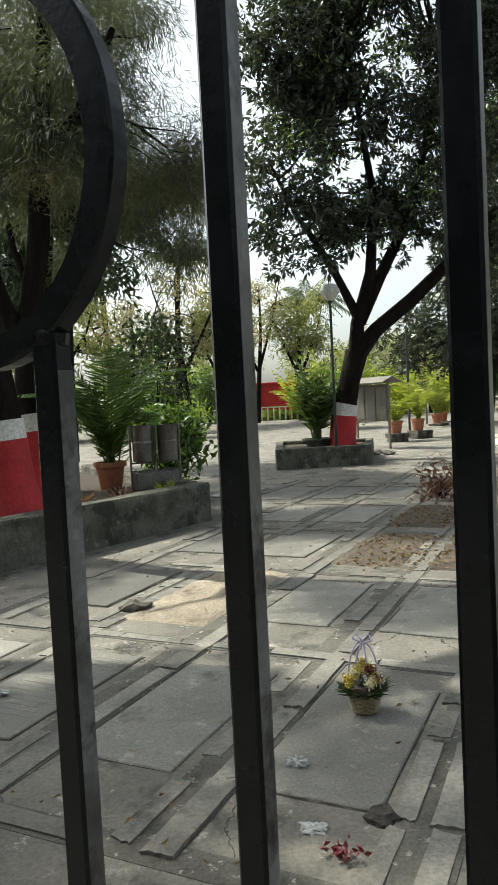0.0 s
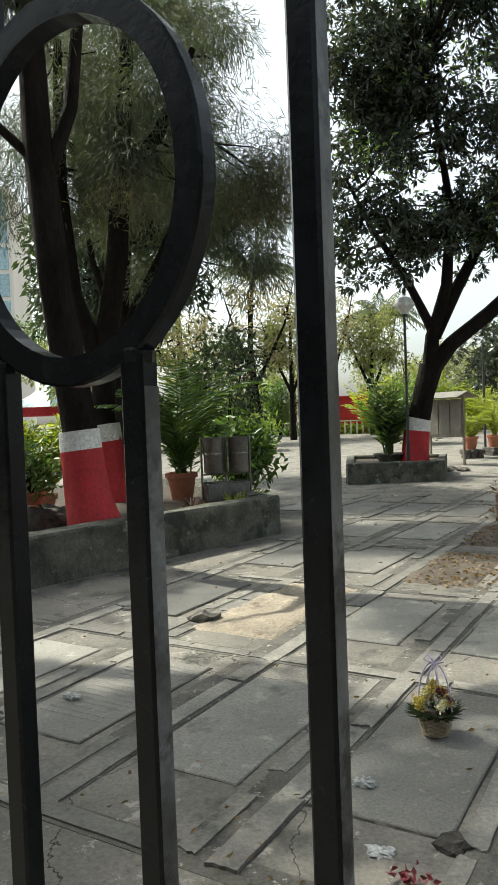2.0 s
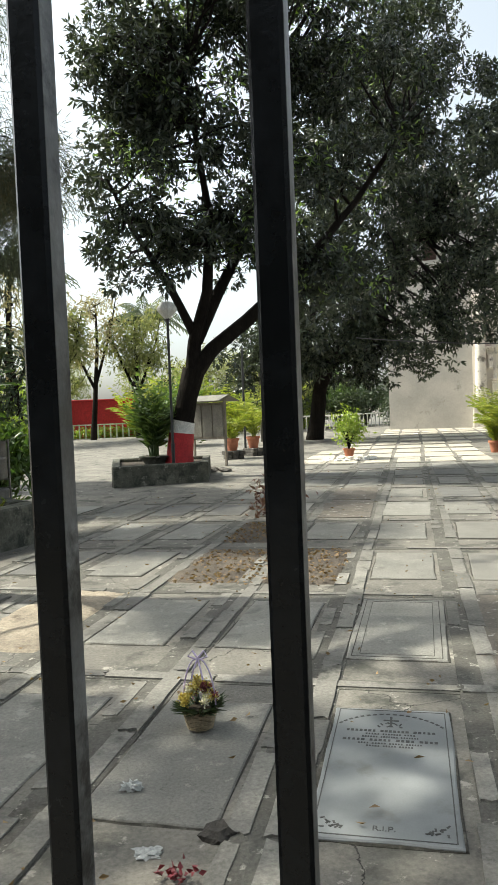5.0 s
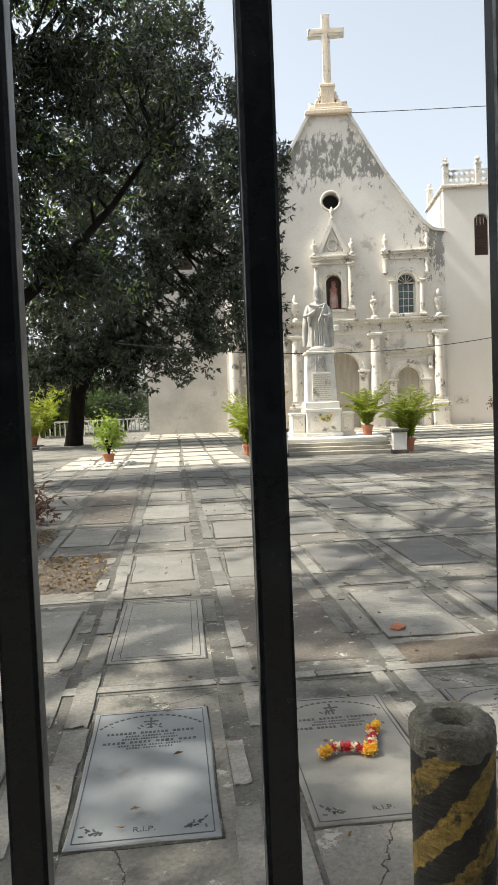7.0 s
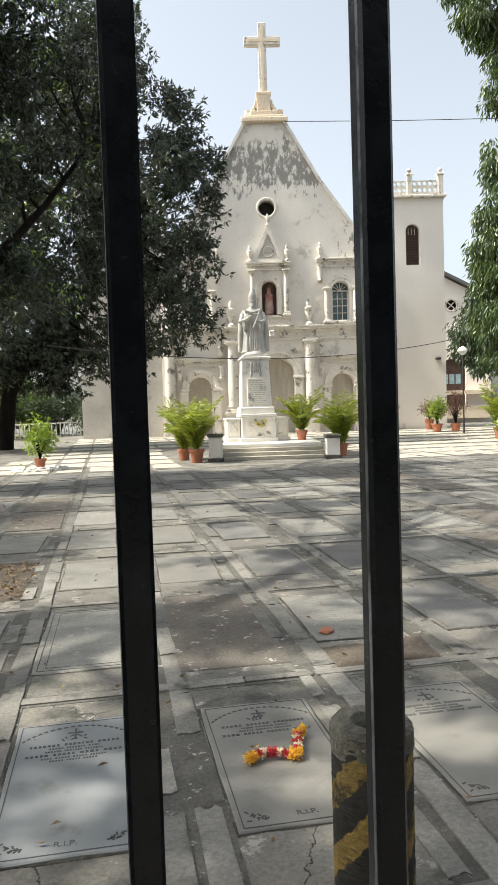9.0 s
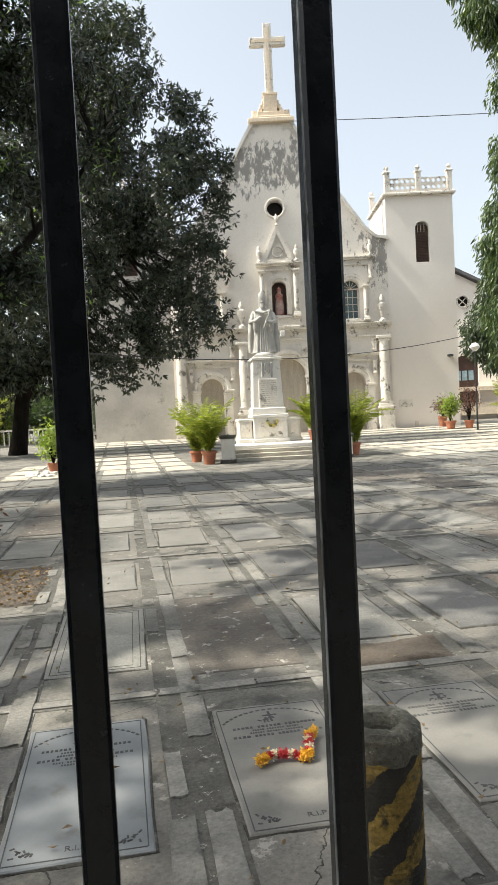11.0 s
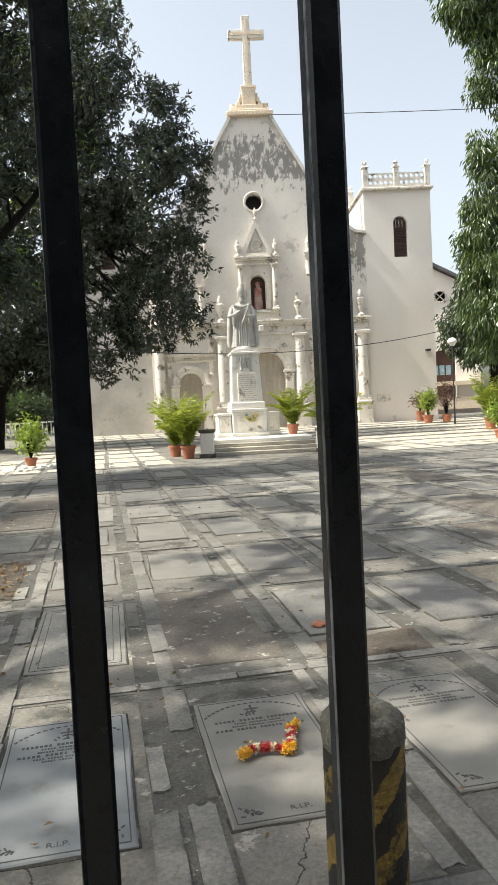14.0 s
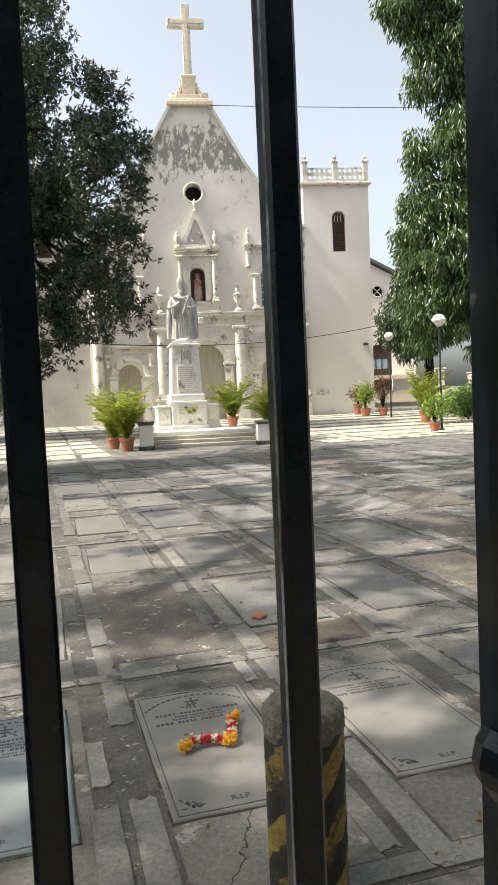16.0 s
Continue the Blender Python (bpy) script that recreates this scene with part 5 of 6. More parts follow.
    if paint:
        for nm, z0, z1, mt in paint:
            bm = bmesh.new()
            P, R = [], []
            pts = [(Vector(p) - o, r) for p, r in trunk]
            for q in range(7):
                z = z0 + (z1 - z0) * q / 6
                for (a, ra), (b, rb) in zip(pts, pts[1:]):
                    if a.z <= z <= b.z:
                        f = (z - a.z) / (b.z - a.z)
                        P.append(a.lerp(b, f))
                        R.append((ra + (rb - ra) * f) * 1.10 + 0.012)
                        break
            tube(bm, P, R, 18, True, 0.06)
            part(nm, bm, mt, t, smooth=True)
    return t


limb_tree("mango_tree", "large dark mango tree with red and white painted trunk base", [((2.32, 18.5, 0.0), 0.36), ((2.38, 18.5, 0.6), 0.29), ((2.46, 18.5, 1.3), 0.27), ((2.62, 18.48, 2.0), 0.26), ((2.82, 18.45, 2.7), 0.28)],
          [[((2.75, 18.45, 2.5), 0.24), ((3.3, 18.4, 3.2), 0.21), ((4.2, 18.2, 3.9), 0.18), ((5.6, 17.9, 5.2), 0.13), ((7.0, 17.6, 6.8), 0.08), ((8.2, 17.4, 8.5), 0.04)],
           [((2.8, 18.45, 2.6), 0.22), ((2.85, 18.4, 3.4), 0.18), ((3.2, 18.2, 4.6), 0.14), ((3.3, 18.0, 6.4), 0.10), ((3.0, 17.9, 8.4), 0.06), ((2.8, 18, 10), 0.03)],
           [((2.9, 18.4, 3.4), 0.17), ((3.5, 18.4, 4.6), 0.14), ((4.3, 18.5, 6.0), 0.11), ((4.8, 18.6, 8.0), 0.07), ((5.2, 18.5, 10), 0.03)],
           [((2.85, 18.4, 3.6), 0.12), ((2.2, 18.0, 4.8), 0.09), ((1.4, 17.8, 6.0), 0.06), ((0.8, 17.6, 7.2), 0.03)]],
          [((2.1, 18.2, 7.6), (2.2, 1.6, 3.0)), ((1.6, 18.0, 10.2), (1.8, 1.5, 2.4)), ((3.6, 18.0, 9.6), (3.4, 1.7, 3.0)), ((5.6, 18.0, 6.8), (2.5, 1.6, 2.4)), ((7.4, 17.6, 9.4), (2.8, 1.2, 3.0)), ((4.6, 18.0, 12.4), (4.0, 2.0, 1.2)),
           ((1.5, 18.0, 5.6), (1.4, 1.4, 1.2)), ((3.5, 18.2, 5.6), (1.4, 1.4, 1.0)), ((6.4, 18.2, 5.0), (1.7, 1.4, 1.0)), ((9.2, 22.6, 12.4), (2.4, 1.2, 1.2))],
          980, 63, 0.20, 1.0, L_mango, 11, gap=0.20, paint=[("red_paint", 0.02, 1.12, M_red), ("white_band", 1.12, 1.42, M_white)], young=L_mango_young, twigs=240, rosette=9, spread=0.48, freq=0.9)
limb_tree("mango_tree", "broad dense mango tree standing before the church", [((10.6, 33.0, 0.0), 0.42), ((10.7, 32.8, 1.0), 0.33), ((10.8, 32.5, 2.4), 0.32), ((10.9, 31.8, 3.6), 0.30)],
          [[((10.8, 32.3, 2.6), 0.25), ((11.8, 31.4, 5), 0.2), ((13.3, 30.2, 7.5), 0.14), ((15.4, 29.0, 9.5), 0.08)], [((10.8, 32.3, 2.6), 0.25), ((10.2, 31.8, 5.5), 0.18), ((11.0, 31, 9), 0.12), ((12, 30.5, 13), 0.06)]],
          [((12.4, 30.4, 11.0), (4.6, 4.2, 7.2)), ((16.4, 27.7, 9.9), (3.0, 3.0, 4.2)), ((16.2, 27.9, 5.9), (2.7, 2.6, 2.4)), ((11.2, 31.5, 5.9), (4.2, 3.6, 3.3)), ((9.4, 32.0, 4.4), (4.2, 2.6, 2.0)), ((12.6, 30.8, 4.1), (1.9, 1.8, 1.6)), ((14.3, 29.3, 16.6), (3.0, 3.0, 3.6)), ((17.7, 27.2, 12.2), (1.6, 1.6, 1.8)), ((14.4, 29.0, 4.6), (2.0, 1.8, 1.6)), ((16.4, 27.3, 13.9), (1.9, 1.6, 1.5)), ((9.0, 32.6, 3.5), (3.6, 2.0, 1.3)), ((12.0, 31.2, 3.4), (1.6, 1.4, 1.0))],
          1850, 63, 0.25, 1.0, L_mango, 12, gap=0.22, young=None, twigs=200, shell=0.3, freq=0.9, rosette=9, spread=0.55)
CAS = [("red_paint", 0.0, 1.05, M_red), ("white_band", 1.05, 1.27, M_white)]
limb_tree("casuarina_tree", "tall dark casuarina with red and white painted trunk base", [((-2.55, 8.2, 0.25), 0.31), ((-2.66, 8.2, 0.8), 0.22), ((-2.74, 8.2, 1.6), 0.20), ((-2.93, 8.2, 3.2), 0.185), ((-3.06, 8.2, 4.8), 0.17), ((-3.12, 8.2, 7.5), 0.13), ((-3.2, 8.2, 10), 0.06)],
          [[((-3.05, 8.2, 4.2), 0.10), ((-2.7, 8.3, 5.2), 0.08), ((-2.55, 8.4, 6.6), 0.06), ((-2.4, 8.5, 8), 0.03)], [((-3.1, 8.2, 4.6), 0.06), ((-3.9, 8.0, 5.4), 0.04), ((-4.8, 7.8, 5.9), 0.02)]],
          [((-3.1, 8.5, 6.9), (1.1, 1.1, 1.0)), ((-3.2, 8.3, 9.6), (0.6, 0.6, 1.0))], 70, 200, 0.19, 0.75, L_casuarina, 21, droop=0.7, spread=0.5, paint=[(a, z0 + 0.0, z1, mt) for a, z0, z1, mt in CAS], twigs=50, width=0.08, gap=0.05, twig=0.45)
limb_tree("casuarina_tree", "forked casuarina with red and white painted trunk base", [((-3.2, 11.4, 0.25), 0.30), ((-3.3, 11.4, 0.9), 0.22), ((-3.4, 11.4, 1.8), 0.21), ((-3.3, 11.4, 2.8), 0.19), ((-3.05, 11.4, 4.2), 0.17), ((-2.9, 11.4, 6.0), 0.14), ((-2.6, 11.4, 9), 0.06)],
          [[((-3.35, 11.4, 2.4), 0.16), ((-3.75, 11.3, 3.6), 0.15), ((-3.9, 11.3, 5.2), 0.12), ((-3.8, 11.2, 7.5), 0.06)], [((-2.95, 11.4, 5.4), 0.12), ((-2.3, 11.3, 6.0), 0.10), ((-1.7, 11.2, 7.2), 0.05)]],
          [((-2.3, 11.6, 6.0), (1.7, 1.5, 1.3)), ((-0.7, 12.0, 5.6), (0.8, 1.0, 1.2)), ((-2.4, 11.8, 7.7), (1.9, 1.2, 0.7)), ((-3.9, 11.8, 6.4), (1.2, 1.2, 1.8)), ((-5.7, 12.6, 6.3), (0.8, 0.8, 1.6))], 220, 200, 0.19, 0.75, L_casuarina, 22, droop=0.7, spread=0.5, paint=[(a, z0, z1 + 0.05, mt) for a, z0, z1, mt in CAS], twigs=60, width=0.08, gap=0.05, twig=0.45)
cg = np.random.default_rng(31)
c = lobes_points([((-2.2, 10.4, 4.75), (1.15, 0.5, 0.32)), ((-0.6, 11.2, 5.0), (0.7, 0.5, 0.6))], 20, cg)
cc = np.repeat(c, 110, 0)
spray = link_mesh("casuarina_spray", leaves_mesh("casuarina_spray", cc + cg.normal(0, 0.17, cc.shape), cg.normal(size=cc.shape) * 0.6 + np.array([0.2, -0.2, -0.35]), 0.17, 0.011, cg), L_casuarina_gold, None)
top(spray, "low golden drooping casuarina sprays", "foliage", kind="stuff")
limb_tree("casuarina_tree", "dense feathery casuarina behind the raised bed", [((-4.6, 16.5, 0.2), 0.26), ((-4.5, 16.5, 2.5), 0.2), ((-4.2, 16.5, 6), 0.15), ((-4, 16.5, 10), 0.06)],
          [[((-4.4, 16.5, 3.6), 0.1), ((-3.4, 16.2, 5.2), 0.07), ((-2.4, 16, 7.2), 0.03)], [((-4.4, 16.5, 3.2), 0.1), ((-4.9, 16.2, 5.2), 0.07), ((-5.2, 16, 7.6), 0.03)]],
          [((-3.6, 16.5, 6.6), (1.7, 1.6, 2.4)), ((-2.5, 16.0, 6.4), (1.4, 1.4, 1.8)), ((-4.0, 16.4, 10.2), (3.0, 1.8, 2.0)), ((-1.6, 16.4, 5.4), (1.2, 1.2, 1.6))], 330, 130, 0.22, 0.8, L_casuarina, 23, droop=0.7, spread=0.55, twigs=60, width=0.10, gap=0.1, twig=0.5)
limb_tree("leafy_tree", "dense dark green broadleaf tree behind the casuarinas", [((-4.9, 20.0, 0.2), 0.26), ((-4.8, 20, 2.5), 0.2), ((-4.6, 20, 7), 0.1)], [],
          [((-4.3, 20.0, 6.6), (1.9, 2.0, 2.8)), ((-4.9, 20, 9.6), (2.0, 2, 1.6)), ((-6.6, 20, 5.6), (1.6, 1.6, 2.2))], 260, 70, 0.26, 1.0, L_dark, 24, droop=0.5, spread=0.5, twigs=50)
limb_tree("ashoka_tree", "tall drooping tree with glossy hanging leaves", [((27.6, 15.6, 0), 0.28), ((27.6, 15.6, 5), 0.22), ((27.4, 15.6, 12), 0.1)], [],
          [((26.6, 16.1, 6.4), (2.4, 2.4, 3.6)), ((26.8, 15.7, 11.0), (2.2, 2.2, 3.0)), ((25.5, 17.3, 8.0), (1.5, 1.5, 2.4)), ((25.6, 17.5, 5.4), (1.4, 1.4, 2.6)), ((25.2, 17.5, 11.0), (0.8, 0.8, 1.0)), ((26.2, 16.5, 14.6), (2.2, 2.2, 2.2)), ((25.0, 17.3, 17.2), (2.3, 2.0, 2.2))],
          1100, 64, 0.28, 1.0, L_ashoka, 41, droop=1.5, spread=0.42, twigs=60, width=0.24, gap=-0.1)
limb_tree("shade_tree", "dark leafy tree beside the bell tower", [((33.5, 23.0, 0), 0.3), ((33.5, 23, 3), 0.24), ((33.6, 23, 6), 0.1)], [],
          [((32.9, 23.4, 5.0), (2.3, 2.2, 2.6)), ((34.4, 22.8, 7.4), (2.8, 2.6, 3.4))], 420, 60, 0.28, 1.0, L_dark, 42, droop=1.0, twigs=40)

# crown lobes above and behind the camera are added, unseen, to cut sky light
limb_tree("rain_tree", "spreading rain tree whose high crown shades the graves", [((-7.4, 4.2, 0.3), 0.5), ((-7.2, 4.3, 3), 0.36), ((-6.8, 4.6, 6.5), 0.32)],
          [[((-6.8, 4.6, 6.4), 0.25), ((-4.5, 5.0, 9.0), 0.18), ((-1, 5.6, 10.8), 0.12), ((3, 6, 11.8), 0.06)], [((-6.9, 4.5, 6.2), 0.22), ((-5, 8, 9.5), 0.16), ((-2, 10.5, 11.8), 0.08)], [((-6.8, 4.6, 6.4), 0.22), ((-4, 2.5, 9.5), 0.15), ((0, 1.5, 11.5), 0.08), ((4, 1.5, 12), 0.04)]],
          [((-8.2, 5.5, 7.2), (2.8, 3.2, 2.4)), ((-4.8, 6.4, 11.2), (2.8, 2.6, 1.3)), ((-1.5, 9, 11.9), (4.0, 3.6, 1.3)), ((2.5, 6.5, 12.0), (4.4, 3.6, 1.3)), ((-3, 4.5, 11.2), (4.0, 3.0, 1.3)), ((4, 11.5, 12.9), (4.0, 3.0, 1.2)), ((8, 9, 13.2), (3.6, 3.0, 1.2)), ((0.5, -3.5, 10.2), (4.5, 3.0, 1.4)), ((5.5, 0.5, 11.2), (4.0, 3.0, 1.4)), ((-4, -1, 9.6), (3.5, 3.0, 1.4)), ((-0.6, 14.4, 12.6), (3.2, 2.4, 0.9)), ((3.6, 14.6, 13.2), (3.0, 2.2, 0.9)), ((7.0, 13.6, 13.6), (3.0, 2.2, 0.9))],
          880, 90, 0.22, 1.0, L_mango, 15, droop=0.2, spread=0.32, twigs=120, gap=0.42, shell=0.1, freq=1.25, rosette=9)

# added tree out of view; its crown is placed to shade the near left ground
limb_tree("rain_tree", "unseen rain tree added to shade the ground beside the raised bed", [((-10.5, 7.6, 0.3), 0.42), ((-10.3, 7.7, 3), 0.32), ((-9.8, 7.9, 6.5), 0.26)],
          [[((-9.8, 7.9, 6.4), 0.2), ((-8.6, 8.2, 8.8), 0.15), ((-7, 8.4, 10.8), 0.07)], [((-9.8, 7.9, 6.2), 0.18), ((-9.6, 9, 8.8), 0.12), ((-9.2, 10.2, 10.8), 0.05)]],
          [((-8.3, 7.6, 11.0), (2.4, 1.7, 0.8)), ((-10.2, 10.8, 11.0), (1.6, 1.6, 0.8))],
          130, 90, 0.22, 1.0, L_mango, 16, droop=0.2, spread=0.36, twigs=70, gap=0.02, shell=0.1, freq=0.9)

# far band of trees, each with its own trunk
far = [(-12, 36, 6, 3.4, L_far), (-6.5, 40, 8.0, 3.0, L_dry), (-3.0, 40, 9.4, 2.8, L_dry), (-1.4, 42, 8.0, 2.4, L_far), (0.6, 46, 9.6, 2.6, L_dry), (-9.5, 38, 8.0, 3.0, L_far), (3.4, 46, 8.2, 2.4, L_far), (6.5, 60, 6, 4, L_far), (11, 62, 7, 4.5, L_far), (16, 64, 7, 4.5, L_far),
       (-18, 40, 8, 4, L_bush), (-9, 60, 8, 4.5, L_far), (-2, 66, 7, 4.5, L_far), (20, 62, 8, 4.5, L_bush), (-24, 34, 8, 4.2, L_far), (-15.5, 30, 5.5, 2.6, L_bush), (13, 47, 5.5, 3, L_far)]
for k, (x, y, h, r, mt) in enumerate(far):
    lean = 0.6 * math.sin(k * 2.1)
    limb_tree("garden_tree", "thin-crowned dry yellowish garden tree" if mt in (L_far, L_dry) else "leafy green garden tree", [((x, y, 0), 0.2), ((x + lean * 0.5, y, h * 0.3), 0.15), ((x + lean, y, h * 0.62), 0.10), ((x + lean, y, h * 0.9), 0.04)],
              [[((x + lean * 0.5, y, h * 0.35), 0.10), ((x + r * 0.5, y, h * 0.7), 0.06), ((x + r * 0.7, y, h * 0.95), 0.02)], [((x + lean * 0.5, y, h * 0.35), 0.10), ((x - r * 0.5, y, h * 0.7), 0.06), ((x - r * 0.7, y, h * 0.9), 0.02)]],
              [((x, y, h * 0.72), (r, r * 0.8, h * 0.32))], 46 if mt is L_dry else 70, 34 if mt is L_dry else 50, 0.32, 0.9, mt, 60 + k, droop=0.4, spread=0.6, twigs=40, gap=0.05)


def frond(bm_pts, g, base, azim, length, arch, leaflet, n):
    """One feathery frond: leaf starts and directions along a drooping midrib."""
    pos, d, ln = [], [], []
    a = np.array([math.cos(azim), math.sin(azim), 0])
    side = np.array([-a[1], a[0], 0])
    mid = []
    for k in range(n + 1):
        s = k / n
        p = np.array(base) + a * length * (0.14 * s + 0.52 * s * s * arch) + np.array([0, 0, length * (0.98 * s - 0.52 * arch * s ** 2.6)])
        mid.append(p)
    bm_pts.append(mid)
    for k in range(2, n + 1):
        tan = mid[k] - mid[k - 1]
        tan /= np.linalg.norm(tan)
        for sgn in (-1, 1):
            pos.append(mid[k])
            d.append(tan * 0.8 + side * sgn * 0.75 + np.array([0, 0, -0.42]) + g.normal(0, 0.08, 3))
            ln.append(leaflet * math.sin(math.pi * (0.12 + 0.8 * k / n)))
    return pos, d, ln


def palm(t, base_z, fronds, length, leaflet, mat, seed, n=16, width=0.10, stems=True, up=0.5):
    g = np.random.default_rng(seed)
    mids, pos, d, ln = [], [], [], []
    for k in range(fronds):
        p, q, s = frond(mids, g, (g.normal(0, 0.05), g.normal(0, 0.05), base_z), k * 2.4 + g.normal(0, 0.3), length * g.uniform(0.6, 1.1), 0.08 + (up * 0.5 + g.random()) * 0.72, leaflet, n)
        pos += p
        d += q
        ln += s
    bm = bmesh.new()
    for mid in mids:
        tube(bm, mid[::2], [0.016 * (1 - 0.8 * i / len(mid[::2])) for i in range(len(mid[::2]))], 5, False)
    part("stem_bundle", bm, mat, t)["kind"] = "stuff"
    ln = np.array(ln)
    link_mesh("fronds", leaves_mesh("fronds", np.array(pos), np.array(d), ln, leaflet * width, g), mat, t)


def pot(t, r, h, mat=M_terracotta):
    part("pot", lathe([(r * 0.68, 0.0), (r * 0.92, h * 0.8), (r * 1.06, h * 0.82), (r * 1.06, h), (r * 0.92, h), (r * 0.88, h * 0.9)], 20), mat, t, smooth=True)
    part("soil", lathe([(r * 0.86, h * 0.86), (r * 0.8, h * 0.905)], 16), M_soil, t)


def potted_palm(x, y, z, r, h, fronds, length, seed, label="potted areca palm with arching yellow-green fronds", leaf=L_areca, mat=M_terracotta, leaflet=0.38):
    t = empty("potted_palm", pose(x, y, z, 0, 0, seed * 31), label, "potted palm", "potted palms")
    pot(t, r, h, mat)
    palm(t, h * 0.85, fronds, length * 0.86, leaflet * 1.1, leaf, seed, 30, 0.075)
    return t


def bush(name, x, y, z, r, h, n, leaf, mat, seed, label, category="shrub", pot_r=0.0, pot_h=0.0, width=0.35, droop=0.1, trunk=True, spread=0.16):
    g = np.random.default_rng(seed)
    t = empty(name, pose(x, y, z), label, category)
    if pot_r:
        pot(t, pot_r, pot_h)
    c = lobes_points([((0, 0, pot_h + h * 0.6), (r, r, h * 0.45))], n, g, -0.1)
    bm = bmesh.new()
    for q in c[:: max(1, len(c) // 24)]:
        tube(bm, [(0, 0, pot_h * 0.8), (q[0] * 0.3, q[1] * 0.3, pot_h + (q[2] - pot_h) * 0.5), q], [0.02, 0.014, 0.005], 5, False)
    part("stem_bundle", bm, M_bark, t)["kind"] = "stuff"
    cc = np.repeat(c, 22, 0)
    pos = cc + g.normal(0, spread, cc.shape)
    link_mesh("leaves", leaves_mesh("leaves", pos, g.normal(size=cc.shape) + np.array([0, 0, 0.2 - droop]), leaf * g.uniform(0.7, 1.2, len(cc)), leaf * width, g), mat, t)
    return t


# palms and pots round the steps and along the yard's edge
potted_palm(12.35, 19.55, 0, 0.24, 0.42, 30, 2.5, 1)
potted_palm(12.7, 20.9, 0, 0.22, 0.38, 22, 2.3, 2)
potted_palm(16.75, 17.65, 0, 0.24, 0.42, 30, 2.6, 3)
potted_palm(16.9, 19.8, 0.48, 0.20, 0.36, 22, 2.2, 4)
potted_palm(26.2, 18.2, 0.1, 0.26, 0.5, 26, 2.8, 5, "large potted areca palm beside the lamp post")
bush("potted_shrub", 21.2, 14.35, 0.1, 0.35, 0.9, 26, 0.16, L_bush_light, 71, "potted leafy shrub beside the lamp post", pot_r=0.2, pot_h=0.3)
bush("potted_shrub", 32.2, 26.9, 0.2, 0.4, 0.9, 20, 0.16, L_purple, 72, "potted bronze-leaved shrub by the tower", pot_r=0.25, pot_h=0.6)
bush("potted_shrub", 30.3, 24.8, 0.2, 0.45, 1.2, 30, 0.2, L_bush_light, 73, "potted green shrub by the tower", pot_r=0.28, pot_h=0.4)
bush("potted_shrub", 30.9, 24.1, 0.2, 0.6, 1.6, 26, 0.14, L_purple, 74, "bare purplish shrub in a pot", pot_r=0.25, pot_h=0.4)
for k, (x, y, r, h) in enumerate([(28.5, 17.6, 0.9, 1.2), (30.2, 18.8, 1.0, 1.3), (31.5, 20.2, 0.8, 1.1), (29.6, 16.2, 1.1, 1.5), (33, 20, 1.2, 1.6)]):
    bush("shrub", x, y, 0.1, r, h, 60, 0.18, L_bush_light if k % 2 else L_bush, 80 + k, "round leafy green shrub at the yard's edge")
bush("potted_shrub", 7.87, 21.1, 0.12, 0.42, 1.0, 34, 0.16, L_bush_light, 90, "small green shrub in a terracotta pot ringed with stones", pot_r=0.18, pot_h=0.24)
for k in range(16):
    a = 2 * math.pi * k / 16
    crumple("ring_stone", 0.11, M_white, pose(7.87 + 0.75 * math.cos(a), 21.1 + 0.6 * math.sin(a), 0, 0, 0, k * 50), "whitewashed stone in a ring round a pot", "stone", 20 + k, 0.6)
for k, (x, y, z, l) in enumerate([(4.98, 24.7, 0.28, 1.8), (5.98, 25.8, 0.28, 2.6), (8.3, 32.2, 0.22, 2.4), (9.1, 34.2, 0.22, 1.6)]):
    potted_palm(x, y, z, 0.24, 0.42, 10, l, 10 + k, "potted palm standing on stacked bricks", L_areca)
    s = empty("brick_stand", pose(x, y, 0, 0, 0, k * 17), "low stand of loose stacked bricks under a pot", "brick stand", "brick stands")
    for q in range(6):
        part("brick", boxes(((-0.2 + 0.2 * (q % 3), -0.12 + 0.02 * (q // 3), z * (0.25 + 0.5 * (q // 3))), (0.18, 0.62, z * 0.49), q * 3.0), bevel=0.01), M_rock, s)

# ---- lamp posts ----
def lamp_post(x, y, z, h, label="slim dark lamp post with white faceted lantern"):
    t = empty("lamp_post", pose(x, y, z), label, "lamp post", "lamp posts")
    bm = bmesh.new()
    tube(bm, [(0, 0, 0), (0, 0, 0.9), (0, 0, 0.92), (0, 0, h - 0.25)], [0.045, 0.045, 0.034, 0.032], 10)
    part("post", bm, M_post, t)
    part("base_plate", lathe([(0.11, 0), (0.10, 0.03), (0.06, 0.06)], 12), M_post, t)
    part("lantern", lathe([(0.06, h - 0.26), (0.24, h - 0.06), (0.25, h - 0.01), (0.16, h + 0.13), (0.04, h + 0.17)], 8), M_globe, t, "white faceted lantern glass")
    part("lantern_collar", lathe([(0.05, h - 0.32), (0.07, h - 0.24)], 10), M_post, t)
    return t


lp = lamp_post(2.12, 17.75, 0, 4.15)
part("notice_plate", boxes(((0, -0.06, 0.62 - 0.35), (0.24, 0.015, 0.24))), M_globe, lp)
lamp_post(29.8, 22.75, 0.1, 4.1)
lamp_post(21.6, 14.35, 0.1, 3.75)
bm = bmesh.new()
tube(bm, [(0, 0, 0), (0, 0, 4.3)], 0.05, 10)
tube(bm, [(0, 0, 4.0), (0.2, 0, 4.2)], 0.02, 6)
o = part("metal_pole", bm, M_tin, None)
o.matrix_world = pose(8.2, 33.6, 0)
top(o, "thin pale galvanised metal pole", "pole")
bm = bmesh.new()
tube(bm, [(0, 0, 0), (0, 0, 3.9)], 0.045, 10)
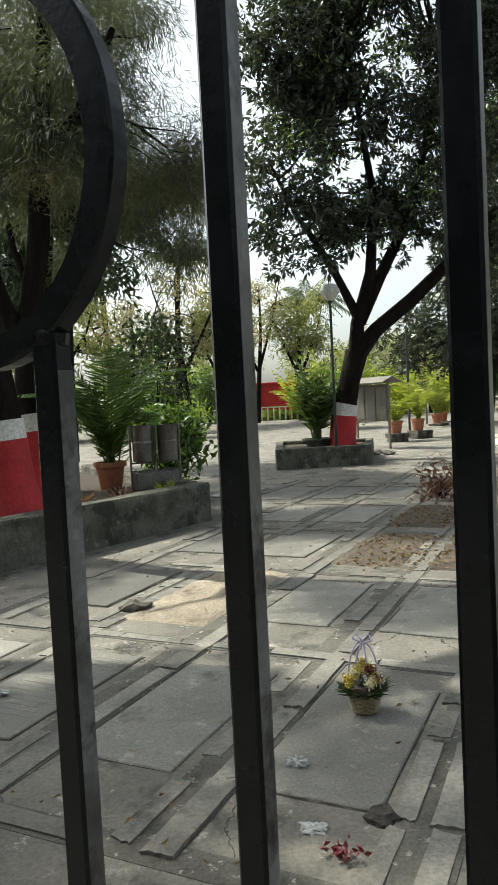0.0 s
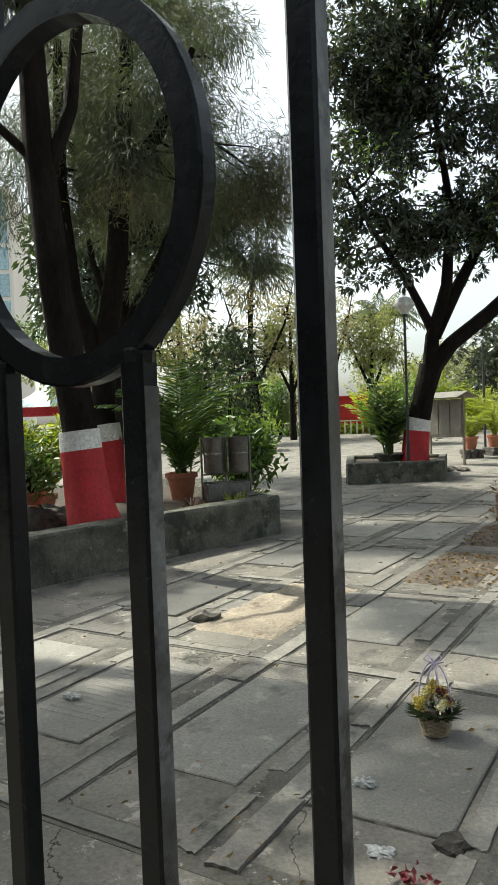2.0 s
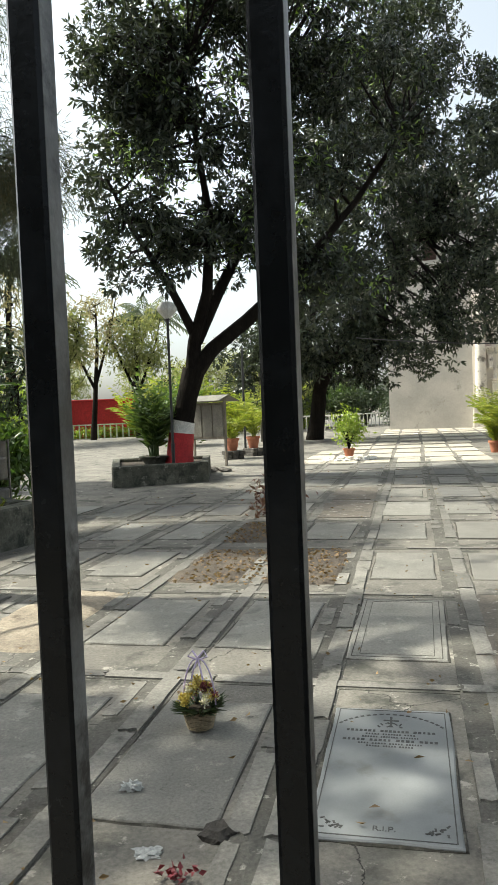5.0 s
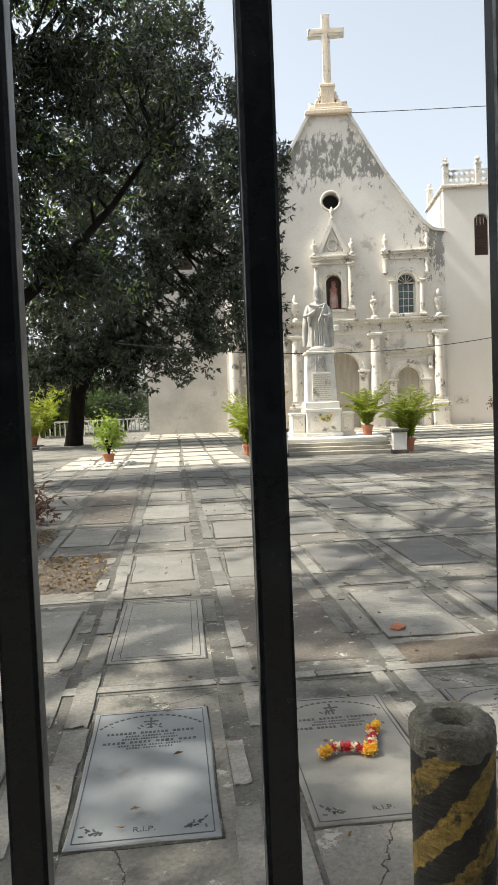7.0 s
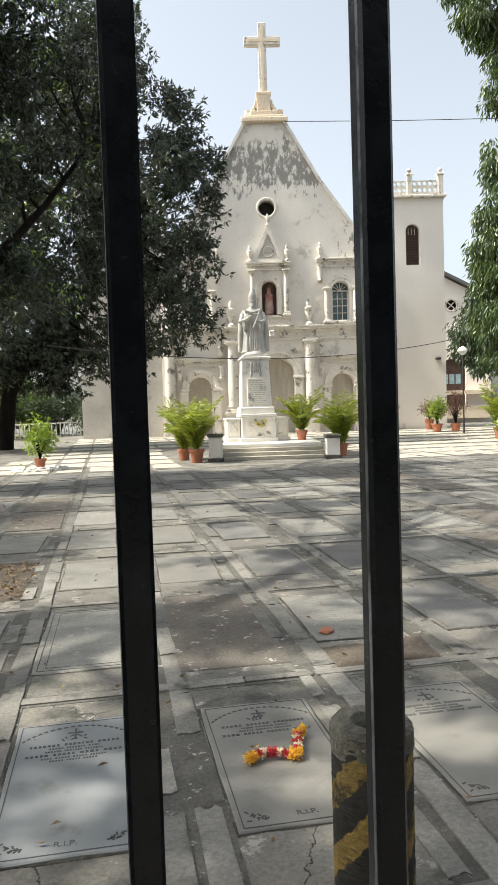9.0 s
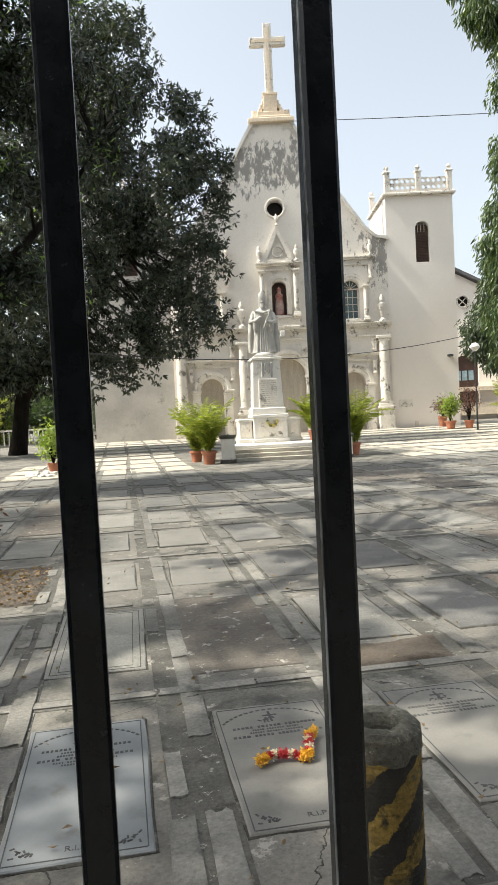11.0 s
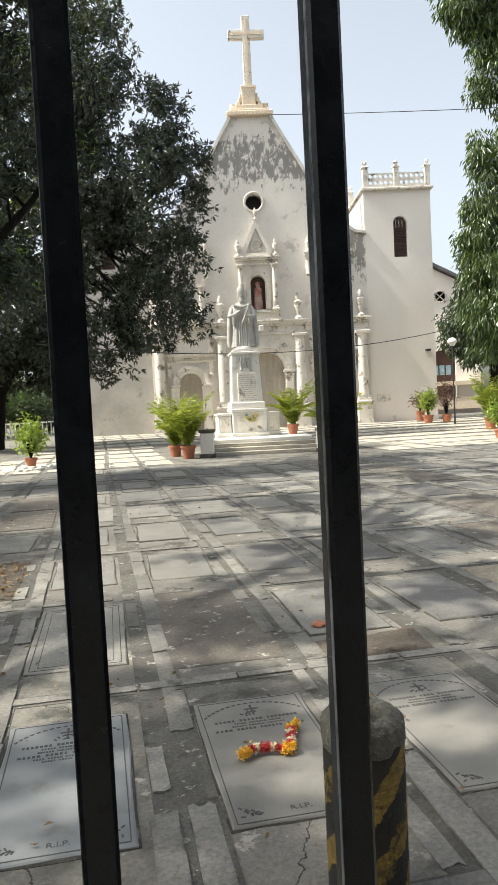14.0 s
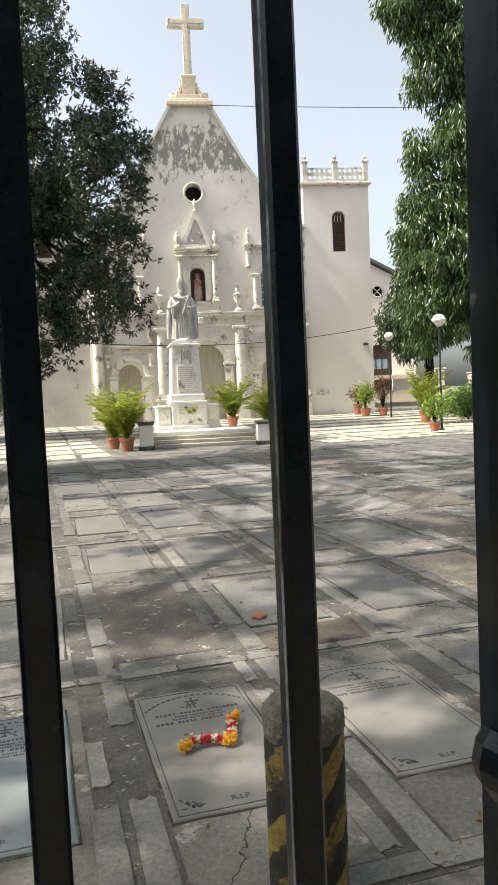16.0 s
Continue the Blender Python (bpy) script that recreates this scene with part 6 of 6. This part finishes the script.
tube(bm, [(0, 0, 3.9), (0, 0, 3.98)], [0.06, 0.03], 10)
o = part("metal_pole", bm, M_post, None)
o.matrix_world = pose(5.95, 27.0, 0)
top(o, "thin dark painted metal pole", "pole")

# ---- raised bed with trees on the left ----
def wall_run(name, a, b, h, w, label, mat=M_wall):
    a, b = Vector(a), Vector(b)
    d = b - a
    bm = bmesh.new()
    n = max(4, int(d.length / 0.35))
    g = []
    nrm = Vector((-d.y, d.x, 0)).normalized() * w / 2
    for k in range(n + 1):
        p = a + d * k / n
        j = lambda q: 0.018 * noise.noise(p * 1.9 + Vector((q, 0, 0)))
        g.append([bm.verts.new(p + nrm * (1 + j(1)) + Vector((0, 0, -0.05))), bm.verts.new(p + nrm + Vector((0, 0, h - 0.03 + j(2)))), bm.verts.new(p + nrm * 0.85 + Vector((0, 0, h + j(3)))),
                  bm.verts.new(p - nrm * 0.85 + Vector((0, 0, h + j(4)))), bm.verts.new(p - nrm + Vector((0, 0, h - 0.03 + j(5)))), bm.verts.new(p - nrm * (1 + j(6)) + Vector((0, 0, -0.05)))])
    for p, q in zip(g, g[1:]):
        for k in range(5):
            bm.faces.new((p[k], q[k], q[k + 1], p[k + 1]))
    bm.faces.new(g[0])
    bm.faces.new(g[-1][::-1])
    o = part(name, bm, mat, None)
    return top(o, label, "wall", kind="structure")


wall_run("planter_wall_front", (-7.2, 1.2, 0), (-0.68, 10.1, 0), 0.52, 0.30, "low mossy rendered wall of the raised tree bed")
wall_run("planter_wall_end", (-0.86, 10.2, 0), (-3.2, 14.6, 0), 0.515, 0.30, "low mossy rendered end wall of the raised bed")
bm = bmesh.new()
vs4 = [bm.verts.new(p) for p in ((-7.2, 1.3, 0.36), (-0.8, 10.1, 0.36), (-3.2, 14.6, 0.36), (-14, 14.6, 0.36), (-14, 1.3, 0.36))]
bm.faces.new(vs4)
o = part("planter_soil", bm, M_soil, None)
top(o, "dark earth filling the raised tree bed", "soil", kind="structure")
# steel bins on their stand
bins = empty("bin_stand", pose(-1.38, 10.8, 0.36, 0, 0, 22), "pair of dented steel litter bins hung on a metal stand", "litter bins")
for x in (-0.37, 0.0, 0.37):
    bm = bmesh.new()
    tube(bm, [(x, 0, 0), (x, 0, 0.98)], 0.017, 8)
    part("post", bm, M_steel, bins)
for x in (-0.185, 0.185):
    b = part("bin", lathe([(0.145, 0.44), (0.15, 0.46), (0.152, 0.95), (0.158, 0.965), (0.145, 0.965), (0.14, 0.6)], 22, centre=(x, -0.02, 0)), M_steel, bins, "dented cylindrical steel bin", smooth=True)
    part("bin_band", lathe([(0.155, 0.70), (0.157, 0.72), (0.155, 0.74)], 22, centre=(x, -0.02, 0)), M_steel, b)
bm = bmesh.new()
for z in (0.30, 0.42):
    tube(bm, [(-0.37, 0, z), (0.37, 0, z)], 0.012, 6)
part("crossbar", bm, M_steel, bins)
part("lower_box", boxes(((0.0, 0.02, 0.16), (0.66, 0.3, 0.28)), bevel=0.02), M_steel, bins)
t = potted_palm(-2.15, 11.3, 0.36, 0.24, 0.42, 24, 2.7, 30, "tall potted palm in a cracked terracotta pot", L_bush)
bush("shrub", -1.7, 13.6, 0.36, 0.95, 2.9, 90, 0.15, L_dark, 100, "dark glossy shrub behind the bins")
bush("shrub", -1.25, 12.4, 0.3, 0.6, 1.2, 60, 0.2, L_bush, 101, "mixed green shrub beside the bins")
bush("potted_shrub", -3.45, 8.5, 0.66, 0.30, 0.55, 26, 0.13, L_bush, 102, "leafy green plant in a red pot on a block", pot_r=0.17, pot_h=0.14)
crumple("pot_block", 0.22, M_rock, pose(-3.45, 8.5, 0.34), "dark stone block under a pot", "stone", 55, 0.9)
potted_palm(-3.75, 9.6, 0.36, 0.2, 0.3, 26, 1.7, 33, "bushy yellow-green palm in the raised bed")
for k in range(14):
    crumple("rock", 0.12 + 0.1 * random.random(), M_rock, pose(-4.6 + 1.5 * random.random(), 8.1 + 2.2 * random.random(), 0.36, 0, 0, 60 * k), "dark rough rock in the raised bed", "rock", 60 + k, 0.7)
for k, (x, y) in enumerate([(-1.2, 10.25), (-1.75, 9.85), (-1.0, 10.7), (-2.2, 9.4)]):
    g = np.random.default_rng(140 + k)
    n = 26
    a = g.random(n) * 6.28
    o = link_mesh("rosette_plant", leaves_mesh("r", np.zeros((n, 3)), np.c_[np.cos(a), np.sin(a), 0.5 + 0.8 * g.random(n)], 0.26, 0.035, g), [L_areca, L_purple, L_bush_light, L_purple][k], None)
    o.matrix_world = pose(x, y, 0.37)
    top(o, "small spiky rosette plant at the bed's edge", "plant", "rosette plants")

# ---- second bed: mango tree, shrub, notice board ----
for nm, a, b in (("planter_wall_face", (0.62, 16.75, 0), (2.62, 17.0, 0)), ("planter_wall_side", (2.72, 16.9, 0), (3.2, 19.4, 0)), ("planter_wall_back", (3.3, 19.4, 0), (0.9, 19.9, 0)), ("planter_wall_west", (0.7, 16.85, 0), (0.85, 19.9, 0))):
    wall_run(nm, a, b, 0.46 + 0.004 * len(nm) % 0.01, 0.2, "low dark rendered wall round the mango tree")
bm = bmesh.new()
bm.faces.new([bm.verts.new(p) for p in ((0.7, 16.8, 0.38), (2.7, 16.95, 0.38), (3.2, 19.4, 0.38), (0.85, 19.8, 0.38))])
top(part("planter_soil_mango", bm, M_soil, None), "dark soil round the mango tree", "soil", kind="structure")
L_lady = leaf_material("lady_palm_leaves", (0.045, 0.085, 0.025), (0.12, 0.17, 0.05), 0.35)
t = empty("lady_palm", pose(1.75, 18.6, 0.38), "dense dark green lady palm in a round pot", "potted palm")
pot(t, 0.38, 0.20, M_wall)
palm(t, 0.15, 40, 2.15, 0.46, L_lady, 51, 10, 0.17, up=-0.5)
board = empty("notice_board", pose(3.75, 22.0, 0, 0, 0, -52) @ Matrix.Diagonal((0.82, 0.9, 0.84, 1)), "weathered glazed notice board under a tin roof", "notice board")
for x in (-0.78, 0.78):
    part("leg", boxes(((x, 0, 1.2), (0.07, 0.07, 2.4))), M_board, board)
part("cabinet", boxes(((0, 0, 1.62), (1.6, 0.14, 1.3)), bevel=0.01), M_board, board)
for x in (-0.53, 0, 0.53):
    part("door_panel", boxes(((x, -0.085, 1.62), (0.48, 0.02, 1.14)), bevel=0.004), M_tin, board)
bm = bmesh.new()
for s in (-1, 1):
    r = bmesh.ops.create_cube(bm, size=1.0)
    bmesh.ops.transform(bm, verts=r["verts"], matrix=pose(0, s * 0.24, 2.42, -s * 22, 0, 0) @ Matrix.Diagonal((2.0, 0.56, 0.03, 1)))
part("roof", bm, M_tin, board)
for k in range(7):
    crumple("rubble_stone", 0.16, M_rock, pose(3.3 + 0.5 * random.random(), 19.2 + 1.2 * random.random(), 0, 0, 0, 70 * k), "loose rubble slab beside the planter", "stone", 160 + k, 0.4)
bush("dry_plant", 2.85, 10.85, 0.0, 0.22, 0.30, 20, 0.12, L_purple, 170, "withered brown plant lying on a grave", "plant")

# ---- far edge: rail fence, red wall, hedge, tent, glass building ----
fence = empty("rail_fence", pose(-9.0, 49.0, 0, 0, 0, 2), "pale green metal rail fence", "fence")
for k in range(62):
    part("fence_picket", boxes(((k * 0.4, 0, 0.62), (0.09, 0.05, 1.1))), M_fence, fence)
for z in (0.18, 1.12):
    part("rail", boxes(((12.3, 0, z), (25.0, 0.07, 0.08))), M_fence, fence)
fence = empty("rail_fence", pose(16.0, 46.5, 0, 0, 0, 24), "pale metal rail fence near the church", "fence")
for k in range(30):
    part("fence_picket", boxes(((-6 + k * 0.4, 0, 0.62), (0.06, 0.05, 1.1))), M_globe, fence)
for z in (0.18, 1.12):
    part("rail", boxes(((0, 0, z), (12.2, 0.07, 0.08))), M_globe, fence)
redw = part("red_wall", boxes(((0, 0, 1.35), (4.6, 0.3, 2.7)), ((0, 0, 2.75), (4.8, 0.45, 0.12)), bevel=0.02), M_redwall, None)
redw.matrix_world = pose(1.3, 50.6, 0, 0, 0, -6)
top(redw, "bright red painted compound wall with coping", "wall", kind="structure")
g = np.random.default_rng(77)
pts = g.random((5200, 3)) * np.array([25, 0.7, 0.85]) + np.array([-9, 49.45, 0.05])
for k, (x, y) in enumerate([(-2.6, 51.8), (-4.2, 51.4), (4.4, 51.6), (6.0, 51.2)]):
    bush("garden_shrub", x, y, 0, 0.9, 2.4 + 0.3 * (k % 2), 70, 0.24, L_bush_light if k % 2 else L_far, 320 + k, "sunlit yellow-green garden shrub", spread=0.3)
hedge = link_mesh("clipped_hedge", leaves_mesh("clipped_hedge", pts, g.normal(size=pts.shape), 0.22, 0.13, g), L_bush_light, None)
top(hedge, "low clipped yellow-green hedge behind the rail fence", "hedge", kind="stuff")
for k in range(26):
    x = -16 + 1.35 * k
    if abs(x - 1.3) < 3.2:
        continue
    bush("hedge_shrub", x, 50.5 + 1.5 * math.sin(k * 1.7), 0, 1.0, 2.6 + 1.6 * abs(math.sin(k * 2.3)), 90, 0.26, [L_bush_light, L_bush, L_far][k % 3], 200 + k, "sunlit green hedge shrub along the fence", "shrub", spread=0.3)
for k in range(10):
    bush("garden_shrub", -9 + 1.5 * k, 36 + 3 * math.sin(k * 1.3), 0, 1.1, 2.2 + 0.8 * math.sin(k * 2.9), 70, 0.28, [L_bush_light, L_bush][k % 2], 240 + k, "leafy green garden shrub", spread=0.3) if not 4 < k < 9 else None
for k, (x, y) in enumerate([(4.6, 40), (6.5, 44), (9.5, 46), (12.3, 44), (3.4, 48.2)]):
    t = empty("banana_clump", pose(x, y, 0), "broad-leaved light green garden palm clump", "palm")
    palm(t, 0.2, 24, 4.4, 0.8, L_areca, 260 + k, 12, 0.14, up=0.2)
for k in range(12):
    bush("garden_shrub", 10.5 + 1.3 * k, 51 + 2.5 * math.sin(k * 1.9), 0, 1.5, 3.6 + 1.4 * math.sin(k * 2.7), 110, 0.30, L_dark, 280 + k, "tall leafy green shrub beyond the rail fence", spread=0.35)
def coconut(x, y, h, seed, lean=0.4):
    t = empty("coconut_palm", pose(x, y, 0), "tall coconut palm with drooping fronds", "palm tree")
    bm = bmesh.new()
    tube(bm, [(lean * (k / 6) ** 2, 0, h * k / 6) for k in range(7)], [0.24 - 0.02 * k for k in range(7)], 10)
    part("trunk", bm, M_bark, t)
    gg = np.random.default_rng(seed)
    mids, pos, d, ln = [], [], [], []
    for k in range(34):
        p, q, s = frond(mids, gg, (lean, 0, h), k * 2.4, 3.2 * gg.uniform(0.8, 1.1), 0.5 + 2.0 * gg.random(), 0.8, 24)
        pos += p; d += [v + np.array([0, 0, -0.7]) for v in q]; ln += s
    bm = bmesh.new()
    for mid in mids:
        tube(bm, mid[::3], 0.03, 4, False)
    part("midribs", bm, L_coco, t)["kind"] = "stuff"
    link_mesh("fronds", leaves_mesh("fronds", np.array(pos), np.array(d), np.array(ln), 0.09, gg), L_coco, t)
coconut(-4.1, 45, 9.9, 301)
coconut(3.6, 54, 8.0, 302, 1.2)
coconut(-7.6, 42, 11, 303, -0.5)
tent = empty("tent_stall", pose(-15.6, 42, 0, 0, 0, 20), "red and white tent stall with a blue-grey peaked top", "tent")
part("roof", lathe([(2.6, 2.6), (1.2, 3.3), (0.1, 4.1)], 4), M_glassblue, tent)
part("valance", boxes(((0, 0, 2.35), (3.8, 3.8, 0.5))), M_redwall, tent)
for sx in (-1.8, 1.8):
    for sy in (-1.8, 1.8):
        part("pole", boxes(((sx, sy, 1.2), (0.08, 0.08, 2.4))), M_tin, tent)
tall = empty("office_building", pose(-43.5, 84, 0, 0, 0, 12), "tall pale office building with blue glass front", "building")
part("wall", boxes(((0, 6, 15), (16, 12, 30))), M_tower, tall)
for z in range(9):
    for x in range(6):
        part("window", boxes(((-6.6 + 2.6 * x, -0.05, 2.4 + 3.2 * z), (2.3, 0.2, 2.7))), M_glassblue, tall)

# ---- unseen plain wall added behind the camera to darken the bars' reflections ----
sw = part("street_wall", boxes(((0, 0, 4.0), (60, 0.4, 8.0))), M_wall, None)
sw.matrix_world = pose(-4.0, -8.5, 0, 0, 0, -25)
top(sw, "unseen plain dark wall added behind the camera to darken reflections", "wall", kind="structure")

# ---- cables ----
def cable(a, b, sag, name="overhead_cable"):
    a, b = Vector(a), Vector(b)
    bm = bmesh.new()
    tube(bm, [a.lerp(b, k / 24) - Vector((0, 0, sag * 4 * (k / 24) * (1 - k / 24))) for k in range(25)], 0.02, 5)
    top(part(name, bm, M_cable, None), "thin black overhead cable", "cable")
cable((25.55, 30.7, 16.9), (46, 12, 15.9), 0.25)
cable((10.6, 27.2, 4.3), (33.5, 26.4, 5.15), 0.75)

# ---- kerb strips between the graves, stone by stone ----
kr = random.Random(9)
kerb_me = []
for k in range(6):
    me = bpy.data.meshes.new("kerb_stone")
    bm = rough_plate(1.0, 1.0, 1.0, 400 + k, 0.05)
    for v in bm.verts:
        v.co.z = {True: 1.0, False: v.co.z}[v.co.z > 0.99] if v.co.z > 0 else -1.5
    bm.to_mesh(me)
    bm.free()
    me.materials.append(M_kerb)
    kerb_me.append(me)
pave = empty("grave_kerbs", pose(0, 0, 0), "worn stone kerb strips edging the rows of graves", "kerb", kind="structure")
for i in range(-6, 16):
    u0 = 0.335 + CELL * i
    v1 = 19 if 2.0 < u0 < 8.5 else (13.5 if u0 < -3.6 else 22.5)
    v0 = 11.2 if u0 < -4.6 else 2.05
    if v1 > v0:
        o = new("joint_strip", bed_mesh)
        o.parent = pave
        o.matrix_world = field(u0 + 0.02, (v0 + v1) / 2, -0.001) @ Matrix.Diagonal((0.27, v1 - v0, 1, 1))
for j in range(-1, 9):
    v0 = 4.2 + ROW * j
    o = new("joint_strip", bed_mesh)
    o.parent = pave
    o.matrix_world = field(4.5 if v0 < 13 else 5.2, v0, -0.0022) @ Matrix.Diagonal((18.2 if v0 < 13 else 17.0, 0.15, 1, 1))
count, rest = 0, bmesh.new()
def kerb(u, v, w, d, h):
    global count
    m = field(u, v) @ pose(0, 0, 0, 0, 0, kr.uniform(-1.0, 1.0)) @ Matrix.Diagonal((w, d, h, 1))
    me = kr.choice(kerb_me)
    if v < 9.5 and -5 < u < 5.5 and count < 300:
        o = new("kerb_stone", me)
        o.parent = pave
        o.matrix_world = m
        count += 1
    else:
        n0 = len(rest.verts)
        rest.from_mesh(me)
        rest.verts.ensure_lookup_table()
        for vv in rest.verts[n0:]:
            vv.co = m @ vv.co
for i in range(-6, 16):
    u0 = 0.335 + CELL * i
    v = 2.1
    while v < 22.5:
        d = kr.uniform(0.35, 0.95)
        if not (u0 < -4.6 and v < 11 or (u0 < -3.6 and v > 13.5) or (v > 19 and 2.0 < u0 < 8.5)):
            if kr.random() > 0.03:
                kerb(u0 + 0.075 + kr.uniform(-0.008, 0.008), v + d / 2, kr.uniform(0.10, 0.14), d - 0.015, kr.uniform(0.009, 0.018))
            if kr.random() > 0.5:
                kerb(u0 - 0.085 + kr.uniform(-0.02, 0.02), v + d / 2, kr.uniform(0.07, 0.11), d * kr.uniform(0.5, 0.95), kr.uniform(0.007, 0.014))
        v += d
for j in range(-1, 10):
    v0 = 4.2 + ROW * j
    u = -5.5
    while u < 14:
        w = kr.uniform(0.4, 0.9)
        if kr.random() > (0.08 if j < 1 else 0.3) and not (u < -4.6 and v0 < 11 or (u < -3.6 and v0 > 13.5) or (v0 > 19 and 2.0 < u < 8.5)):
            kerb(u + w / 2, v0, w - 0.015, kr.uniform(0.07, 0.11), kr.uniform(0.008, 0.014))
        u += w
part("far_kerb_stones", rest, M_kerb, pave)["kind"] = "stuff"
rest = bmesh.new()
for j in range(9, 20):
    for i in range(-8, 26):
        u, v = -0.14 + CELL * i, 3.3 + ROW * j
        if v < 20 or (v < 31 and 2.0 < u < 8.8) or u < -3.6 + (v - 20) * 0.1:
            continue
        n0 = len(rest.verts)
        box(rest, (0, 0, 0), (kr.uniform(0.74, 0.88), kr.uniform(1.6, 2.0), 0.03))
        rest.verts.ensure_lookup_table()
        m = field(u + kr.uniform(-0.05, 0.05), v, 0.0)
        for vv in rest.verts[n0:]:
            vv.co = m @ vv.co
part("far_paving_slabs", rest, M_forecourt, pave)["kind"] = "stuff"
